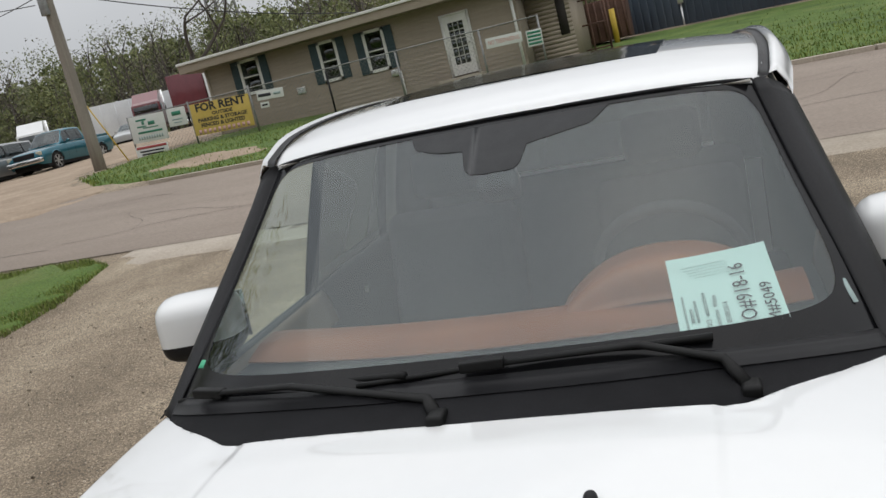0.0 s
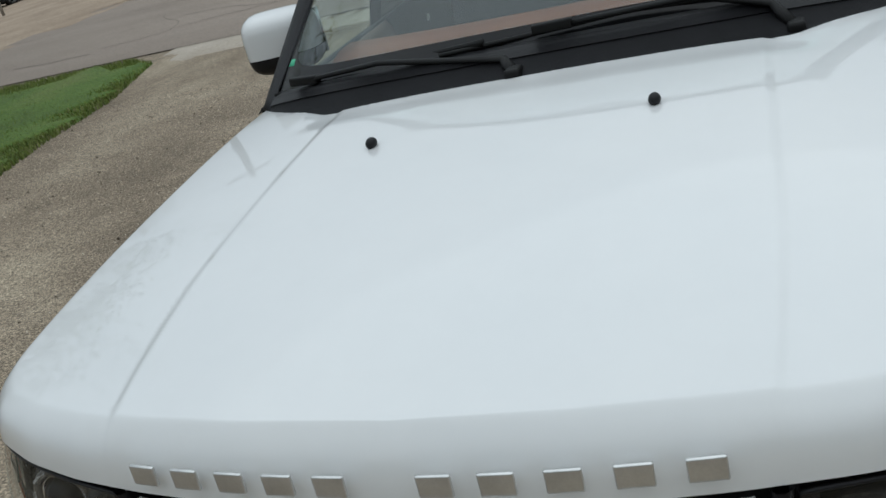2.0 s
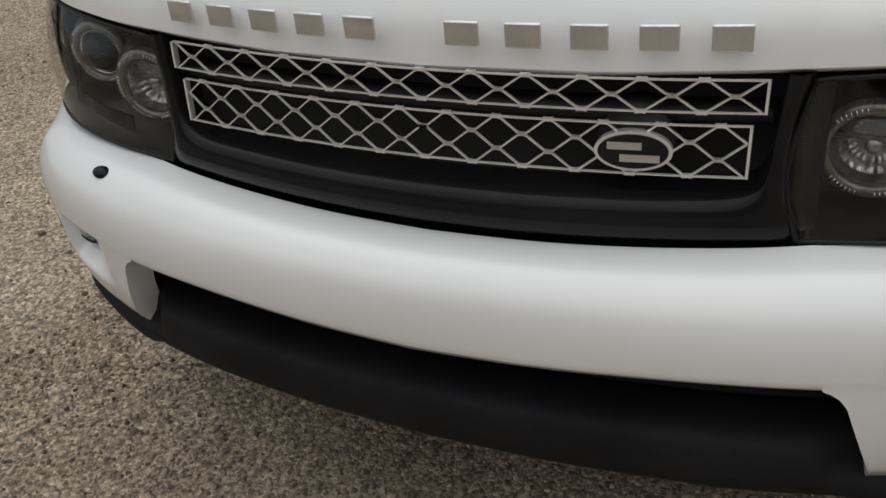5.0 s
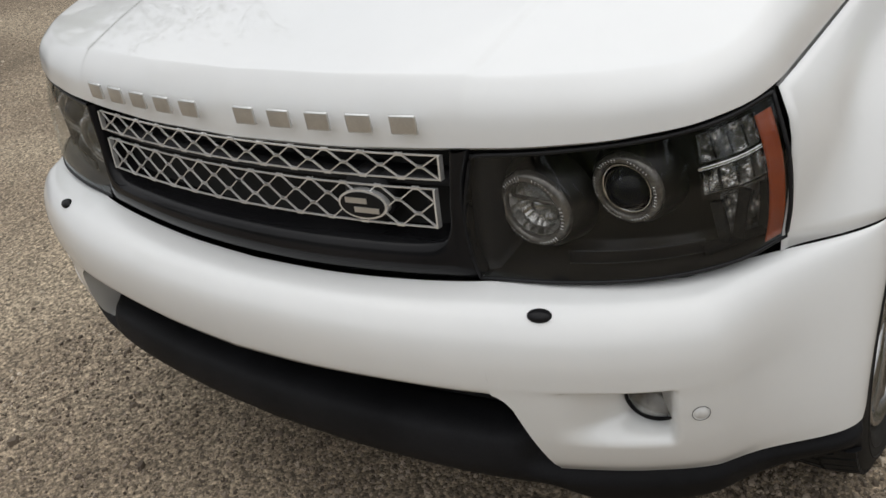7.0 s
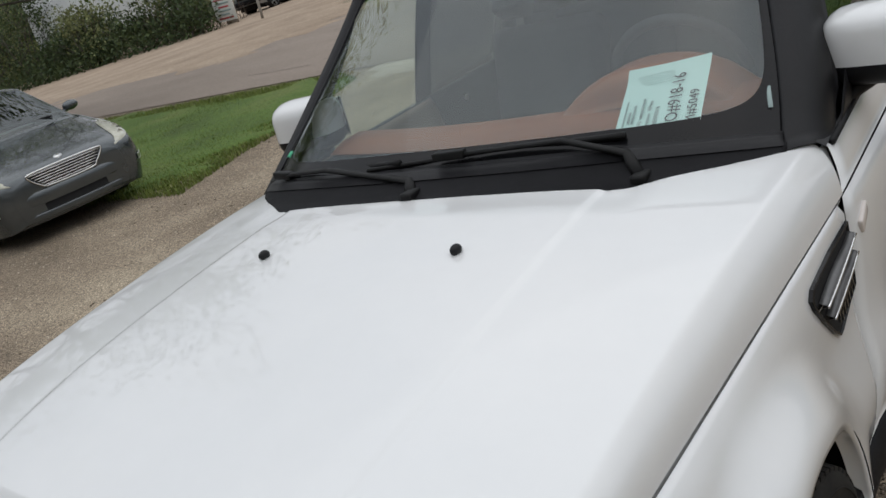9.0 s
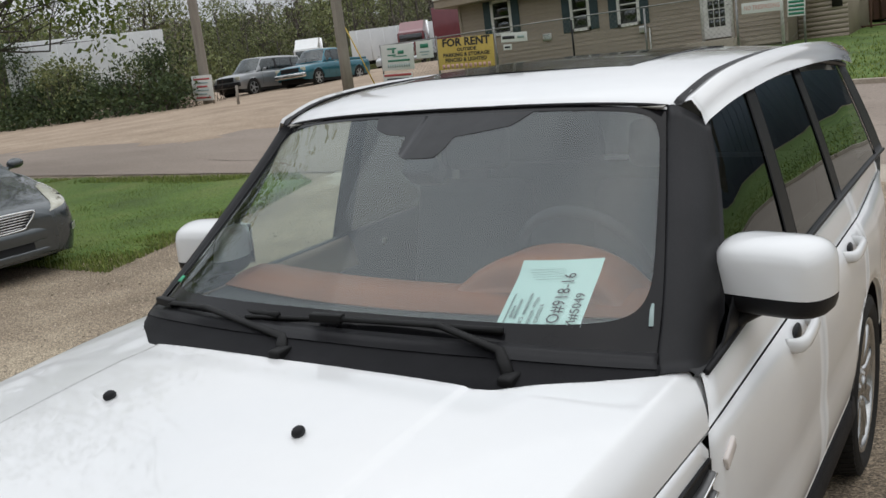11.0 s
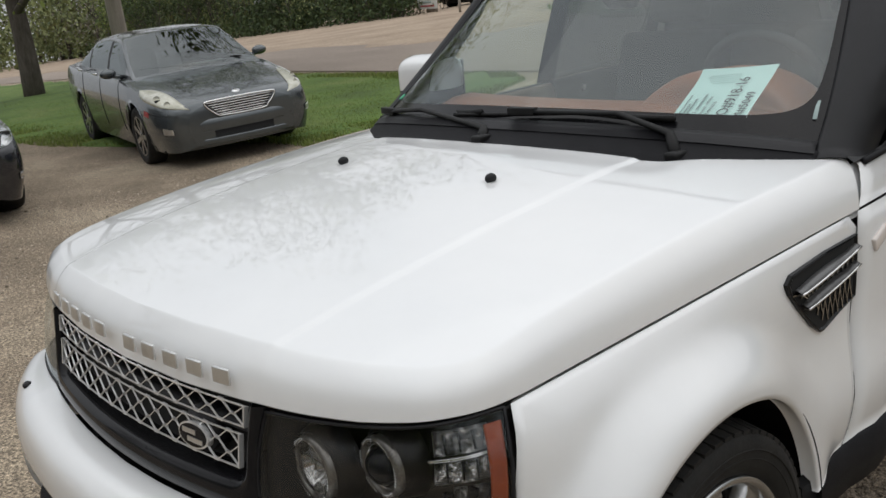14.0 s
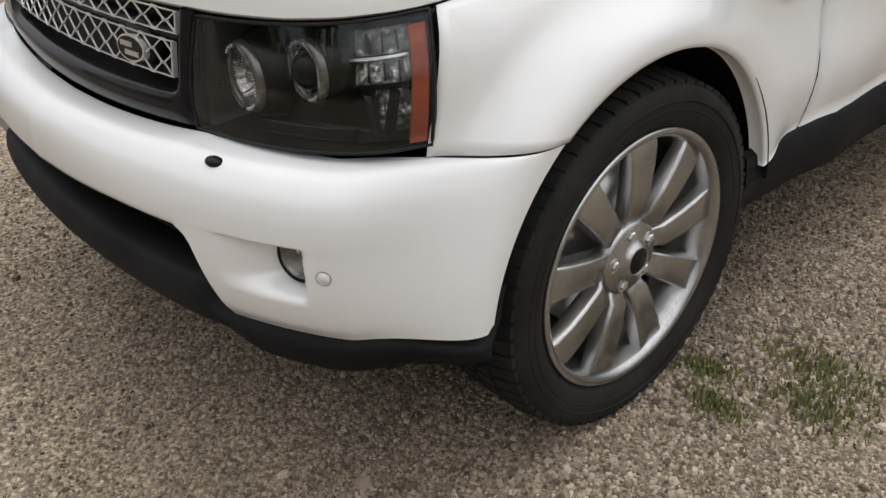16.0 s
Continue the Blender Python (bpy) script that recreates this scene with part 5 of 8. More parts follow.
# wheels
def wheel(x, y, s):
    m = Matrix.Translation((x, y, HUB_Z)) @ (Matrix() if s > 0 else pose(0, 0, 0, 0, 0, 180))
    bm = bmesh.new()
    lathe(bm, [(0.272, -0.205), (0.300, -0.228), (0.335, -0.232), (0.356, -0.222), (0.366, -0.205), (0.370, -0.16), (0.370, -0.06), (0.366, -0.015), (0.356, 0.006), (0.335, 0.016), (0.300, 0.012), (0.285, 0.004), (0.272, -0.008)], 72, m)
    tyre = part("tyre", bm, RUBBER, suv, "black rubber tyre with a blocky tread")
    bm = bmesh.new()
    n = 64
    for k in range(n):
        a0 = 2 * math.pi * k / n
        for lane, (xa, xb, skew) in enumerate(((-0.222, -0.165, 0.35), (-0.158, -0.112, -0.2), (-0.105, -0.060, 0.2), (-0.053, 0.004, -0.35))):
            a1 = a0 + (0.5 * 2 * math.pi / n if lane % 2 else 0)
            w = 2 * math.pi / n * 0.74
            vs = []
            for r, da in ((0.362, 0.0), (0.3755, 0.0)):
                for xx, e in ((xa, -1), (xb, 1)):
                    rr = r - (0.010 if (lane == 0 and e < 0) or (lane == 3 and e > 0) else 0)
                    for q in (0, 1):
                        a = a1 + q * w + e * skew * 0.03
                        vs.append(bm.verts.new(m @ Vector((xx, rr * math.cos(a), rr * math.sin(a)))))
            for f in ((4, 5, 7, 6), (0, 1, 5, 4), (2, 6, 7, 3), (0, 4, 6, 2), (1, 3, 7, 5)):
                bm.faces.new([vs[i] for i in f])
    part("tread", bm, RUBBER, tyre, smooth=False)
    bm = bmesh.new()
    for r, xx in ((0.312, 0.0145), (0.330, 0.0175)):
        lathe(bm, [(r - 0.002, xx - 0.003), (r - 0.0012, xx), (r + 0.0012, xx), (r + 0.002, xx - 0.003)], 72, m)
    part("sidewall_ribs", bm, RUBBER, tyre)
    bm = bmesh.new()
    lathe(bm, [(0.262, -0.20), (0.240, -0.19), (0.232, -0.10), (0.240, -0.045), (0.250, -0.022), (0.254, -0.008), (0.258, 0.000), (0.266, 0.006), (0.273, 0.006), (0.276, 0.001), (0.275, -0.010)], 96, m)
    rim = part("rim", bm, ALLOY, suv, "grey alloy rim with nine broad spokes")
    for k in range(9):
        a = 2 * math.pi * k / 9 + 0.16
        rot = m @ Matrix.Rotation(a, 4, "X")
        rows = []
        for r, half, xx, dep in ((0.058, 0.022, -0.030, 0.03), (0.084, 0.025, -0.020, 0.03), (0.098, 0.027, -0.009, 0.034), (0.15, 0.030, -0.004, 0.036), (0.20, 0.0335, -0.002, 0.034), (0.242, 0.037, -0.004, 0.028), (0.258, 0.039, -0.010, 0.02)):
            rows.append([rot @ Vector((x_, r, z_)) for x_, z_ in ((xx - dep, -half - 0.003), (xx - 0.007, -half), (xx - 0.001, -half + 0.0035), (xx, -half + 0.006), (xx - 0.003, 0), (xx, half - 0.006), (xx - 0.001, half - 0.0035), (xx - 0.007, half), (xx - dep, half + 0.003))])
        part("spoke", sheet(np.array(rows), 0.0), ALLOY, rim, smooth=True)
    bm = bmesh.new()
    lathe(bm, [(0.082, -0.05), (0.080, -0.022), (0.072, -0.016), (0.045, -0.012), (0.034, -0.004), (0.032, 0.002), (0.028, 0.003), (0.0275, 0.0005), (0.0005, 0.001)], 48, m)
    part("hub", bm, ALLOY, rim)
    bm = bmesh.new()
    lathe(bm, [(0.027, 0.0012), (0.022, 0.0032), (0.0005, 0.004)], 32, m)
    part("hub_cap", bm, BLACK_GLOSS, rim)
    for k in range(5):
        a = 2 * math.pi * k / 5 + 0.5
        c = m @ Vector((-0.016, 0.057 * math.cos(a), 0.057 * math.sin(a)))
        bm = bmesh.new()
        q = Matrix.Translation(c) @ (Matrix() if s > 0 else pose(0, 0, 0, 0, 0, 180))
        lathe(bm, [(0.0155, -0.01), (0.0155, 0.0035), (0.0125, 0.003), (0.0120, -0.006)], 20, q)
        lathe(bm, [(0.0105, -0.008), (0.0105, 0.006), (0.008, 0.009), (0.0003, 0.009)], 6, q)
        part("wheel_nut", bm, SATIN, rim, smooth=False)
    bm = bmesh.new()
    lathe(bm, [(0.175, -0.115), (0.175, -0.095), (0.06, -0.092), (0.0005, -0.092)], 48, m)
    part("brake_disc", bm, SATIN, rim)
    bm = bmesh.new()
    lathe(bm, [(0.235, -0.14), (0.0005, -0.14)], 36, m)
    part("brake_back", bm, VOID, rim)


wheel(0.928, HUB_Y, 1)
wheel(-0.928, HUB_Y, -1)
wheel(0.928, REAR_Y, 1)
wheel(-0.928, REAR_Y, -1)
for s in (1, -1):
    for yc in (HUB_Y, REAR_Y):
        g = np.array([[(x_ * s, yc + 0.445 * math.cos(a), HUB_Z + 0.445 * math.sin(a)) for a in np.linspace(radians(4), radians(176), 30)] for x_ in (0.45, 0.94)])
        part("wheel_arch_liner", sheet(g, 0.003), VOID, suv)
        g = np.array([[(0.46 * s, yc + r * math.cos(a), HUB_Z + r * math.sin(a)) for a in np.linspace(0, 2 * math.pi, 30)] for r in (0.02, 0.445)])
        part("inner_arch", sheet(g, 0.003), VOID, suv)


# ---- the ground: a gravel drive that rises to the street ----
def ground_z(x, y):
    """Height of the ground: it falls to the car's left and rises behind the car."""
    cross = -0.0454 * (x if -14 < x < 7 else (-14 - 9 * (1 - math.exp((x + 14) / 9)) if x <= -14 else 7 + 3 * (1 - math.exp(-(x - 7) / 3))))
    up = 0.056 * max(0.0, math.sqrt((max(y - 3.2, 0)) ** 2 + 0.25) - 0.5) if y > 3.2 else 0.0
    if y > 40:
        up = 0.056 * (36.3 + 12 * (1 - math.exp(-(y - 40) / 12)))
    return cross + up


def spaced(near, far, fine, grow):
    out, v, step = [], near, fine
    while v < far:
        out.append(v)
        v += step
        step *= grow
    return out + [far]


def terrain(xs, ys, lift=0.0, rough=0.0):
    return np.array([[(x, y, ground_z(x, y) + lift + (rough * noise.noise((x * 1.3, y * 1.3, 0)) if rough else 0)) for x in xs] for y in ys])


def lay(outline, lift, step=0.5, ragged=0.0, crown=0.0):
    """A flat patch of ground inside an outline of (x, y) corners, draped over the slope, with a ragged rim."""
    o = along(outline + outline[:1], max(24, int(sum(math.dist(a, b) for a, b in zip(outline, outline[1:] + outline[:1])) / step)))[:-1]
    if ragged:
        o = [(x + ragged * noise.noise((x * 1.1, y * 1.1, 3.0)) + 0.5 * ragged * noise.noise((x * 4.1, y * 4.1, 5.0)), y + ragged * noise.noise((x * 1.1, y * 1.1, 9.0)) + 0.5 * ragged * noise.noise((x * 4.3, y * 4.3, 7.0))) for x, y in o]
    bm = bmesh.new()
    bm.faces.new([bm.verts.new((x, y, 0)) for x, y in o])
    bmesh.ops.triangulate(bm, faces=bm.faces[:])
    lo = np.min(o, 0)
    hi = np.max(o, 0)
    cell = max(step, (hi - lo).max() / 60)
    for axis in (0, 1):
        for v in np.arange(lo[axis] + cell, hi[axis], cell):
            co, no = [0, 0, 0], [0, 0, 0]
            co[axis], no[axis] = v, 1
            bmesh.ops.bisect_plane(bm, geom=bm.verts[:] + bm.edges[:] + bm.faces[:], plane_co=co, plane_no=no)
    for v in bm.verts:
        edge = any(e.is_boundary for e in v.link_edges)
        v.co.z = ground_z(v.co.x, v.co.y) + (lift if not edge else -0.02) + (crown * (0.5 + 0.5 * noise.noise((v.co.x * 0.9, v.co.y * 0.9, 2.0))) if not edge else 0)
    return bm


def inside(px, py, outline):
    hit = False
    for (x0, y0), (x1, y1) in zip(outline, outline[1:] + outline[:1]):
        if (y0 > py) != (y1 > py) and px < (x1 - x0) * (py - y0) / (y1 - y0) + x0:
            hit = not hit
    return hit


GRAVEL = mottled("gravel", [(0.30, (0.14, 0.107, 0.072)), (0.5, (0.265, 0.210, 0.148)), (0.70, (0.41, 0.34, 0.245))], 0.55, 0.95, fine=(75, 0.40, 1.55), bump=1.0, bump_scale=90)
ASPHALT = mottled("worn_asphalt", [(0.3, (0.23, 0.185, 0.15)), (0.7, (0.31, 0.255, 0.21))], 0.5, 0.92, fine=(60, 0.75, 1.2), bump=0.3, bump_scale=120, stretch=(0.35, 1, 1))
CONCRETE = mottled("concrete", [(0.3, (0.33, 0.28, 0.22)), (0.7, (0.46, 0.40, 0.33))], 0.8, 0.9, fine=(30, 0.8, 1.15), bump=0.2)
cells(GRAVEL, 120, 0.45, 1.5)
TURF = mottled("turf", [(0.3, (0.05, 0.085, 0.014)), (0.5, (0.085, 0.145, 0.022)), (0.75, (0.14, 0.17, 0.045))], 0.7, 0.95, fine=(30, 0.6, 1.4), bump=0.6, bump_scale=60)
DIRT = mottled("bare_dirt", [(0.3, (0.27, 0.20, 0.14)), (0.7, (0.42, 0.325, 0.235))], 0.6, 0.95, fine=(14, 0.75, 1.2), bump=0.4)
xs = [-v for v in spaced(0.0, 400, 0.5, 1.12)][::-1][:-1] + spaced(0.0, 400, 0.5, 1.12)
ys = [-v for v in spaced(0.0, 300, 0.5, 1.15)][::-1][:-1] + spaced(0.0, 900, 0.5, 1.08)
tagged(part("ground", sheet(terrain(xs, ys)), GRAVEL, None), "brown gravel and dirt yard", "ground", kind="structure")
ROAD_NEAR, ROAD_FAR = 10.1, 17.5
road_x = np.linspace(-120, 90, 140)
road = tagged(part("road", sheet(terrain(road_x, np.linspace(ROAD_NEAR, ROAD_FAR, 10), 0.014)), ASPHALT, None), "worn tan-grey asphalt street", "road", kind="structure")
CRACK = mottled("road_crack", [(0.3, (0.05, 0.04, 0.035)), (0.7, (0.10, 0.085, 0.07))], 6, 0.95)
rnd = random.Random(5)
for k in range(26):
    x, y = rnd.uniform(-16, 9), rnd.uniform(10.5, 17)
    pts = [(x, y)]
    heading = rnd.choice((0, 0.1, 1.5)) + rnd.uniform(-0.3, 0.3)
    for i in range(rnd.randint(5, 12)):
        heading += rnd.uniform(-0.5, 0.5) * 0.6
        x, y = x + 0.35 * math.cos(heading), y + 0.35 * math.sin(heading)
        if not 10.2 < y < 17.3:
            break
        pts.append((x, y))
    if len(pts) > 2:
        w = rnd.uniform(0.005, 0.013)
        part("crack", sheet(np.array([[(px, py - w, ground_z(px, py) + 0.019), (px, py + w, ground_z(px, py) + 0.019)] for px, py in pts])), CRACK, road)
# kerbs: a broken concrete edge along the far side and an apron at the near side
for x0 in np.arange(-11.5, 40, 3.05):
    bm = bmesh.new()
    for i in range(6):
        a, b = x0 + i * 0.5, min(x0 + (i + 1) * 0.5, x0 + 3.03)
        bar(bm, (a, 17.62, ground_z(a, 17.62) + 0.03), (b, 17.62, ground_z(b, 17.62) + 0.03), 0.30, 0.12)
    tagged(part("kerb", bm, CONCRETE, None, smooth=False), "worn concrete kerb beside the street", "kerb", "kerb stones", "structure")
apron = [(-6.6, 9.2), (-3.5, 9.0), (0.5, 9.1), (4.5, 9.0), (5.2, 10.2), (-7.4, 10.2)]
tagged(part("pavement", lay(apron, 0.010, 0.4, 0.10), CONCRETE, None), "broken concrete apron of the drive", "pavement", kind="structure")
lot = [(-13.6, 13.4), (-12.6, 17.4), (-13.8, 19.2), (-17.2, 22), (-18.6, 26), (-16, 33), (-20, 86), (-70, 86), (-44, 44), (-31.5, 28.2), (-20.5, 21.2), (-30, 22.6), (-46, 25), (-80, 27), (-80, 14.0), (-30, 13.2)]
tagged(part("pavement_dirt", lay(lot, 0.022, 1.0, 0.35), DIRT, None), "bare tan dirt entrance of the truck yard", "dirt", kind="structure")
LAWN_NEAR = [(-6.0, 5.2), (-6.25, 6.4), (-6.35, 7.7), (-6.9, 9.4), (-7.6, 9.95), (-16, 9.7), (-40, 9.2), (-70, 9.0), (-70, 5.0), (-26, 4.6), (-12.5, 3.9), (-10.8, 4.0), (-9.0, 4.6), (-7.2, 5.2)]
LAWN_FAR = [(-14.6, 19.6), (-11.2, 18.0), (-5, 17.85), (40, 17.85), (40, 38), (-4, 38), (-4, 28.6), (-15.6, 28.7), (-17.4, 25.6), (-17.0, 22.2)]
lawn_a = tagged(part("lawn", lay(LAWN_NEAR, 0.03, 0.5, 0.22, 0.03), TURF, None), "green lawn strip beside the street", "lawn", kind="structure")
lawn_b = tagged(part("lawn", lay(LAWN_FAR, 0.03, 0.8, 0.25, 0.03), TURF, None), "rough green verge across the street", "lawn", kind="structure")
tagged(part("bare_patch", lay([(-13.6, 20.2), (-11.2, 19.3), (-9.6, 20.0), (-10.6, 21.6), (-12.9, 22.2)], 0.065, 0.4, 0.3), DIRT, None), "bare dirt patch in the verge", "dirt", kind="structure")

GRASS = by_island(shader("grass_blades", (0.1, 0.2, 0.03), 0.85), (0.070, 0.112, 0.016), (0.23, 0.275, 0.06))
DRY = by_island(shader("mixed_weeds", (0.1, 0.2, 0.03), 0.85), (0.09, 0.12, 0.025), (0.26, 0.25, 0.10))


def blades(count, spot, tall, seed, name, label, mat=None, width=0.006):
    """Many single blades of grass in one mesh; spot(rnd) gives a place or None."""
    r = random.Random(seed)
    vs, fs = [], []
    for _ in range(count):
        p = spot(r)
        if not p:
            continue
        x, y = p
        z = ground_z(x, y) + 0.01
        h, a, lean_ = tall * r.uniform(0.45, 1.25), r.uniform(0, 6.28), r.uniform(0.1, 0.7)
        w = width * r.uniform(0.7, 1.5)
        dx, dy = math.cos(a) * w, math.sin(a) * w
        lx, ly = -math.sin(a) * h * lean_, math.cos(a) * h * lean_
        k = len(vs)
        vs += [(x - dx, y - dy, z - 0.01), (x + dx, y + dy, z - 0.01), (x + lx * 0.4 + dx * 0.7, y + ly * 0.4 + dy * 0.7, z + h * 0.6), (x + lx * 0.4 - dx * 0.7, y + ly * 0.4 - dy * 0.7, z + h * 0.6), (x + lx, y + ly, z + h)]
        fs += [(k, k + 1, k + 2, k + 3), (k + 3, k + 2, k + 4)]
    me = bpy.data.meshes.new(name)
    me.from_pydata(vs, [], fs)
    return tagged(part(name, me, mat or GRASS, None, smooth=False), label, "grass", kind="stuff")


def lawn_spot(r):
    x, y = -5.9 - abs(r.gauss(0, 6)), r.uniform(3.9, 10)
    return (x, y) if inside(x, y, LAWN_NEAR) else None


def far_spot(r):
    x, y = r.uniform(-17, 30), 17.9 + abs(r.gauss(0, 5))
    return (x, y) if inside(x, y, LAWN_FAR) and not (-13.4 < x < -9.8 and 19.4 < y < 22 and r.random() < 0.8) else None


blades(110000, lawn_spot, 0.045, 1, "grass", "short green grass of the lawn strip", width=0.0045)
blades(40000, far_spot, 0.10, 2, "grass", "rough green grass of the verge", width=0.014)


def fringe_spot(r):
    k = r.random()
    if k < 0.55:
        x, y = -6.2 + r.gauss(0, 0.35), r.uniform(5.0, 9.6)
    else:
        x, y = r.uniform(-13, -5.6), 4.3 + r.gauss(0, 0.35) + 0.10 * max(0, -5.6)
    return (x, y) if inside(x, y, LAWN_NEAR) else None


blades(5000, fringe_spot, 0.04, 3, "weeds", "ragged weeds at the edge of the drive", DRY, 0.009)


def weed_spot(r):
    cx, cy, s_ = r.choice(((1.14, 1.30, 0.07), (1.28, 1.26, 0.10), (1.07, 1.03, 0.035), (1.20, 1.16, 0.06), (1.45, 1.42, 0.14), (0.98, 1.12, 0.03)))
    return cx + r.gauss(0, s_), cy + r.gauss(0, s_ * 0.6)


blades(1500, weed_spot, 0.009, 4, "weeds", "small green weeds growing through the gravel", DRY, 0.0028)

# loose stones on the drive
# browner stones, with the soft shade round the bumper put into their colour
SHADE_STONE = by_island(shader("shade_toned_stones", (0.12, 0.09, 0.07), 0.85), (0.058, 0.043, 0.031), (0.40, 0.325, 0.25))
STONE = by_island(shader("gravel_stones", (0.3, 0.26, 0.22), 0.9), (0.10, 0.076, 0.054), (0.62, 0.53, 0.42))


def pebbles(count, spot, size, seed, name, mat=None, label="loose crushed stone lying on the drive"):
    """Loose stones in one mesh: each an uneven, flat-topped lump of five sides."""
    r = np.random.RandomState(seed)
    draw = random.Random(seed)
    pts = [p for p in (spot(draw) for _ in range(count)) if p]
    n = len(pts)
    xy = np.array(pts)
    zg = np.array([ground_z(x, y) for x, y in pts])
    s_ = size * np.exp(r.normal(0, 0.42, n))
    ang = np.arange(5) * 2 * math.pi / 5
    vs = np.zeros((n, 10, 3))
    spin = r.uniform(0, 6.28, n)[:, None]
    wide, long_ = r.uniform(0.6, 1.0, n)[:, None], r.uniform(0.8, 1.4, n)[:, None]
    for ring, (rad, hgt) in enumerate(((1.0, -0.25), (0.62, 0.75))):
        k = rad * (1 + r.uniform(-0.25, 0.25, (n, 5)))
        u, v = np.cos(ang)[None] * k * long_, np.sin(ang)[None] * k * wide
        h = (hgt + r.uniform(-0.22, 0.22, (n, 5))) if ring else np.full((n, 5), hgt)
        vs[:, ring * 5:ring * 5 + 5, 0] = xy[:, :1] + (u * np.cos(spin) - v * np.sin(spin)) * s_[:, None]
        vs[:, ring * 5:ring * 5 + 5, 1] = xy[:, 1:] + (u * np.sin(spin) + v * np.cos(spin)) * s_[:, None]
        vs[:, ring * 5:ring * 5 + 5, 2] = zg[:, None] + h * s_[:, None]
    base = [(0, 1, 6, 5), (1, 2, 7, 6), (2, 3, 8, 7), (3, 4, 9, 8), (4, 0, 5, 9), (5, 6, 7, 8, 9)]
    fs = [tuple(10 * k + i for i in f) for k in range(n) for f in base]
    me = bpy.data.meshes.new(name)
    me.from_pydata(vs.reshape(-1, 3).tolist(), [], fs)
    return tagged(part(name, me, mat or STONE, None, smooth=False), label, "gravel", kind="stuff")


def near_stone(r):
    x, y = r.uniform(-1.3, 2.6), r.uniform(-0.9, 2.6)
    if r.random() < 0.35:
        x, y = r.uniform(0.6, 2.3), r.uniform(0.0, 2.2)
    return x, y


def mid_stone(r):
    x, y = r.uniform(-7, -0.9), r.uniform(-1.5, 7.5)
    return (x, y)


def shade_zone(x, y):
    """True before and under the car, where shade is put into the stones' colour, with a ragged rim."""
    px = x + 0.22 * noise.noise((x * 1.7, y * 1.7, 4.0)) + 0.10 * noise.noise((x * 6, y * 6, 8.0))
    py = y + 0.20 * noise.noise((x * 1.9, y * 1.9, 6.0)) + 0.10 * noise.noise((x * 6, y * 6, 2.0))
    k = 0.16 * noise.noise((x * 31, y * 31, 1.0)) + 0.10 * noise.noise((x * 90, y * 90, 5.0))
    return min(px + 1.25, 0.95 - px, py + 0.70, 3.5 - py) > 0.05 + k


def open_stone(r):
    p = near_stone(r)
    return None if shade_zone(*p) else p


def shade_stone(r):
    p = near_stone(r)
    return p if shade_zone(*p) else None


pebbles(100000, open_stone, 0.0038, 7, "gravel")
# the darker stones paint in the shade before and under the car
pebbles(100000, shade_stone, 0.0036, 7, "gravel", SHADE_STONE, "brown crushed stone darkened for the shade before and under the car")
pebbles(14000, mid_stone, 0.0048, 8, "gravel")


# ---- other vehicles ----
def car_paint(name, base, var=0.9, rough=0.28, metal=0.5):
    return mottled(name, [(0.3, tuple(c * var for c in base)), (0.7, base)], 2.0, rough, metal, fine=(25, 0.95, 1.03), Coat_Weight=0.8, Coat_Roughness=0.05)


CAR_GLASS = glass("car_glass", (0.7, 0.75, 0.75), 0.30, gloss=0.10)
LAMP_PALE = mottled("clouded_lamp", [(0.3, (0.36, 0.35, 0.26)), (0.7, (0.56, 0.55, 0.45))], 9, 0.18, fine=(60, 0.85, 1.05), Coat_Weight=1.0)
CLOUDY = mottled("clouded_bowl", [(0.3, (0.40, 0.39, 0.32)), (0.7, (0.55, 0.54, 0.47))], 30, 0.25, 0.3)
RED_LENS = shader("red_marker", (0.35, 0.02, 0.02), 0.3)


def road_wheel(parent, x, y, r, s, rim_mat, spokes=7, width=0.21):
    """A small wheel: tyre, rim, spokes and hub, its outer face at x towards the side s."""
    m = Matrix.Translation((x, y, r)) @ (Matrix() if s > 0 else pose(0, 0, 0, 0, 0, 180))
    bm = bmesh.new()
    lathe(bm, [(r * 0.66, -width), (r * 0.9, -width), (r * 0.985, -width * 0.93), (r, -width * 0.7), (r, -width * 0.3), (r * 0.985, -0.02), (r * 0.93, 0.004), (r * 0.78, 0.004), (r * 0.68, -0.01)], 40, m)
    tyre = part("tyre", bm, RUBBER, parent)
    bm = bmesh.new()
    lathe(bm, [(r * 0.69, -0.015), (r * 0.68, -0.004), (r * 0.64, -0.006), (r * 0.62, -0.04), (r * 0.60, -0.14), (0.001, -0.15)], 36, m)
    rim = part("rim", bm, VOID, tyre)
    bm = bmesh.new()
    lathe(bm, [(r * 0.69, -0.018), (r * 0.685, -0.004), (r * 0.645, -0.004), (r * 0.63, -0.03)], 36, m)
    for k in range(spokes):
        a = 2 * math.pi * k / spokes
        u = Vector((0, math.cos(a), math.sin(a)))
        bar(bm, m @ (u * r * 0.1 + Vector((-0.02, 0, 0))), m @ (u * r * 0.65 + Vector((-0.012, 0, 0))), r * 0.16, 0.02, (1, 0, 0))
    lathe(bm, [(r * 0.2, -0.05), (r * 0.19, -0.012), (r * 0.1, -0.004), (0.001, -0.004)], 24, m)
    part("spokes", bm, rim_mat, tyre, smooth=False)


COLS = ((0.0, 0.0), (0.35, 0.004), (0.66, 0.02), (0.86, 0.07), (0.955, 0.15))


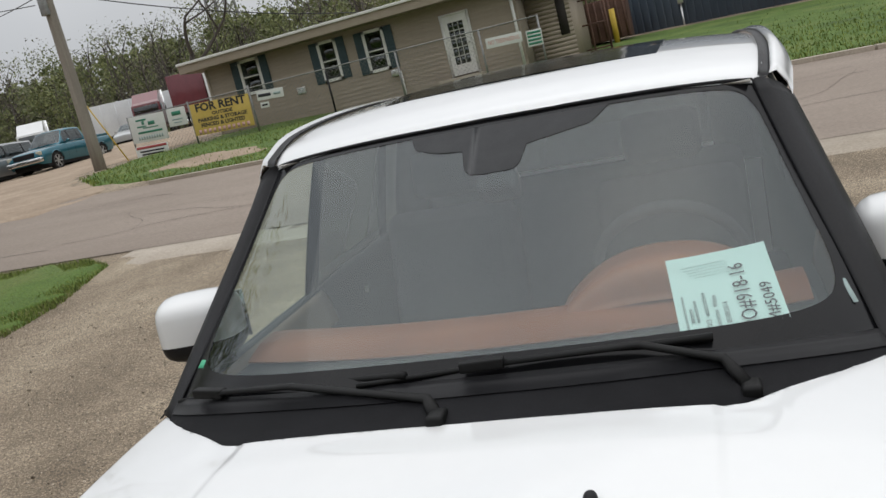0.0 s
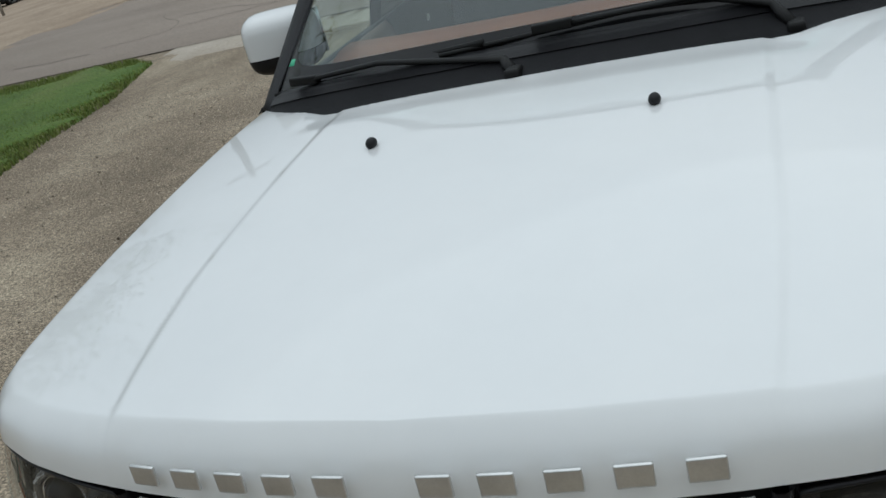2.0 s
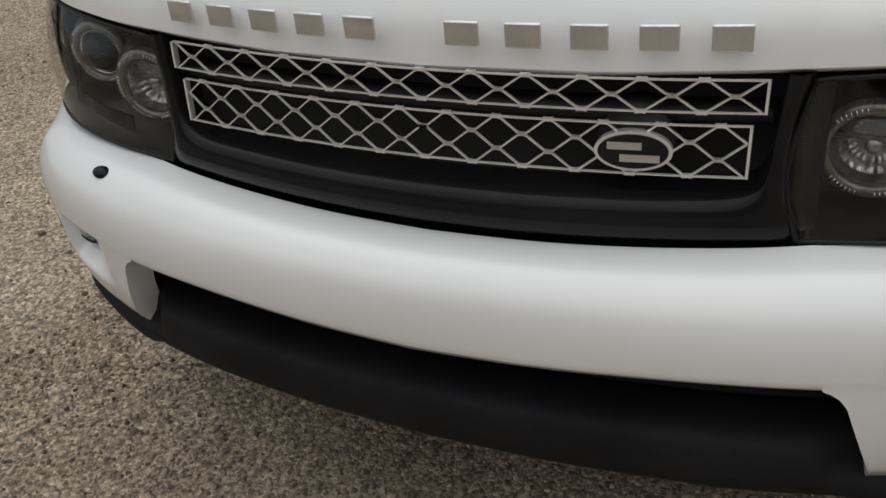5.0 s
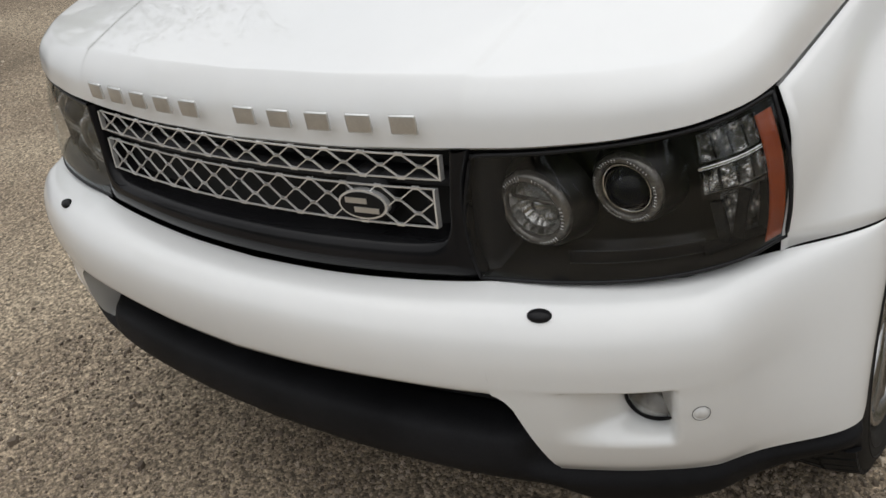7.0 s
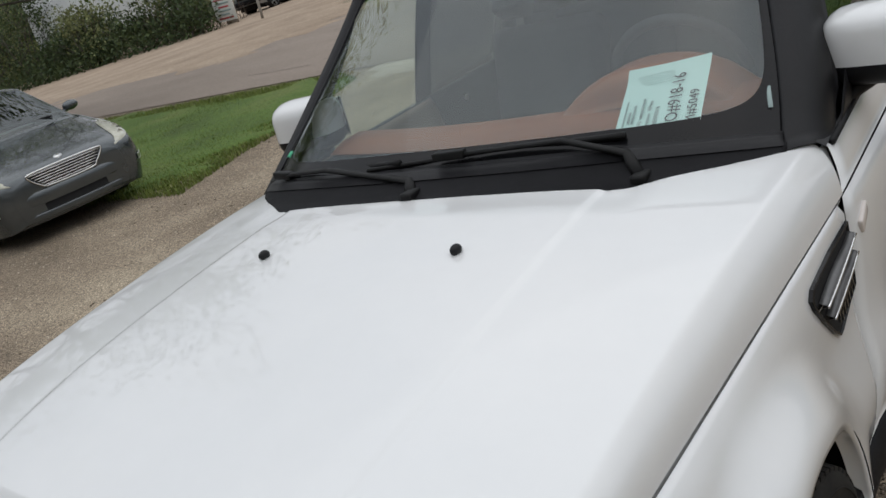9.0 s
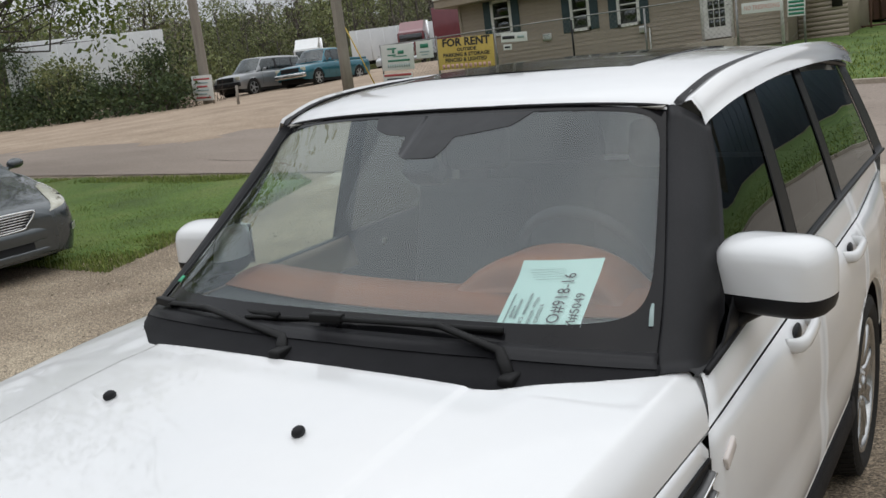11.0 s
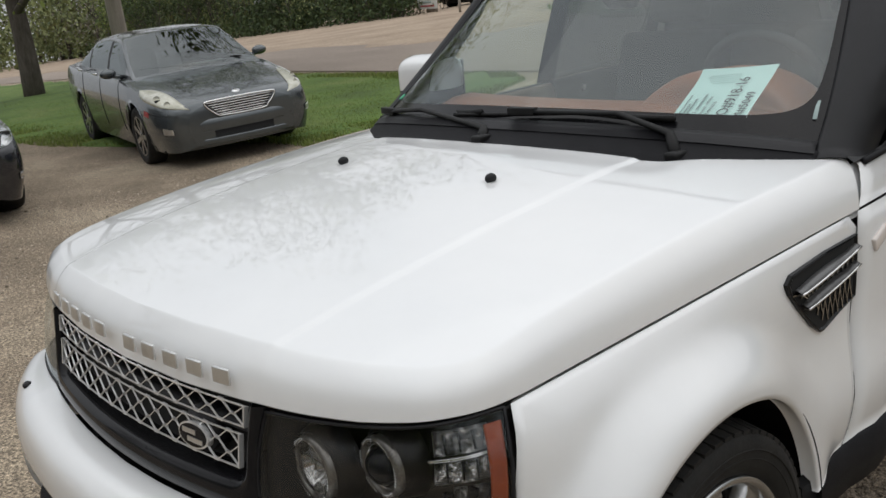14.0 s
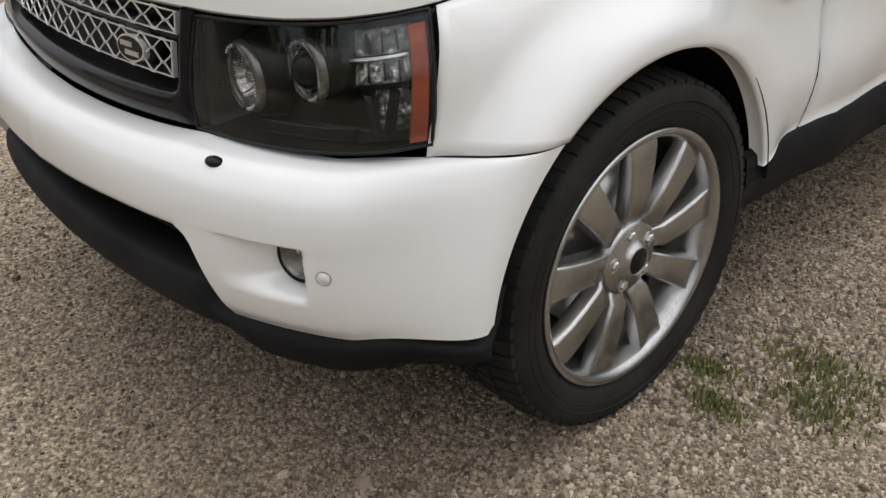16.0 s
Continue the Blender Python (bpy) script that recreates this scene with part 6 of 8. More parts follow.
def body_net(rows, nu=130, nv=40):
    """Body skin of a car, right half of its section at each station: y, half width, top, shoulder, foot."""
    ctrl = []
    for y, w, zt, zs, zb in rows:
        drop = zt - zs
        prof = [(c * w, zt - min(1, k / 0.15) * drop * (1 if c > 0.9 else 0.9)) if False else (c * w, zt - drop * (0, 0.03, 0.15, 0.5, 0.95)[i]) for i, (c, k) in enumerate(COLS)]
        prof += [(w, zs - (zs - zb) * 0.33), (w * 0.985, zs - (zs - zb) * 0.66), (w * 0.93, zb)]
        ctrl.append([(x, y, z) for x, z in prof])
    return loft(ctrl, nu, nv)


def net_at(g, u, v, off=0.0):
    i, j = u * (g.shape[0] - 1), v * (g.shape[1] - 1)
    a, b = int(min(i, g.shape[0] - 2)), int(min(j, g.shape[1] - 2))
    fi, fj = i - a, j - b
    p = (g[a, b] * (1 - fi) + g[a + 1, b] * fi) * (1 - fj) + (g[a, b + 1] * (1 - fi) + g[a + 1, b + 1] * fi) * fj
    n = np.cross(g[a + 1, b] - g[a, b], g[a, b + 1] - g[a, b])
    n = n / max(1e-9, np.linalg.norm(n))
    inner = np.array([0.0, min(max(p[1], 0.9), g[-1, 0, 1] - 0.9), 0.45])
    if n.dot(p - inner) < 0:
        n = -n
    return p + n * off


def y_to_u(g, y):
    return float(np.interp(y, g[:, 3, 1], np.linspace(0, 1, g.shape[0])))


def vehicle(name, label, m, rows, cabin, axles, r, paint, rim_mat, spokes=7, lower=None, bed=None):
    """A whole car facing -y with its nose at y = 0. cabin: windscreen foot and head, rear head and foot as (y, z), half widths at foot and head."""
    car = thing(name, m, label, "car")
    g = body_net(rows)
    # snap the skin to the wheel arches and open them
    for yc in axles:
        for i in range(g.shape[0]):
            for j in range(g.shape[1]):
                x, y, z = g[i, j]
                d = math.hypot(y - yc, z - r)
                if x > 0.55 and d < r * 1.16 + 0.02:
                    k = r * 1.16 / max(d, 1e-6)
                    if d > r * 0.95:
                        g[i, j] = (x, yc + (y - yc) * k, r + (z - r) * k)
    for side in (1, -1):
        q = sided(side, g)
        bm = bmesh.new()
        vs = [[bm.verts.new(p) for p in row] for row in q]
        for i in range(q.shape[0] - 1):
            for j in range(q.shape[1] - 1):
                c = (q[i, j] + q[i + 1, j + 1]) / 2
                if abs(c[0]) > 0.55 and any(math.hypot(c[1] - yc, c[2] - r) < r * 1.10 for yc in axles):
                    continue
                bm.faces.new((vs[i][j], vs[i + 1][j], vs[i + 1][j + 1], vs[i][j + 1]))
        cap = [vs[0][j] for j in range(q.shape[1])]
        base = [bm.verts.new((0, v.co.y, v.co.z)) for v in cap]
        for j in range(len(cap) - 1):
            bm.faces.new((cap[j], cap[j + 1], base[j + 1], base[j]))
        cap = [vs[-1][j] for j in range(q.shape[1])]
        base = [bm.verts.new((0, v.co.y, v.co.z)) for v in cap]
        for j in range(len(cap) - 1):
            bm.faces.new((cap[j], cap[j + 1], base[j + 1], base[j]))
        bmesh.ops.recalc_face_normals(bm, faces=bm.faces[:])
        part("body_side", bm, paint, car)
        for yc in axles:
            w = float(np.interp(yc, [a[0] for a in rows], [a[1] for a in rows]))
            road_wheel(car, side * (w - 0.025), yc, r, side, rim_mat, spokes)
    part("underside", boxed((-rows[4][1] * 0.9, rows[2][0] + 0.1, r * 0.55), (rows[4][1] * 0.9, rows[-3][0], r * 2.3), 0.02), VOID, car)
    (y0, z0), (y1, z1), (y2, z2), (y3, z3), wb, wt = cabin

    top_y, top_z = (y0, y1, (y1 + y2) / 2, y2, y3), (z0 - 0.01, z1, max(z1, z2) + 0.025, z2, z3 - 0.01)
    high = max(z1, z2) - min(z0, z3)
    cut = [y0 + 0.34, y0 + (y3 - y0) * 0.40, y0 + (y3 - y0) * 0.435, y0 + (y3 - y0) * 0.74, y0 + (y3 - y0) * 0.765, y3 - 0.22]
    marks_ = sorted(set([y0, y0 + 0.05, y1 - 0.03, y1 + 0.02, y2 - 0.02, y2 + 0.03, y3 - 0.05, y3] + cut))
    stations = []
    for a, b in zip(marks_, marks_[1:]):
        k = max(1, int((b - a) / 0.09))
        stations += [a + (b - a) * q / k for q in range(k)]
    stations.append(y3)
    side_v = [0.0, 0.09, 0.2, 0.4, 0.6, 0.8, 0.90]
    over_v = [1.0, 0.965, 0.90, 0.7, 0.5, 0.25, 0.0]
    shell = np.zeros((len(stations), len(side_v) + len(over_v), 3))
    for i, y in enumerate(stations):
        zb = z0 - 0.03 + (z3 - z0) * (y - y0) / (y3 - y0)
        zt = max(zb + 0.012, float(np.interp(y, top_y, top_z)))
        if y1 < y < y2:
            zt = float(np.interp(y, (y1, y2), (z1, z2))) + 0.035 * math.sin(math.pi * (y - y1) / (y2 - y1))
        edge = zt - 0.035 * min(1, (zt - zb) / 0.2)
        w_at = lambda z: wb + (wt - wb) * min(1.0, max(0.0, (z - zb) / high)) ** 1.25
        for j, v in enumerate(side_v):
            z = zb + (edge - zb) * v
            shell[i, j] = (w_at(z) + 0.012 * math.sin(math.pi * v), y, z)
        bow_f = max(0.0, 1 - max(0.0, y - y1) / 0.5) if y < y1 + 0.5 else 0.0
        bow_b = max(0.0, 1 - max(0.0, y2 - y) / 0.5) if y > y2 - 0.5 else 0.0
        for j, q in enumerate(over_v):
            x = w_at(edge) * q
            shell[i, len(side_v) + j] = (x, y + (0.13 * bow_b - 0.13 * bow_f) * (1 - q * q) * min(1, (zt - zb) / 0.12), edge + (zt - edge) * (1 - q ** 4) + 0.012 * (1 - q * q))

    def faces_of(test, side):
        bm = bmesh.new()
        grid = {}

        def vert(i, j):
            if (i, j) not in grid:
                p = shell[i, j]
                grid[i, j] = bm.verts.new((p[0] * side, p[1], p[2]))
            return grid[i, j]
        for i in range(shell.shape[0] - 1):
            for j in range(shell.shape[1] - 1):
                if test((stations[i] + stations[i + 1]) / 2, j):
                    bm.faces.new((vert(i, j), vert(i + 1, j), vert(i + 1, j + 1), vert(i, j + 1)))
        bmesh.ops.remove_doubles(bm, verts=bm.verts[:], dist=0.0005)
        return bm

    n_side = len(side_v)
    is_screen = lambda y, j: j >= n_side + 1 and y0 + 0.05 < y < y1 - 0.03
    is_rear = lambda y, j: j >= n_side + 1 and y2 + 0.03 < y < y3 - 0.05
    panes_y = [(cut[0], cut[1]), (cut[2], cut[3]), (cut[4], cut[5])]
    is_side = lambda y, j: 1 <= j <= n_side - 2 and any(a < y < b for a, b in panes_y)
    is_post = lambda y, j: 1 <= j <= n_side - 2 and (cut[1] < y < cut[2] or cut[3] < y < cut[4])
    for s in (1, -1):
        part("roof_shell", faces_of(lambda y, j: not (is_screen(y, j) or is_rear(y, j) or is_side(y, j) or is_post(y, j)), s), paint, car)
        for nm, test in (("windscreen", is_screen), ("rear_window", is_rear)):
            part(nm, faces_of(test, s), CAR_GLASS, car).visible_shadow = False
        for a, b in panes_y:
            part("side_window", faces_of(lambda y, j: 1 <= j <= n_side - 2 and a < y < b, s), CAR_GLASS, car).visible_shadow = False
        for a, b in ((cut[1], cut[2]), (cut[3], cut[4])):
            part("door_post", faces_of(lambda y, j: 1 <= j <= n_side - 2 and a < y < b, s), BLACK_TRIM, car)
        mir = bmesh.new()
        bmesh.ops.create_uvsphere(mir, u_segments=14, v_segments=8, radius=1, matrix=Matrix.Translation((s * (wb + 0.17), y0 + 0.42, z0 + 0.08)) @ Matrix.Diagonal((0.095, 0.055, 0.058, 1)))
        part("door_mirror", mir, paint, car)
        part("mirror_stalk", rod(bmesh.new(), (s * wb, y0 + 0.42, z0 + 0.02), (s * (wb + 0.12), y0 + 0.42, z0 + 0.05), 0.025), paint, car)
        for f in (0.62, 0.92):
            yy = y0 + (y3 - y0) * f - 0.25
            u = y_to_u(g, yy)
            p = net_at(g, u, 0.52)
            part("door_handle", boxed((-0.012, -0.09, -0.014), (0.012, 0.09, 0.014), 0.008, 2, Matrix.Translation((s * (p[0] + 0.012), p[1], p[2]))), CHROME, car)
        for yy in (y0 + 0.30, y0 + (y3 - y0) * 0.42, y0 + (y3 - y0) * 0.76):
            bm = bmesh.new()
            u = y_to_u(g, yy)
            pipe(bm, sided(s, np.array([net_at(g, u, v, 0.001) for v in np.linspace(0.40, 0.90, 12)])), 0.004, 4)
            part("door_gap", bm, VOID, car)
    part("cabin_block", boxed((-wb * 0.9, y0 + 0.5, 0.45), (wb * 0.9, y3 - 0.3, z0 + 0.02), 0.05), DARK_FABRIC, car)
    for x in (-wb * 0.5, wb * 0.5):
        part("front_seat", boxed((x - 0.22, y0 + 1.05, z0 - 0.3), (x + 0.22, y0 + 1.22, z0 + 0.26), 0.06, 2), DARK_FABRIC, car)
    return car, g


def skin_patch(g, s, u0, u1, v0, v1, off, n=8):
    return sided(s, np.array([[net_at(g, u, v, off) for v in np.linspace(v0, v1, n)] for u in np.linspace(u0, u1, n)]))


def skin_almond(g, s, y0, y1, v0, v1, slant, off, n=14):
    """A lamp on the skin: pointed at both ends, between stations y0 and y1, leaning by slant."""
    rows_ = []
    for t in np.linspace(0, 1, n):
        half = (v1 - v0) / 2 * (1 - abs(2 * t - 1) ** 2.6) ** 0.6 + 0.002
        vc = (v0 + v1) / 2 + slant * (t - 0.5)
        rows_.append([net_at(g, y_to_u(g, y0 + (y1 - y0) * t), vc + half * k, off + 0.006 * (1 - k * k)) for k in np.linspace(-1, 1, 8)])
    return sided(s, np.array(rows_))


def at_ground(x, y, turn):
    return Matrix.Translation((x, y, ground_z(x, y))) @ pose(0, 0, 0, 0, 0, turn)


SEDAN = [(0.0, 0.58, 0.655, 0.56, 0.24), (0.05, 0.73, 0.705, 0.60, 0.20), (0.18, 0.83, 0.755, 0.65, 0.19), (0.45, 0.88, 0.82, 0.73, 0.19), (0.95, 0.90, 0.905, 0.82, 0.19), (1.35, 0.905, 0.95, 0.875, 0.19), (2.2, 0.905, 0.97, 0.91, 0.19), (3.2, 0.905, 0.99, 0.94, 0.19), (3.9, 0.90, 1.03, 0.96, 0.2), (4.4, 0.87, 1.06, 0.97, 0.22), (4.75, 0.80, 1.04, 0.9, 0.3), (4.85, 0.66, 0.96, 0.8, 0.4)]


def tilted(x, y, turn, length):
    """A pose on the sloping ground for a car with its nose at x, y."""
    m = pose(0, 0, 0, 0, 0, turn)
    f, s = m @ Vector((0, 1, 0)), m @ Vector((1, 0, 0))
    z0 = ground_z(x, y)
    ax = Vector((x, y, z0))
    bx = Vector((x + f.x * length, y + f.y * length, ground_z(x + f.x * length, y + f.y * length)))
    yy = (bx - ax).normalized()
    xx = Vector((s.x, s.y, ground_z(x + s.x, y + s.y) - z0)).normalized()
    zz = xx.cross(yy).normalized()
    xx = yy.cross(zz)
    m = Matrix((xx, yy, zz)).transposed().to_4x4()
    m.translation = ax
    return m


# grey sedan on the grass edge
GREY = car_paint("grey_metallic", (0.098, 0.110, 0.116), 0.85, 0.24, 0.6)
sedan, sg = vehicle("sedan", "grey metallic four-door sedan with clouded headlamps parked by the lawn", tilted(-6.72, 4.62, 79, 4.8), SEDAN, ((1.18, 0.92), (1.98, 1.37), (3.15, 1.36), (3.98, 1.03), 0.76, 0.57), (0.95, 3.67), 0.325, GREY, ALLOY, 7)
for s in (1, -1):
    u0, u1 = y_to_u(sg, 0.10), y_to_u(sg, 0.74)
    part("headlamp", sheet(skin_almond(sg, s, 0.015, 0.78, 0.34, 0.585, 0.06, 0.006), 0.004), LAMP_PALE, sedan, "clouded pale headlamp")
    for y_, v_, r_ in ((0.16, 0.455, 0.036), (0.34, 0.465, 0.040)):
        p_ = net_at(sg, y_to_u(sg, y_), v_, 0.013)
        bm = bmesh.new()
        lathe(bm, [(r_, -0.01), (r_, 0.002), (r_ * 0.86, 0.004), (r_ * 0.8, -0.002), (r_ * 0.4, -0.006), (0.001, -0.006)], 24, Matrix.Translation((s * p_[0], p_[1], p_[2])) @ pose(0, 0, 0, 0, 0, -90 + s * 34) @ pose(0, 0, 0, 0, -28, 0))
        part("lamp_bowl", bm, CLOUDY, sedan)
    part("fog_lamp", sheet(skin_patch(sg, s, y_to_u(sg, 0.06), y_to_u(sg, 0.15), 0.74, 0.80, 0.012), 0.004), SATIN, sedan)
    part("side_marker", sheet(skin_patch(sg, s, y_to_u(sg, 0.42), y_to_u(sg, 0.54), 0.66, 0.70, 0.004), 0.003), RED_LENS, sedan)
    part("bumper_groove", pipe(bmesh.new(), sided(s, np.array([net_at(sg, y_to_u(sg, y), 0.60 + 0.02 * k, 0.002) for k, y in enumerate((0.03, 0.10, 0.2, 0.35, 0.5))])), 0.005, 4), VOID, sedan)
part("grille", sheet(np.array([[(x * (1 + 0.5 * k), -0.006 + 0.05 * x * x + 0.0 * k, z) for x in np.linspace(-0.26, 0.26, 14)] for k, z in ((0, 0.515), (0.5, 0.59), (1, 0.662))]), 0.01), VOID, sedan, "dark grille with bright bars")
part("grille_rim", pipe(bmesh.new(), [(x, -0.016 + 0.05 * x * x, z) for x, z in ((-0.255, 0.512), (0, 0.505), (0.255, 0.512), (0.30, 0.545), (0.36, 0.60), (0.395, 0.655), (0.37, 0.672), (0.2, 0.680), (0, 0.682), (-0.2, 0.680), (-0.37, 0.672), (-0.395, 0.655), (-0.36, 0.60), (-0.30, 0.545), (-0.255, 0.512))], 0.009, 6, 60), CHROME, sedan)
for k in range(6):
    z, half = 0.528 + 0.0255 * k, 0.262 + 0.024 * k
    part("grille_bar", pipe(bmesh.new(), [(x, -0.014 + 0.05 * x * x, z) for x in np.linspace(-half, half, 12)], 0.0062, 6), CHROME, sedan)
bump_rows = [[(x, y + 0.15 * x * x + 0.22 * max(0, x - 0.5) ** 1.5, z) for x in (0, 0.2, 0.4, 0.58, 0.71)] for y, z in ((0.02, 0.515), (-0.020, 0.495), (-0.036, 0.45), (-0.034, 0.385), (-0.03, 0.368))]
part("bumper", sheet(mirrored(loft(bump_rows, 12, 14)), 0.01), GREY, sedan)
bump_rows = [[(x, y + 0.15 * x * x + 0.22 * max(0, x - 0.5) ** 1.5, z) for x in (0, 0.2, 0.4, 0.58, 0.71)] for y, z in ((-0.03, 0.292), (-0.036, 0.27), (-0.03, 0.225), (-0.01, 0.20))]
part("lower_lip", sheet(mirrored(loft(bump_rows, 8, 14)), 0.01), GREY, sedan)
part("air_intake", sheet(np.array([[(x, -0.012 + 0.15 * x * x, z) for x in np.linspace(-0.70, 0.70, 14)] for z in (0.28, 0.39)]), 0.01), VOID, sedan)
part("badge", prism([(0.045 * math.cos(a), 0.030 * math.sin(a)) for a in np.linspace(0, 6.28, 20, endpoint=False)], 0.01, Matrix.Translation((0, 0.075, 0.728)) @ pose(0, 0, 0, 40, 0, 0)), CHROME, sedan)
part("dash_paper", boxed((0.05, 1.42, 0.965), (0.42, 1.62, 0.97)), PAPER, sedan)
for a, b in (((0.55, 1.24, 0.99), (-0.05, 1.36, 1.03)), ((-0.05, 1.24, 0.985), (-0.62, 1.36, 1.01))):
    part("wiper", pipe(bmesh.new(), [a, b], 0.012, 6), BLACK_TRIM, sedan)

# black sedan next to it
DARK = car_paint("black_paint", (0.012, 0.013, 0.018), 0.7, 0.2, 0.2)
bsed, bg_ = vehicle("sedan", "black four-door sedan with bright headlamps parked on gravel", tilted(-6.25, 1.30, 83, 4.6), [(y * 0.955, w, zt - 0.01, zs, zb) for y, w, zt, zs, zb in SEDAN], ((1.25, 0.93), (2.02, 1.40), (3.05, 1.40), (3.8, 1.03), 0.75, 0.55), (0.80, 3.58), 0.33, DARK, ALLOY, 10)
for s in (1, -1):
    part("headlamp", sheet(skin_almond(bg_, s, 0.06, 0.58, 0.42, 0.55, 0.03, 0.006), 0.004), CHROME, bsed, "bright clear headlamp")
    part("headlamp_lens", sheet(skin_almond(bg_, s, 0.055, 0.59, 0.415, 0.555, 0.03, 0.014), 0.0, (s * 0.5, -1, 0.4)), LAMP_GLASS, bsed)
    part("fog_lamp", sheet(skin_patch(bg_, s, y_to_u(bg_, 0.09), y_to_u(bg_, 0.16), 0.78, 0.83, 0.006), 0.004), CHROME, bsed)
    part("kidney_grille", sheet(np.array([[(s * (0.03 + 0.24 * a_), 0.0 + 0.02 * a_, 0.47 + 0.16 * b_) for a_ in (0, 0.5, 1)] for b_ in (0, 0.5, 1)]), 0.012), VOID, bsed)
    part("grille_rim", pipe(bmesh.new(), [(s * x, y, z) for x, y, z in ((0.03, -0.008, 0.47), (0.25, 0.012, 0.475), (0.27, 0.014, 0.55), (0.25, 0.012, 0.63), (0.03, -0.008, 0.63), (0.03, -0.008, 0.47))], 0.010, 6), CHROME, bsed)
part("lower_grille", sheet(np.array([[(x, -0.01 + 0.10 * x * x, z) for x in np.linspace(-0.55, 0.55, 12)] for z in (0.26, 0.36)]), 0.01), VOID, bsed)

# grey off-roader and teal pickup in the yard across the street
SILVER_GREY = car_paint("two_tone_grey", (0.27, 0.28, 0.285))
PALE_GREY = car_paint("pale_silver", (0.45, 0.46, 0.46))
TEAL = car_paint("teal_metallic", (0.012, 0.13, 0.18))
OFFROAD = [(0.0, 0.66, 0.82, 0.70, 0.42), (0.05, 0.80, 0.92, 0.80, 0.36), (0.2, 0.87, 0.98, 0.88, 0.34), (0.5, 0.89, 1.03, 0.94, 0.34), (1.0, 0.90, 1.07, 0.98, 0.34), (1.3, 0.90, 1.10, 1.0, 0.34), (2.2, 0.90, 1.10, 1.02, 0.34), (3.2, 0.90, 1.10, 1.02, 0.34), (4.0, 0.90, 1.12, 1.03, 0.36), (4.5, 0.88, 1.14, 1.04, 0.4), (4.7, 0.84, 1.12, 1.0, 0.42), (4.76, 0.74, 1.08, 0.95, 0.48)]
ofr, og = vehicle("off_roader", "grey two-tone four-door off-roader parked in the dirt yard", at_ground(-28.7, 29.4, 0), OFFROAD, ((1.25, 1.08), (1.85, 1.72), (4.45, 1.72), (4.62, 1.12), 0.78, 0.62), (0.90, 3.73), 0.37, SILVER_GREY, PALE_GREY, 5)
pick, pg = vehicle("pickup_truck", "teal extended-cab pickup parked in the dirt yard", at_ground(-26.2, 31.0, 3), [(y * 1.12, w * 1.04, zt, zs, zb) for y, w, zt, zs, zb in OFFROAD], ((1.45, 1.08), (2.0, 1.70), (3.25, 1.70), (3.42, 1.12), 0.80, 0.64), (0.95, 4.25), 0.38, TEAL, PALE_GREY, 6)
part("load_bed", boxed((-0.78, 3.5, 1.06), (0.78, 5.2, 1.20), 0.03), TEAL, pick)
# a dark block just proud of the bed paints in its shaded hollow
part("bed_hollow", boxed((-0.70, 3.58, 1.10), (0.70, 5.12, 1.206)), VOID, pick)
for v_, gg_ in ((ofr, og), (pick, pg)):
    for s in (1, -1):
        part("headlamp", boxed((s * 0.72 - 0.13, 0.02, 0.74), (s * 0.72 + 0.13, 0.10, 0.90), 0.02), LAMP_PALE, v_)
    part("grille", boxed((-0.52, -0.02, 0.70), (0.52, 0.06, 0.90), 0.02), BLACK_TRIM, v_)
    part("front_bumper", boxed((-0.86, -0.10, 0.46), (0.86, 0.10, 0.66), 0.04), CHROME if v_ is pick else BLACK_PLASTIC, v_)


def tractor(x, y, turn, paint, label):
    """A long-nosed road tractor."""
    t = thing("truck", at_ground(x, y, turn), label, "truck")
    part("hood", boxed((-0.95, 0.0, 0.9), (0.95, 2.0, 2.05), 0.18, 3), paint, t)
    part("grille", boxed((-0.55, -0.05, 0.95), (0.55, 0.08, 1.95), 0.06), CHROME, t)
    part("bumper", boxed((-1.15, -0.25, 0.45), (1.15, 0.15, 0.85), 0.08), CHROME, t)
    part("cab", boxed((-1.15, 1.9, 0.8), (1.15, 4.6, 2.95), 0.16, 3), paint, t)
    part("roof_fairing", prism([(1.9, 2.9), (4.6, 2.9), (4.6, 3.95), (3.4, 3.85), (2.3, 3.1)], 2.1, Matrix(((0, 0, 1, 1.05), (1, 0, 0, 0), (0, 1, 0, 0), (0, 0, 0, 1)))), paint, t, smooth=False)
    part("windscreen", boxed((-0.98, 1.86, 2.05), (0.98, 1.93, 2.75), 0.05), CAR_GLASS, t)
    for s in (1, -1):
        part("side_window", boxed((s * 1.16 - 0.02, 2.15, 2.05), (s * 1.16 + 0.02, 2.95, 2.70), 0.01), CAR_GLASS, t)
        part("headlamp", boxed((s * 0.78 - 0.16, -0.03, 1.05), (s * 0.78 + 0.16, 0.06, 1.30), 0.03), LAMP_PALE, t)
        part("exhaust_stack", rod(bmesh.new(), (s * 1.1, 4.75, 0.9), (s * 1.1, 4.75, 3.9), 0.09), CHROME, t)
        for yy in (0.9, 5.6, 6.9):
            road_wheel(t, s * 1.2, yy, 0.5, s, ALLOY, 6, 0.28)
    part("chassis", boxed((-0.45, 2.0, 0.7), (0.45, 7.4, 0.95)), BLACK_PLASTIC, t)
    return t


WHITE_TRUCK = car_paint("white_truck_paint", (0.70, 0.71, 0.70), 0.92, 0.35, 0.0)
RED_TRUCK = car_paint("maroon_truck_paint", (0.17, 0.025, 0.03), 0.8, 0.35, 0.0)
TRAILER = mottled("trailer_panels", [(0.3, (0.60, 0.62, 0.63)), (0.7, (0.70, 0.72, 0.72))], 0.6, 0.55, fine=(12, 0.93, 1.03))


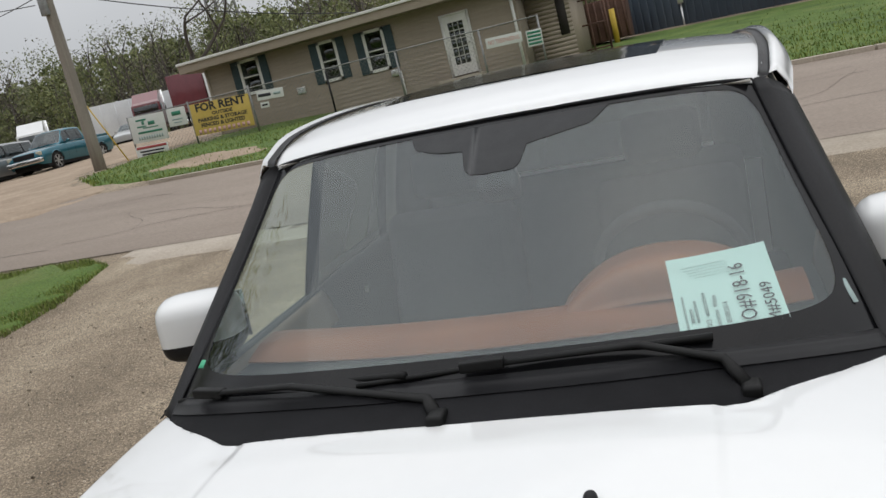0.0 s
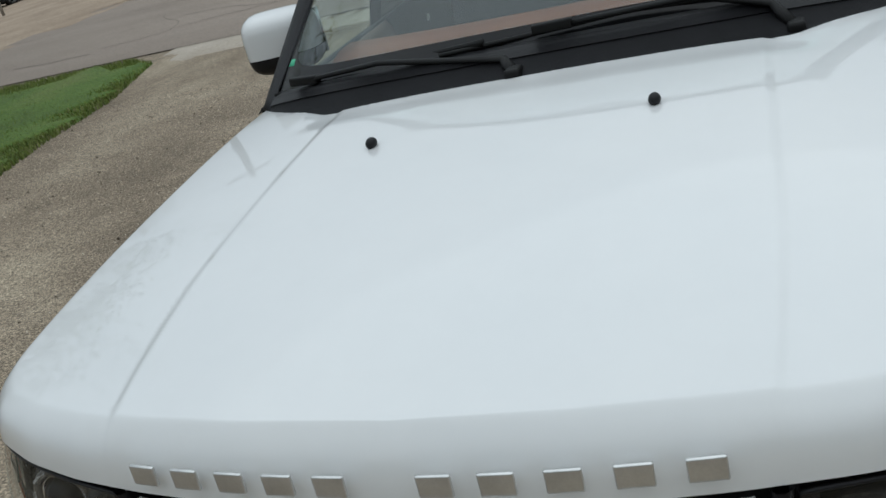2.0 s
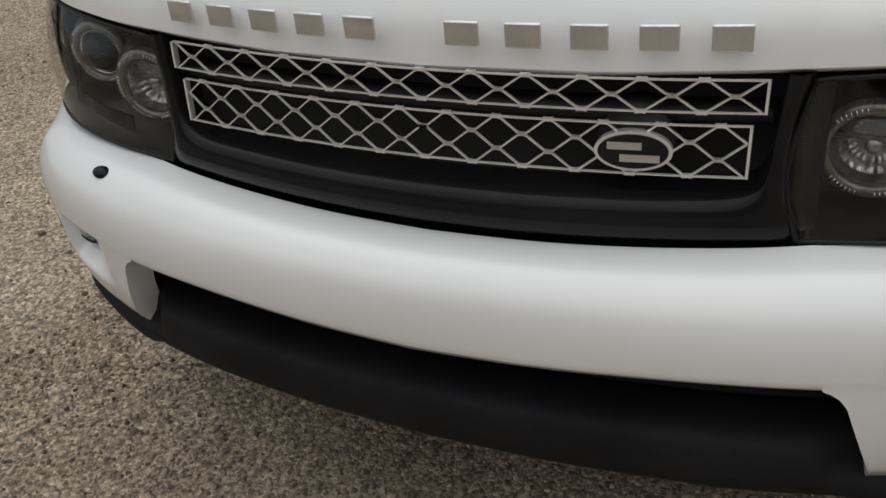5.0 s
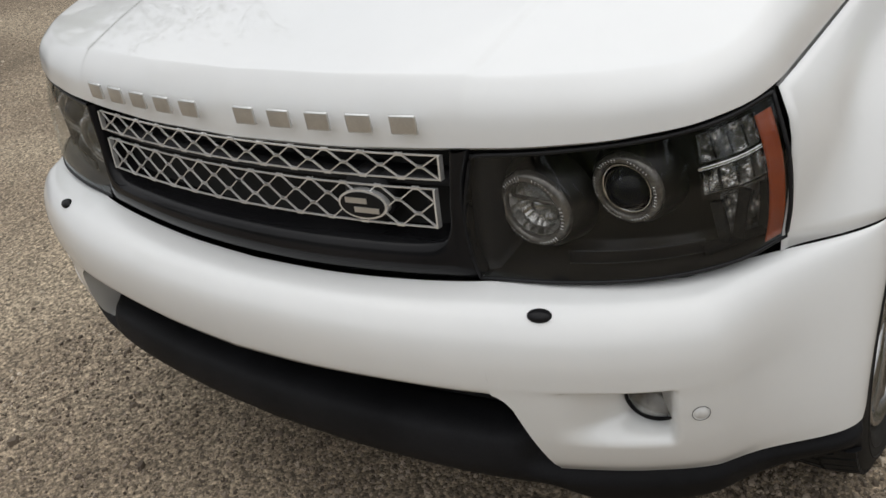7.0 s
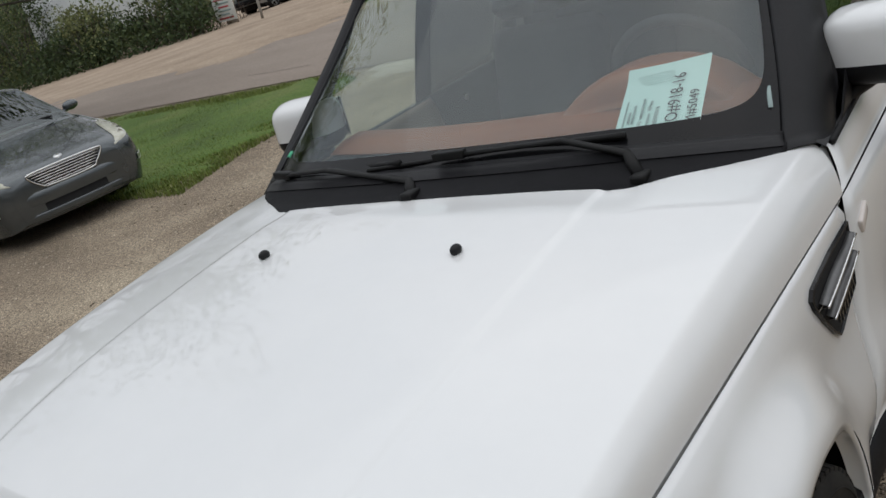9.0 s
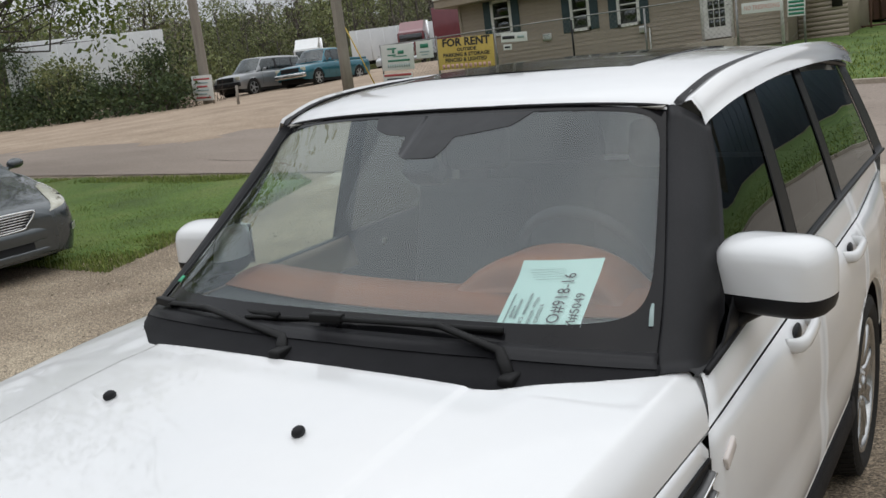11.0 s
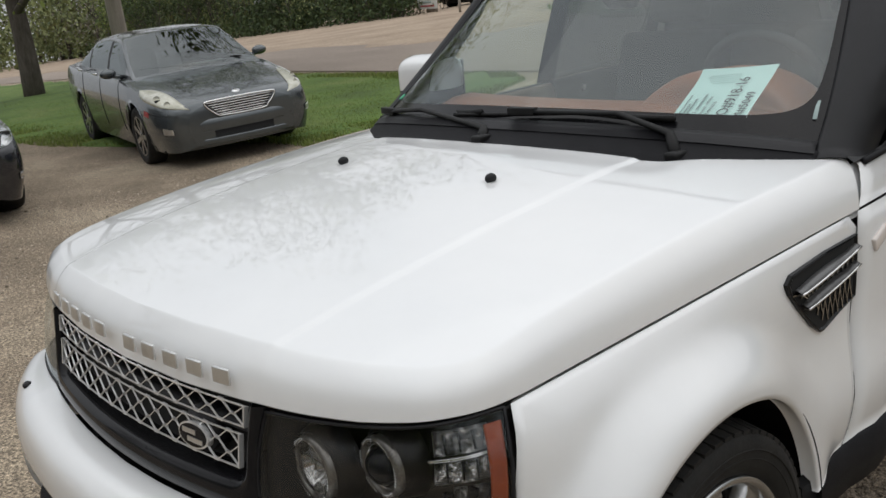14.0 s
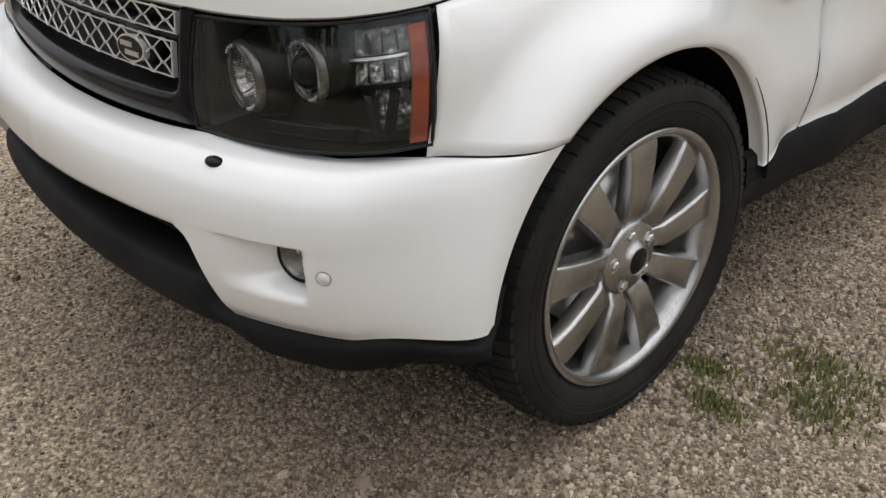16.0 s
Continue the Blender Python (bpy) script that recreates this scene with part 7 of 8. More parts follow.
def box_trailer(x, y, turn, length, paint, label, high=2.75):
    t = thing("semi_trailer", at_ground(x, y, turn), label, "trailer")
    part("box", boxed((-1.28, 0, 1.15), (1.28, length, 1.15 + high), 0.03), paint, t)
    for k in range(int(length / 1.2)):
        for s in (1, -1):
            part("side_post", boxed((s * 1.285 - 0.012, 0.6 + 1.2 * k, 1.2), (s * 1.285 + 0.012, 0.66 + 1.2 * k, 1.1 + high)), paint, t)
    part("chassis", boxed((-0.5, 0.3, 0.85), (0.5, length - 0.2, 1.15)), BLACK_PLASTIC, t)
    for s in (1, -1):
        for yy in (length - 2.6, length - 1.3):
            road_wheel(t, s * 1.25, yy, 0.5, s, ALLOY, 6, 0.28)
        part("landing_leg", boxed((s * 0.9 - 0.06, 2.4, 0.1), (s * 0.9 + 0.06, 2.55, 1.1)), BLACK_PLASTIC, t)
    return t


tractor(-51.0, 61.0, 32, WHITE_TRUCK, "white long-nosed road tractor parked in the yard")
box_trailer(-49.5, 66.0, -53, 14, TRAILER, "long white box trailer parked in the yard")
tractor(-40.6, 62.0, 24, RED_TRUCK, "maroon road tractor parked in the yard")
tractor(-37.2, 64.5, 26, car_paint("green_truck_paint", (0.02, 0.09, 0.06), 0.8, 0.35, 0.0), "dark green road tractor parked in the yard")
box_trailer(-33.6, 57.5, 20, 12, car_paint("maroon_panels", (0.14, 0.02, 0.03), 0.8, 0.5, 0.0), "maroon box trailer parked beside the office trailer")
box_trailer(-30.6, 57.5, 20, 12, TRAILER, "grey box trailer parked beside the office trailer")
box_trailer(-38.3, 34.6, 143, 8, TRAILER, "white box trailer behind the hedge")
far_car, fg = vehicle("sedan", "small silver sedan parked far back in the yard", at_ground(-38.0, 55.0, 20), SEDAN, ((1.18, 0.93), (1.98, 1.43), (3.15, 1.42), (3.98, 1.05), 0.76, 0.56), (0.95, 3.67), 0.325, PALE_GREY, ALLOY, 7)


# ---- the office trailer across the street ----
SIDING = mottled("tan_siding", [(0.3, (0.30, 0.245, 0.19)), (0.7, (0.355, 0.30, 0.235))], 0.7, 0.7, fine=(20, 0.92, 1.06), stretch=(0.2, 1, 1))
SIDING = by_object(SIDING, (0.93, 0.93, 0.93), (1.05, 1.05, 1.05))
FASCIA = mottled("weathered_fascia", [(0.3, (0.22, 0.18, 0.14)), (0.7, (0.28, 0.235, 0.185))], 1.5, 0.75, fine=(20, 0.9, 1.05))
FRAME_WHITE = mottled("white_frame", [(0.3, (0.62, 0.61, 0.57)), (0.7, (0.72, 0.71, 0.68))], 3, 0.6, fine=(40, 0.93, 1.03))
SHUTTER = mottled("dark_green_shutter", [(0.3, (0.022, 0.045, 0.052)), (0.7, (0.032, 0.060, 0.066))], 3, 0.6, fine=(40, 0.9, 1.08))
PANE = glass("house_glass", (0.6, 0.65, 0.65), 0.22, gloss=0.09)
ROOM = shader("dim_room", (0.03, 0.025, 0.022), 0.9)
FY = 29.0
office = thing("office_trailer", Matrix(), "long tan-sided office trailer with dark green shutters", "building")
BX0, BX1, BZ0, BZ1 = -15.8, -4.35, 1.75, 4.56
part("core", boxed((BX0 + 0.02, FY + 0.05, 1.5), (BX1 - 0.02, FY + 7.0, BZ1)), FASCIA, office)
openings = [(-14.42, -13.69, 3.30, 4.44), (-11.34, -10.72, 3.03, 4.33), (-9.65, -8.97, 2.95, 4.27)]
DOOR = (-6.86, -6.02, 2.12, 4.06)
board = 0.145


def board_mesh(length):
    bm = bmesh.new()
    prism([(0, 0.0), (0.035, 0.0), (0.012, board + 0.01), (0, board + 0.01)], length, Matrix(((0, 0, -1, 0), (-1, 0, 0, 0), (0, 1, 0, 0), (0, 0, 0, 1))), bm)
    return mesh_of(bm, "siding_board")


z = BZ0
while z < BZ1 - 0.02:
    cuts = sorted((a - 0.06, b + 0.06) for a, b, lo, hi in openings + [DOOR] if lo - 0.05 < z + board * 0.5 < hi + 0.06)
    x = BX0
    for a, b in cuts + [(BX1, BX1)]:
        if a - x > 0.03:
            ob = part("siding_board", board_mesh(a - x), SIDING, office, smooth=False)
            ob.location = (x, FY + 0.05, z)
        x = b
    z += board
# end wall boards on the near corner
for k in range(int((BZ1 - BZ0) / board)):
    bm = boxed((BX0 - 0.02, FY + 0.06, BZ0 + k * board), (BX0 + 0.02, FY + 6.9, BZ0 + (k + 1) * board - 0.012), 0.0)
    part("siding_board", bm, SIDING, office, smooth=False)
part("corner_trim", boxed((BX0 - 0.03, FY - 0.01, BZ0), (BX0 + 0.06, FY + 0.06, BZ1), 0.01), FRAME_WHITE if False else SIDING, office)
roof_bm = bmesh.new()
prism([(-0.75, 4.50), (-0.75, 4.80), (3.6, 5.15), (7.6, 4.80), (7.6, 4.5)], 12.6, Matrix(((0, 0, -1, BX0 - 0.5), (1, 0, 0, FY), (0, 1, 0, 0), (0, 0, 0, 1))), roof_bm)
part("roof", roof_bm, FASCIA, office, "low pitched roof with a tan fascia", smooth=False)
part("fascia", boxed((BX0 - 0.55, FY - 0.79, 4.50), (BX1 + 0.5, FY - 0.752, 4.86), 0.01), SIDING, office)
part("gutter", boxed((BX0 - 0.57, FY - 0.86, 4.78), (BX1 + 0.5, FY - 0.795, 4.87), 0.015), FRAME_WHITE, office)
for a, b, lo, hi in openings:
    win = part("window", boxed((a, FY + 0.03, lo), (b, FY + 0.045, hi)), ROOM, office)
    bm = bmesh.new()
    for p, q in (((a, lo), (b, lo)), ((b, lo), (b, hi)), ((b, hi), (a, hi)), ((a, hi), (a, lo))):
        box(bm, (min(p[0], q[0]) - 0.05, FY - 0.03, min(p[1], q[1]) - 0.05), (max(p[0], q[0]) + 0.05, FY + 0.05, max(p[1], q[1]) + 0.05), 0.0)
    part("frame", bm, FRAME_WHITE, win, smooth=False)
    part("meeting_rail", boxed((a, FY - 0.01, (lo + hi) / 2 - 0.025), (b, FY + 0.028, (lo + hi) / 2 + 0.025)), FRAME_WHITE, win)
    for z0_, z1_ in ((lo + 0.05, (lo + hi) / 2 - 0.03), ((lo + hi) / 2 + 0.03, hi - 0.05)):
        part("pane", boxed((a + 0.05, FY + 0.004, z0_), (b - 0.05, FY + 0.010, z1_)), PANE, win)
    part("curtain", sheet(np.array([[(x, FY + 0.022 + 0.006 * math.sin(x * 60), zz) for x in np.linspace(a + 0.08, b - 0.25, 14)] for zz in (lo + 0.5 * (hi - lo), hi)])), PALE_LINING, win)
    for sx in (a - 0.05 - 0.30, b + 0.05):
        sh = part("shutter", boxed((sx, FY - 0.02, lo - 0.05), (sx + 0.30, FY + 0.012, hi + 0.05), 0.008), SHUTTER, office, "dark green louvred shutter")
        for k in range(14):
            zz = lo + (hi - lo) * (k + 0.5) / 14
            part("slat", boxed((sx + 0.035, FY - 0.030, zz - 0.028), (sx + 0.265, FY - 0.018, zz + 0.020), 0.004), SHUTTER, sh)
a, b, lo, hi = DOOR
door = part("door", boxed((a, FY - 0.005, lo), (b, FY + 0.04, hi), 0.006), FRAME_WHITE, office, "white glazed door")
for p in ((a - 0.08, a), (b, b + 0.08)):
    part("door_frame", boxed((p[0], FY - 0.03, lo - 0.05), (p[1], FY + 0.05, hi + 0.08)), FRAME_WHITE, door)
part("door_frame", boxed((a, FY - 0.03, hi), (b, FY + 0.05, hi + 0.08)), FRAME_WHITE, door)
for i in range(3):
    for j in range(5):
        x0_, z0_ = a + 0.16 + i * 0.18, lo + 0.35 + j * 0.28
        part("pane", boxed((x0_, FY - 0.012, z0_), (x0_ + 0.155, FY - 0.006, z0_ + 0.25)), PANE, door)
part("door_knob", boxed((b - 0.09, FY - 0.06, lo + 0.95), (b - 0.04, FY - 0.01, lo + 1.0), 0.015), CHROME, door)
part("doorstep", boxed((a - 0.3, FY - 1.0, 1.5), (b + 0.3, FY - 0.02, lo - 0.06), 0.02), CONCRETE, office)
part("downpipe", rod(bmesh.new(), (-4.47, FY - 0.09, 1.6), (-4.47, FY - 0.09, 4.6), 0.05), FRAME_WHITE, office)
part("meter_box", boxed((-8.95, FY - 0.14, 2.62), (-8.70, FY + 0.0, 2.84), 0.02), SATIN, office)
part("meter_pipe", rod(bmesh.new(), (-8.62, FY - 0.06, 1.8), (-8.62, FY - 0.06, 2.75), 0.025), FRAME_WHITE, office)
part("notice", boxed((-12.50, FY - 0.02, 2.83), (-12.18, FY + 0.015, 3.07)), FRAME_WHITE, office, "small white notice on the wall")
for k in range(3):
    part("notice_bar", boxed((-12.46, FY - 0.026, 2.88 + 0.06 * k), (-12.22, FY - 0.021, 2.905 + 0.06 * k)), INK_GREY, office)
annex = thing("annex", Matrix(), "lower tan-sided annex of the office trailer", "building")
part("wall", boxed((BX1 + 0.01, FY + 1.6, 1.4), (-2.9, FY + 6.5, 4.1)), SIDING, annex)
for k in range(18):
    part("siding_board", boxed((BX1 + 0.012, FY + 1.56, 1.5 + k * board), (-2.88, FY + 1.60, 1.5 + (k + 1) * board - 0.012)), SIDING, annex)
part("roof", boxed((BX1, FY + 1.2, 4.1), (-2.6, FY + 6.8, 4.28), 0.02), FASCIA, annex)
part("window", boxed((-3.32, FY + 1.53, 2.6), (-3.02, FY + 1.57, 3.9)), ROOM, annex)

# blue metal shed
BLUE = mottled("blue_steel", [(0.3, (0.085, 0.115, 0.155)), (0.7, (0.12, 0.15, 0.19))], 0.5, 0.5, fine=(6, 0.92, 1.05), stretch=(1, 1, 0.2))
shed = thing("steel_shed", Matrix(), "long blue-grey ribbed steel shed", "building")
part("wall", boxed((-1.7, 40.03, 0.8), (28, 52, 8.0)), BLUE, shed)
for k in range(96):
    x = -1.7 + k * 0.31
    part("rib", boxed((x, 39.99, 0.8), (x + 0.06, 40.03, 8.0), 0.0), BLUE, shed)
part("roof", boxed((-2.1, 39.6, 8.0), (28.4, 52.4, 8.3), 0.03), FASCIA, shed)
part("corner_post", boxed((-1.82, 39.9, 0.8), (-1.66, 40.02, 8.0)), FRAME_WHITE, shed)
part("meter", boxed((0.5, 39.8, 2.9), (0.75, 39.99, 3.4), 0.04), SATIN, shed)
part("meter_conduit", rod(bmesh.new(), (0.62, 39.92, 1.4), (0.62, 39.92, 2.9), 0.04), SATIN, shed)
part("white_step", boxed((8.2, 39.3, 1.15), (10.4, 39.9, 1.32), 0.02), FRAME_WHITE, shed)

# yard things between the buildings
RUST = mottled("rusty_steel", [(0.3, (0.075, 0.038, 0.028)), (0.7, (0.16, 0.085, 0.06))], 1.2, 0.85, fine=(15, 0.8, 1.15), bump=0.3)
YELLOW = mottled("yellow_paint", [(0.3, (0.50, 0.33, 0.03)), (0.7, (0.60, 0.42, 0.05))], 3, 0.6, fine=(20, 0.85, 1.05))
skip = thing("container", Matrix.Translation((-3.6, 36.5, ground_z(-3.6, 36.5))), "rusty brown steel container in the yard", "container")
part("shell", boxed((0, 0, 0.1), (2.2, 2.4, 1.7), 0.03), RUST, skip)
for k in range(8):
    part("rib", boxed((0.1 + 0.28 * k, -0.05, 0.15), (0.18 + 0.28 * k, 0.0, 1.65)), RUST, skip)
bol = thing("bollard", Matrix.Translation((-1.95, 36.0, ground_z(-1.95, 36.0))), "yellow steel bollard beside the shed", "bollard")
part("post", rod(bmesh.new(), (0, 0, -0.1), (0, 0, 1.35), 0.11, n=16), YELLOW, bol)
wp, wg = vehicle("pickup_truck", "white pickup parked behind the gate", at_ground(-3.2, 43.5, 90), [(y * 1.12, w * 1.04, zt, zs, zb) for y, w, zt, zs, zb in OFFROAD], ((1.45, 1.08), (2.0, 1.70), (3.25, 1.70), (3.42, 1.12), 0.80, 0.64), (0.95, 4.25), 0.38, WHITE_TRUCK, PALE_GREY, 6)

# ---- fence and signs ----
GALV = mottled("galvanised_steel", [(0.3, (0.20, 0.20, 0.19)), (0.7, (0.30, 0.30, 0.29))], 5, 0.5, 0.6, fine=(40, 0.85, 1.05))
fence = thing("chain_link_fence", Matrix(), "galvanised chain-link fence along the verge", "fence")
FENCE_Y = 26.5
for x in (-17.75, -15.35, -13.05, -10.28, -7.9, -5.2, -3.4):
    zt = 3.45 if x < -12 else 3.25
    part("post", rod(bmesh.new(), (x, FENCE_Y, ground_z(x, FENCE_Y) - 0.1), (x, FENCE_Y, zt), 0.032), GALV if x != -10.28 else BLACK_TRIM, fence)
part("top_rail", pipe(bmesh.new(), [(x, FENCE_Y, 3.42 - 0.014 * (x + 17.75)) for x in (-17.75, -14, -10, -6, -3.4)], 0.022, 6), GALV, fence)
bm = bmesh.new()
for k in range(95):
    x = -17.7 + k * 0.15
    zb_, zt_ = ground_z(x, FENCE_Y) + 0.05, 3.40 - 0.014 * (x + 17.75)
    for s in (1, -1):
        xe = min(-3.4, max(-17.75, x + s * (zt_ - zb_)))
        zz = zb_ + abs(xe - x)
        bar(bm, (x, FENCE_Y, zb_), (xe, FENCE_Y, zz), 0.005, 0.005, (0, 1, 0))
part("mesh", bm, GALV, fence, "thin diamond wire mesh", smooth=False)
pole_tilt = thing("post", Matrix(), "thin yellow post leaning at the sign", "post")
part("shaft", rod(bmesh.new(), (-17.9, 26.2, 1.9), (-19.2, 26.2, 4.75), 0.022), YELLOW, pole_tilt)
part("cap", boxed((-19.26, 26.14, 4.74), (-19.14, 26.26, 4.86), 0.03), FRAME_WHITE, pole_tilt)
gate = thing("gate", Matrix(), "rusty steel gate of the yard", "gate")
for x in (-3.2, -2.6, -2.0):
    part("post", rod(bmesh.new(), (x, 33.5, 1.2), (x, 33.5, 3.9), 0.04), RUST, gate)
for zz in (1.9, 2.8, 3.7):
    part("rail", rod(bmesh.new(), (-3.2, 33.5, zz), (-2.0, 33.5, zz), 0.03), RUST, gate)

SIGN_YELLOW = mottled("faded_yellow_sign", [(0.3, (0.52, 0.36, 0.07)), (0.7, (0.62, 0.45, 0.12))], 1.2, 0.6, fine=(30, 0.92, 1.03))
SIGN_WHITE = mottled("white_sign", [(0.3, (0.60, 0.61, 0.58)), (0.7, (0.68, 0.69, 0.66))], 1.5, 0.6, fine=(30, 0.94, 1.03))
SIGN_GREEN = shader("sign_green", (0.03, 0.20, 0.12), 0.6)
SIGN_RED = shader("sign_red", (0.42, 0.07, 0.07), 0.6)
SIGN_PINK = mottled("faded_red", [(0.3, (0.52, 0.30, 0.26)), (0.7, (0.60, 0.37, 0.32))], 4, 0.6)
UPRIGHT = pose(0, 0, 0, 90, 0, 0)


def sign(x0, x1, z0, z1, y, mat, label, tilt=0.0):
    """A thin board facing -y; returns it and a function that places flat marks on its face."""
    cx, cz = (x0 + x1) / 2, (z0 + z1) / 2
    s = thing("sign", Matrix.Translation((cx, y, cz)) @ pose(0, 0, 0, 0, tilt, 0), label, "sign")
    w, h = x1 - x0, z1 - z0
    part("board", boxed((-w / 2, -0.012, -h / 2), (w / 2, 0.012, h / 2), 0.004), mat, s)

    def marks(u, v, ww, hh, m_):
        part("mark", boxed((u - ww / 2, -0.017, v - hh / 2), (u + ww / 2, -0.0125, v + hh / 2)), m_, s)

    def text(t, u, v, size, m_, squeeze=1.0, bold=0.0):
        lettering("lettering", t, size, Matrix.Translation((u, -0.015, v)) @ UPRIGHT, m_, s, 0.002, squeeze, bold)
    return s, marks, text


rent, mk, tx = sign(-15.30, -13.10, 2.22, 3.26, FENCE_Y - 0.06, SIGN_YELLOW, "faded yellow board with black lettering on the fence", 3)
tx("FOR RENT", 0.03, 0.36, 0.36, INK, 1.12, 0.012)
tx("OUTSIDE", 0.05, 0.12, 0.15, INK, 1.25, 0.006)
tx("PARKING & STORAGE", 0.02, -0.05, 0.17, INK, 1.1, 0.006)
tx("FENCED & LIGHTED", 0.0, -0.22, 0.17, INK, 1.08, 0.006)
for k in range(11):
    mk(-0.90 + 0.18 * k, -0.42, 0.11, 0.14, SIGN_PINK)
zs, mk, tx = sign(-17.70, -16.32, 2.49, 3.39, FENCE_Y - 0.06, SIGN_WHITE, "white board with a green emblem and bars", 3)
for u, v, w, h in ((-0.22, 0.30, 0.40, 0.06), (-0.16, 0.20, 0.10, 0.12), (-0.24, 0.08, 0.36, 0.05), (0.16, 0.16, 0.26, 0.12), (0.10, 0.02, 0.60, 0.035)):
    mk(u, v, w, h, SIGN_GREEN)
mk(0.05, -0.12, 0.95, 0.07, SIGN_GREEN)
for k in range(10):
    mk(-0.42 + 0.10 * k, -0.30, 0.065, 0.12, INK_GREY)
sm, mk, tx = sign(-16.18, -15.48, 2.76, 3.36, FENCE_Y - 0.06, SIGN_WHITE, "small white board with green marks on the fence", 3)
mk(0, 0.12, 0.34, 0.14, SIGN_GREEN)
mk(0, -0.08, 0.40, 0.05, INK_GREY)
mk(0, -0.18, 0.30, 0.04, INK_GREY)
rd, mk, tx = sign(-17.74, -16.48, 1.90, 2.38, FENCE_Y - 0.06, SIGN_WHITE, "white board with red and black bars on the fence", 3)
mk(0, 0.18, 1.18, 0.08, SIGN_RED)
for k in range(3):
    mk(0, 0.05 - 0.10 * k, 0.95 - 0.1 * k, 0.05, INK)
wl_, mk, tx = sign(-12.80, -11.85, 2.85, 3.15, FENCE_Y - 0.03, SIGN_WHITE, "white sign strip on the fence", 4)
mk(-0.2, 0.0, 0.45, 0.10, INK)
mk(0.25, 0.0, 0.25, 0.08, INK_GREY)
ws_, mk, tx = sign(-12.75, -12.45, 2.62, 2.80, FENCE_Y - 0.03, SIGN_WHITE, "small white plate on the fence", 3)
mk(0, 0, 0.2, 0.06, INK)
nt, mk, tx = sign(-5.05, -3.95, 2.62, 2.92, FENCE_Y - 0.03, SIGN_WHITE, "white warning sign with faded red letters on the fence", 2)
tx("NO TRESPASSING", 0, 0, 0.17, SIGN_PINK, 0.72, 0.003)
gs, mk, tx = sign(-3.82, -3.36, 2.38, 2.85, FENCE_Y - 0.03, SIGN_WHITE, "white and green notice on the fence", 2)
for k in range(4):
    mk(0, 0.16 - 0.105 * k, 0.40, 0.065, SIGN_GREEN)
s2, mk, tx = sign(-27.15, -25.98, 2.38, 3.40, 26.0, SIGN_WHITE, "white board with red and dark bars beside the pole", 3)
for k, (w, m_) in enumerate(((0.95, SIGN_RED), (0.7, INK_GREY), (0.6, SIGN_RED), (0.75, INK_GREY), (0.5, INK_GREY), (0.85, SIGN_RED))):
    mk(0, 0.36 - 0.15 * k, w, 0.07, m_)
for x in (-27.1, -26.05):
    part("leg", boxed((x + 26.565 - 0.04, 0.014, -1.1), (x + 26.565 + 0.04, 0.07, 0.4)), FASCIA, s2)

# ---- poles and wires ----
POLE = mottled("weathered_pole", [(0.3, (0.21, 0.185, 0.155)), (0.7, (0.30, 0.27, 0.23))], 1.5, 0.9, fine=(30, 0.8, 1.1), bump=0.4, stretch=(6, 6, 0.4))


def utility_pole(x, y, lean_x, lean_y, high, r, arm):
    p = thing("utility_pole", Matrix.Translation((x, y, ground_z(x, y))), "weathered wooden utility pole", "pole", "utility poles")
    part("shaft", pipe(bmesh.new(), [(0, 0, -0.2), (lean_x / 2, lean_y / 2, high / 2), (lean_x, lean_y, high)], r, 14, 8, (1.1, 0.8)), POLE, p)
    if arm:
        part("cross_arm", boxed((lean_x - 1.2, lean_y - 0.3, high - 0.75), (lean_x + 1.2, lean_y - 0.2, high - 0.62)), POLE, p)
        for k in (-1.1, -0.4, 0.4, 1.1):
            part("insulator", rod(bmesh.new(), (lean_x + k, lean_y - 0.25, high - 0.62), (lean_x + k, lean_y - 0.25, high - 0.45), 0.05, 0.03), FRAME_WHITE, p)
    part("cable_box", boxed((-0.12 + lean_x * 0.5, -r - 0.16 + lean_y * 0.5, 5.0), (0.12 + lean_x * 0.5, -r + 0.0 + lean_y * 0.5, 5.6), 0.03), GALV, p)
    return p


utility_pole(-17.95, 24.6, -0.05, 0, 9.5, 0.185, True)
utility_pole(-27.0, 26.6, 0.1, 0, 9.5, 0.20, True)
utility_pole(-20.6, 9.75, -0.45, 0, 9.0, 0.19, True)
guy = thing("guy_wire_pole", Matrix.Translation((-22.3, 23.6, ground_z(-22.3, 23.6))), "short thin guard post by the yard entrance", "post")
part("shaft", rod(bmesh.new(), (0, 0, -0.1), (0.05, 0, 0.7), 0.05), POLE, guy)
WIRE = shader("wire", (0.03, 0.03, 0.03), 0.6)


def wire(a, b, sag, r=0.014):
    a, b = Vector(a), Vector(b)
    pts = [a.lerp(b, t) - Vector((0, 0, sag * 4 * t * (1 - t))) for t in np.linspace(0, 1, 24)]
    tagged(part("overhead_wire", pipe(bmesh.new(), pts, r, 5), WIRE, None), "thin black overhead wire between the poles", "wire", "overhead wires")


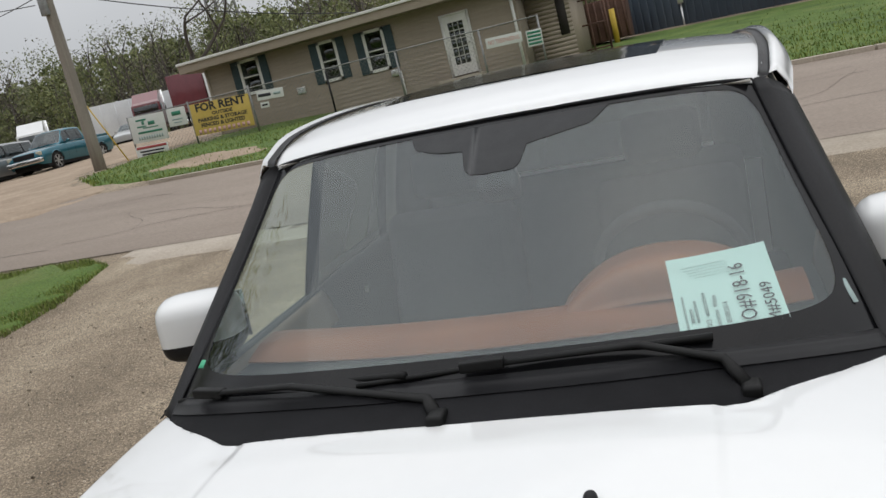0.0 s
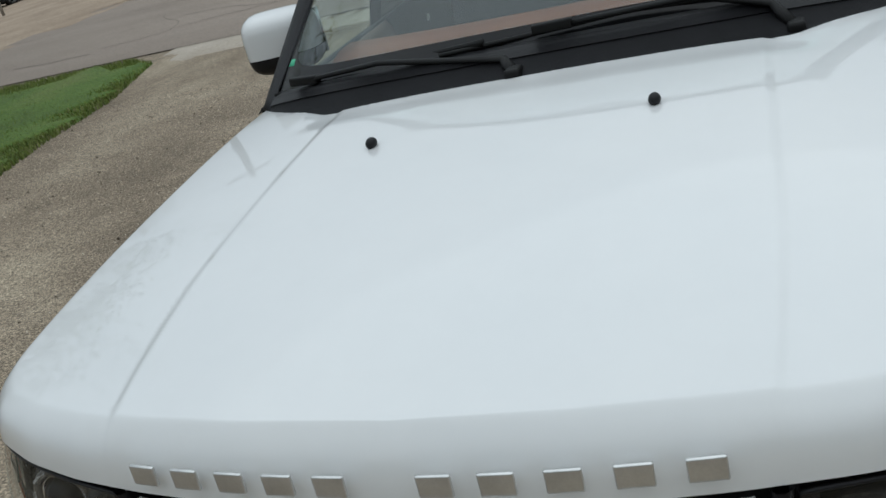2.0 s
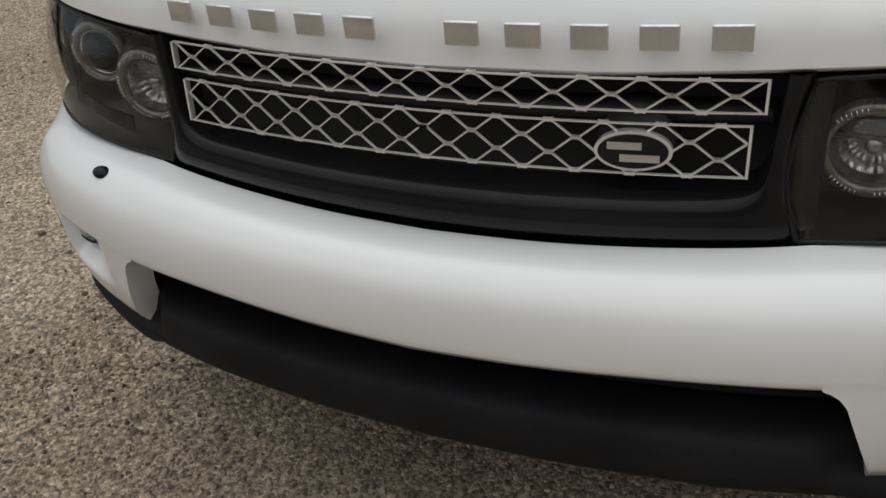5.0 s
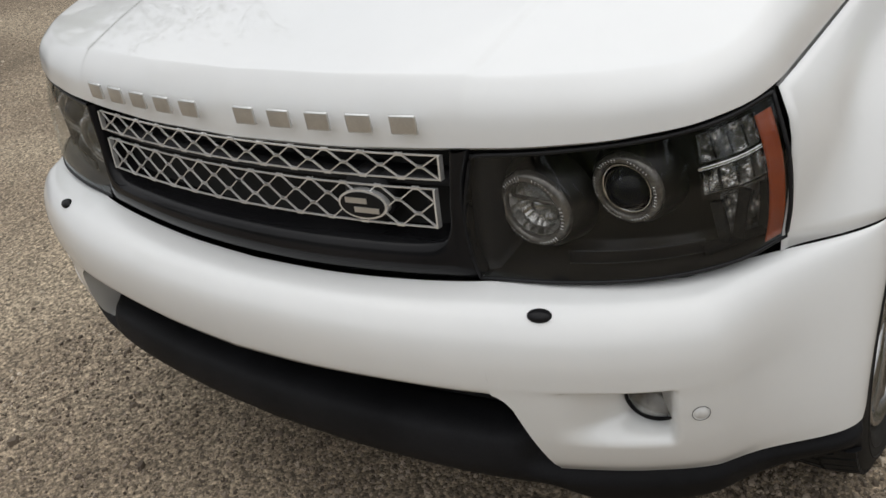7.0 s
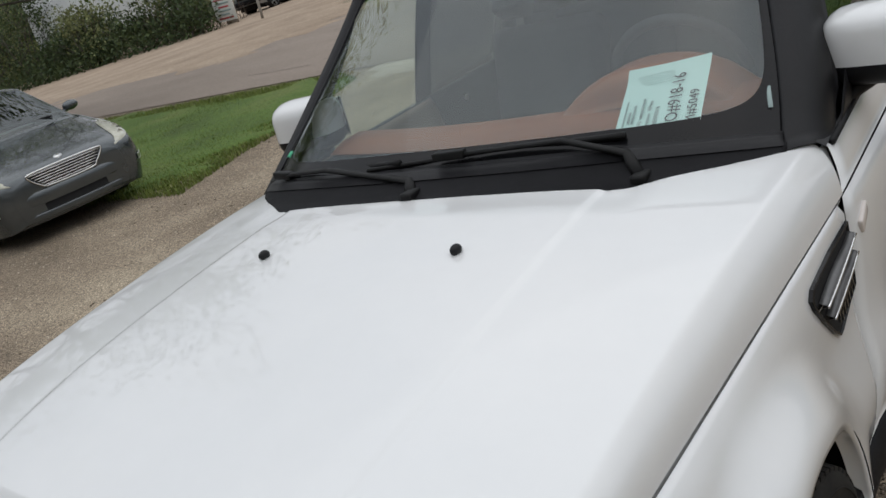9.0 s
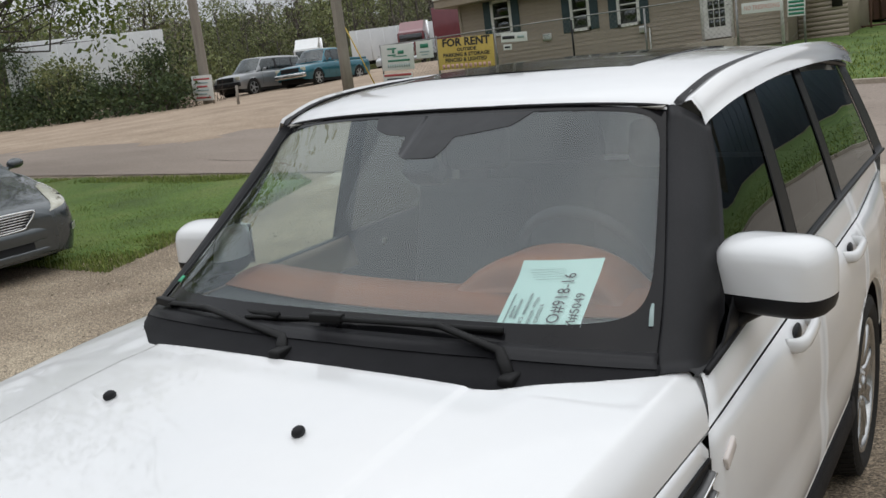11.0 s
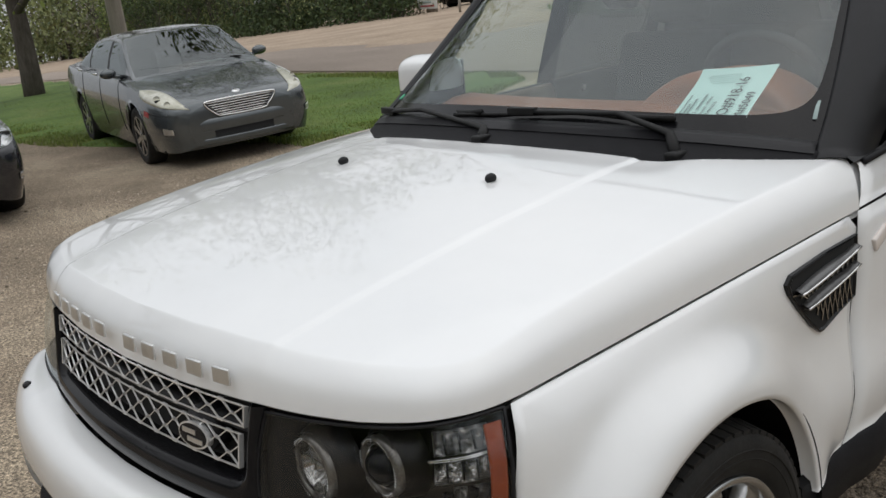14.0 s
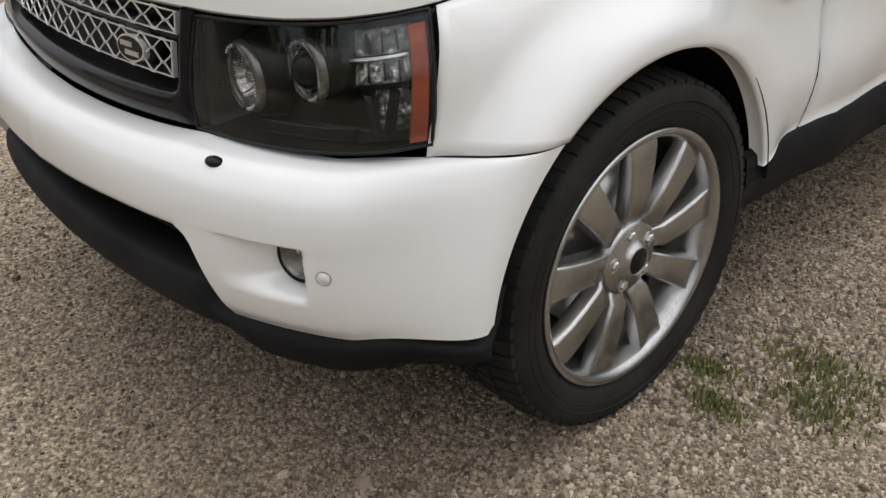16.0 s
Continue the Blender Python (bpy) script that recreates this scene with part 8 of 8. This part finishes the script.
z1_ = ground_z(-18.2, 24.6)
z2_ = ground_z(-27, 26.6)
z3_ = ground_z(-20.6, 9.75)
for k, h in enumerate((5.6, 6.6, 7.3, 8.75, 8.75)):
    o = (0, 0, 0, -1.1, 1.1)[k]
    wire((-18.3 + o, 24.4, z1_ + h), (-27 + o, 26.4, z2_ + h), 0.25)
    wire((-18.3 + o, 24.4, z1_ + h), (18 + o, 22.5, z1_ + h - 0.6), 0.9)
for h in (5.4, 8.5):
    wire((-18.3, 24.4, z1_ + h), (-20.9, 9.75, z3_ + h), 0.3)
wire((-18.3, 24.4, z1_ + 5.9), (-9, 30.5, 4.9), 0.35, 0.018)
wire((-27.0, 26.4, z2_ + 6.3), (-60, 30.5, z2_ + 6.3), 0.6)
wire((-27.0, 26.4, z2_ + 8.8), (-60, 30.5, z2_ + 8.8), 0.6)
tower = thing("lattice_tower", Matrix.Translation((-78, 152, 0)), "grey steel lattice tower beyond the trees", "tower")
for sx, sy in ((1, 1), (1, -1), (-1, 1), (-1, -1)):
    part("leg", rod(bmesh.new(), (sx * 3.2, sy * 3.2, 0), (sx * 0.9, sy * 0.9, 46), 0.28), GALV, tower)
for k in range(15):
    z0_, z1b = 3 * k, 3 * (k + 1)
    w0, w1 = 3.2 - 2.3 * z0_ / 46, 3.2 - 2.3 * z1b / 46
    bm = bmesh.new()
    for (ax, ay), (bx, by) in (((1, 1), (-1, 1)), ((-1, 1), (-1, -1)), ((-1, -1), (1, -1)), ((1, -1), (1, 1))):
        rod(bm, (ax * w0, ay * w0, z0_), (bx * w1, by * w1, z1b), 0.13, n=6)
        rod(bm, (bx * w0, by * w0, z0_), (ax * w1, ay * w1, z1b), 0.13, n=6)
    part("brace", bm, GALV, tower)

# ---- trees and shrubs ----
BARK = mottled("bark", [(0.3, (0.05, 0.042, 0.034)), (0.7, (0.11, 0.095, 0.08))], 3, 0.95, fine=(30, 0.7, 1.2), bump=0.7, stretch=(4, 4, 1))


def leaf_mat(name, low, high):
    m = by_island(shader(name, low, 0.75), low, high)
    return m


LEAF_SPRING = leaf_mat("spring_leaves", (0.045, 0.085, 0.012), (0.20, 0.24, 0.05))
LEAF_DARK = leaf_mat("dark_leaves", (0.018, 0.038, 0.010), (0.065, 0.095, 0.026))
LEAF_MIX = leaf_mat("wood_edge_leaves", (0.070, 0.090, 0.030), (0.23, 0.25, 0.095))
LEAF_BUD = leaf_mat("budding_twigs", (0.12, 0.11, 0.085), (0.26, 0.235, 0.175))


def leaf_mesh(name, clumps, per, size, spread, seed):
    """Many single leaves scattered about clump centres (x, y, z, radius)."""
    r = random.Random(seed)
    vs, fs = [], []
    for cx, cy, cz, rad in clumps:
        for _ in range(per):
            d = Vector((r.gauss(0, 1), r.gauss(0, 1), r.gauss(0, 0.8)))
            p = Vector((cx, cy, cz)) + d * rad * spread
            s_ = size * r.uniform(0.6, 1.5)
            n = Vector((r.uniform(-1, 1), r.uniform(-1, 1), r.uniform(-0.3, 1))).normalized()
            u = n.orthogonal().normalized()
            a = r.uniform(0, 6.28)
            w = n.cross(u)
            u, w = u * math.cos(a) + w * math.sin(a), w * math.cos(a) - u * math.sin(a)
            k = len(vs)
            vs += [tuple(p - u * s_), tuple(p + w * s_ * 0.55), tuple(p + u * s_), tuple(p - w * s_ * 0.55)]
            fs.append((k, k + 1, k + 2, k + 3))
    me = bpy.data.meshes.new(name)
    me.from_pydata(vs, [], fs)
    return me


def grow(r, base, direction, length, radius, depth, limbs, tips, bend=0.35, droop=0.0):
    """Recursive branching; limbs collects (points, radius), tips the ends."""
    pts = [Vector(base)]
    d = Vector(direction).normalized()
    n = 5
    for _ in range(n):
        d = (d + Vector((r.uniform(-1, 1), r.uniform(-1, 1), r.uniform(-0.6, 0.8) - droop)) * bend * 0.4).normalized()
        pts.append(pts[-1] + d * length / n)
    limbs.append((pts, radius))
    if depth == 0:
        tips.append(pts[-1])
        tips.append(pts[-2])
        return
    for k in range(r.choice((2, 3, 3))):
        t = r.choice((3, 4, 5, 5))
        side = Vector((r.uniform(-1, 1), r.uniform(-1, 1), r.uniform(-0.1, 0.7)))
        grow(r, pts[t], d * 0.6 + side * 0.8, length * r.uniform(0.55, 0.8), radius * 0.55, depth - 1, limbs, tips, bend, droop)


def tree(x, y, high, radius, depth, seed, label, leaf, per, size, spread, direction=(0, 0, 1), extra=(), droop=0.0, kind_name="tree"):
    r = random.Random(seed)
    t = thing(kind_name, Matrix.Translation((x, y, ground_z(x, y))), label, "tree")
    limbs, tips = [], []
    grow(r, (0, 0, -0.2), direction, high * 0.42, radius, depth, limbs, tips, droop=droop)
    for b_, d_, l_ in extra:
        grow(r, b_, d_, l_, radius * 0.4, max(1, depth - 1), limbs, tips, 0.4, droop)
    bm = bmesh.new()
    for i, (pts, rad) in enumerate(limbs):
        pipe(bm, [tuple(p) for p in pts], rad, 8 if rad > 0.08 else 5, 0, (1.0, 0.6))
    part("trunk", bm, BARK, t)
    if per:
        part("crown", leaf_mesh("crown", [(p.x, p.y, p.z, 1) for p in tips], per, size, spread, seed), leaf, t, smooth=False)
    return t


overhang = tree(-19.9, 7.1, 8.5, 0.26, 4, 11, "yellow-green spring tree overhanging the lawn", LEAF_SPRING, 26, 0.085, 0.42, extra=(((0, 0, 2.4), (0.9, 0.42, 0.08), 4.6), ((0, 0, 2.8), (0.8, 0.6, 0.15), 4.8), ((0, 0, 3.2), (1, 0.3, 0.2), 4.5), ((0, 0, 2.6), (0.3, 1, 0.25), 3.4), ((0, 0, 2.3), (0.9, 0.5, 0.22), 3.2), ((0, 0, 3.0), (0.1, -1, 0.3), 3.0)))
br = random.Random(77)
bough_limbs, bough_tips = [], []
for base_, way_, len_ in (((2.4, 0.5, 2.62), (0.9, 0.1, 0.0), 2.6), ((3.2, 0.9, 2.66), (0.75, 0.65, 0.02), 3.2), ((2.8, 0.6, 2.60), (0.9, 0.35, -0.08), 3.0), ((4.2, 1.3, 2.62), (0.6, 0.8, 0.05), 2.4), ((3.6, 0.3, 2.7), (0.9, -0.1, 0.1), 2.2), ((4.6, 1.8, 2.6), (0.6, 0.7, -0.15), 2.2)):
    grow(br, base_, way_, len_, 0.030, 2, bough_limbs, bough_tips, 0.35)
bm = bmesh.new()
pipe(bm, [(0, 0, 1.9), (1.2, 0.25, 2.5), (2.6, 0.6, 2.64), (3.8, 1.1, 2.66), (5.4, 2.4, 2.6)], 0.085, 8, 20, (1.1, 0.3))
for pts, rad in bough_limbs:
    pipe(bm, [tuple(p) for p in pts], rad, 5, 0, (1.0, 0.5))
part("bough", bm, BARK, overhang, "low dark bough reaching over the lawn")
part("bough_leaves", leaf_mesh("bough_leaves", [(p.x, p.y, p.z, 1) for p in bough_tips], 46, 0.055, 0.34, 78), LEAF_SPRING, overhang, smooth=False)
tree(-43.5, 75.0, 17, 0.34, 4, 15, "slender spring tree behind the trailers", LEAF_SPRING, 12, 0.13, 0.75)
tree(11.5, 27.0, 12, 0.30, 4, 12, "bare spring tree beyond the verge", LEAF_SPRING, 3, 0.06, 0.35)
tree(8.5, -16.0, 13, 0.34, 4, 13, "tall spring tree behind the drive", LEAF_SPRING, 8, 0.09, 0.4)
tree(-13.0, -7.0, 12, 0.30, 4, 14, "budding spring tree beside the drive", LEAF_SPRING, 4, 0.09, 0.4)

# the hedge and scrub on the bank across the street
rr = random.Random(21)
for k in range(26):
    f = k / 25
    x = -62 + 33.5 * f + rr.uniform(-0.8, 0.8)
    y = 27.2 - 1.6 * f + rr.uniform(-0.8, 1.4)
    h = rr.uniform(1.0, 4.4) * (1.3 if x < -38 else 1.0 if x < -31 else 0.7)
    sh = thing("shrub", Matrix.Translation((x, y, ground_z(x, y))), "straggling green shrub on the bank", "shrub", "shrubs on the bank")
    limbs, tips = [], []
    for j in range(4):
        grow(rr, (rr.uniform(-0.5, 0.5), rr.uniform(-0.4, 0.4), -0.1), (rr.uniform(-0.5, 0.5), rr.uniform(-0.5, 0.5), 1), h * 0.5, 0.035, 2, limbs, tips, 0.5)
    bm = bmesh.new()
    for pts, rad in limbs:
        pipe(bm, [tuple(p) for p in pts], rad, 5, 0, (1, 0.6))
    part("stem", bm, BARK, sh)
    cl = [(p.x, p.y, p.z, 1) for p in tips] + [(rr.uniform(-1, 1), rr.uniform(-0.7, 0.7), rr.uniform(0.1, h * 0.5), 1.3) for _ in range(16)]
    part("leaves", leaf_mesh("leaves", cl, 24, 0.07, 0.30, 100 + k), rr.choice((LEAF_DARK, LEAF_DARK, LEAF_DARK, LEAF_MIX, LEAF_SPRING)), sh, smooth=False)
bm_cl = [(rr.uniform(-64, -27.5), 25.6 + rr.uniform(-1.2, 1.0), 0, 0.5) for _ in range(260)]
bm_cl = [(x, y - 0.0 + 1.4 * (1 - (x + 64) / 36.5), ground_z(x, y) + rr.uniform(0.05, 0.7), 0.6) for x, y, z, rad in bm_cl]
tagged(part("undergrowth", leaf_mesh("undergrowth", bm_cl, 34, 0.08, 0.7, 31), LEAF_DARK, None, smooth=False), "dense low undergrowth along the bank", "undergrowth", kind="stuff")
TWIG = mottled("twigs", [(0.3, (0.06, 0.045, 0.035)), (0.7, (0.13, 0.10, 0.08))], 6, 0.95)
bm = bmesh.new()
for k in range(260):
    x, y = rr.uniform(-33, -27.3), 26.5 + rr.uniform(-0.9, 1.5)
    z = ground_z(x, y)
    a = (x, y, z)
    b = (x + rr.uniform(-0.9, 0.9), y + rr.uniform(-0.4, 0.4), z + rr.uniform(0.5, 1.9))
    rod(bm, a, b, 0.012, 0.005, 4)
tagged(part("brushwood", bm, TWIG, None, smooth=False), "heap of bare brushwood beside the sign", "brushwood", kind="stuff")


# distant woods: trunks and leaf clumps, thinning upwards to bare twigs
def woods(x0, x1, y0, y1, count, high, seed, name, per=110, size=0.15, bare=0.4):
    r = random.Random(seed)
    cl, bud, bm = [], [], bmesh.new()
    for k in range(count):
        x, y = r.uniform(x0, x1), r.uniform(y0, y1)
        h = high * r.uniform(0.65, 1.15)
        z = ground_z(x, y)
        rod(bm, (x, y, z - 0.3), (x + r.uniform(-0.6, 0.6), y, z + h * 0.85), 0.20, 0.05, 5)
        naked = r.random() < bare
        for _ in range(14 if naked else 6):
            zz = z + h * r.uniform(0.35, 0.9)
            rod(bm, (x, y, zz), (x + r.uniform(-2, 2), y + r.uniform(-2, 2), zz + r.uniform(0.8, 2.6)), 0.05, 0.015, 4)
        for q in range(13):
            f = r.uniform(0.12, 1.0) if q < 9 else r.uniform(0.03, 0.45)
            wid = (1.0 - 0.55 * abs(f - 0.55)) * h * 0.19
            c = (x + r.gauss(0, wid), y + r.gauss(0, wid), z + h * f, r.uniform(0.8, 1.5))
            (bud if naked and f > 0.3 else cl).append(c)
    tagged(part(name, leaf_mesh(name, cl, per, size, 0.8, seed), LEAF_MIX, None, smooth=False), "spring woods in mixed greens behind the yard", "woods", kind="stuff")
    if bud:
        tagged(part(name + "_buds", leaf_mesh(name, bud, int(per * 0.6), size * 0.6, 0.9, seed + 1), LEAF_BUD, None, smooth=False), "grey-brown budding tree tops of the woods", "woods", kind="stuff")
    tagged(part(name + "_trunks", bm, BARK, None), "grey trunks and bare twigs of the woods", "woods", kind="stuff")


woods(-115, -22, 82, 104, 190, 12.5, 41, "far_woods", 100, 0.13, 0.5)
woods(-150, 30, 106, 124, 250, 13.0, 48, "deep_woods", 56, 0.50, 0.30)
woods(-118, -70, 34, 74, 55, 10.0, 42, "yard_woods", 90, 0.17)
woods(-26, 30, 66, 86, 40, 10.5, 43, "back_woods", 90, 0.17)
woods(-130, -66, 10, 34, 45, 8.5, 44, "west_woods", 90, 0.17)
woods(-90, -52, 37, 50, 45, 8.0, 45, "bank_woods", 110, 0.14, 0.25)
# added out of view: they block low sky before the nose and fill reflections
woods(-60, 55, -52, -34, 80, 13.0, 46, "unseen_near_woods", 20, 0.6, 0.15)
woods(40, 90, -40, 50, 40, 12.0, 47, "east_woods", 24, 0.5, 0.2)
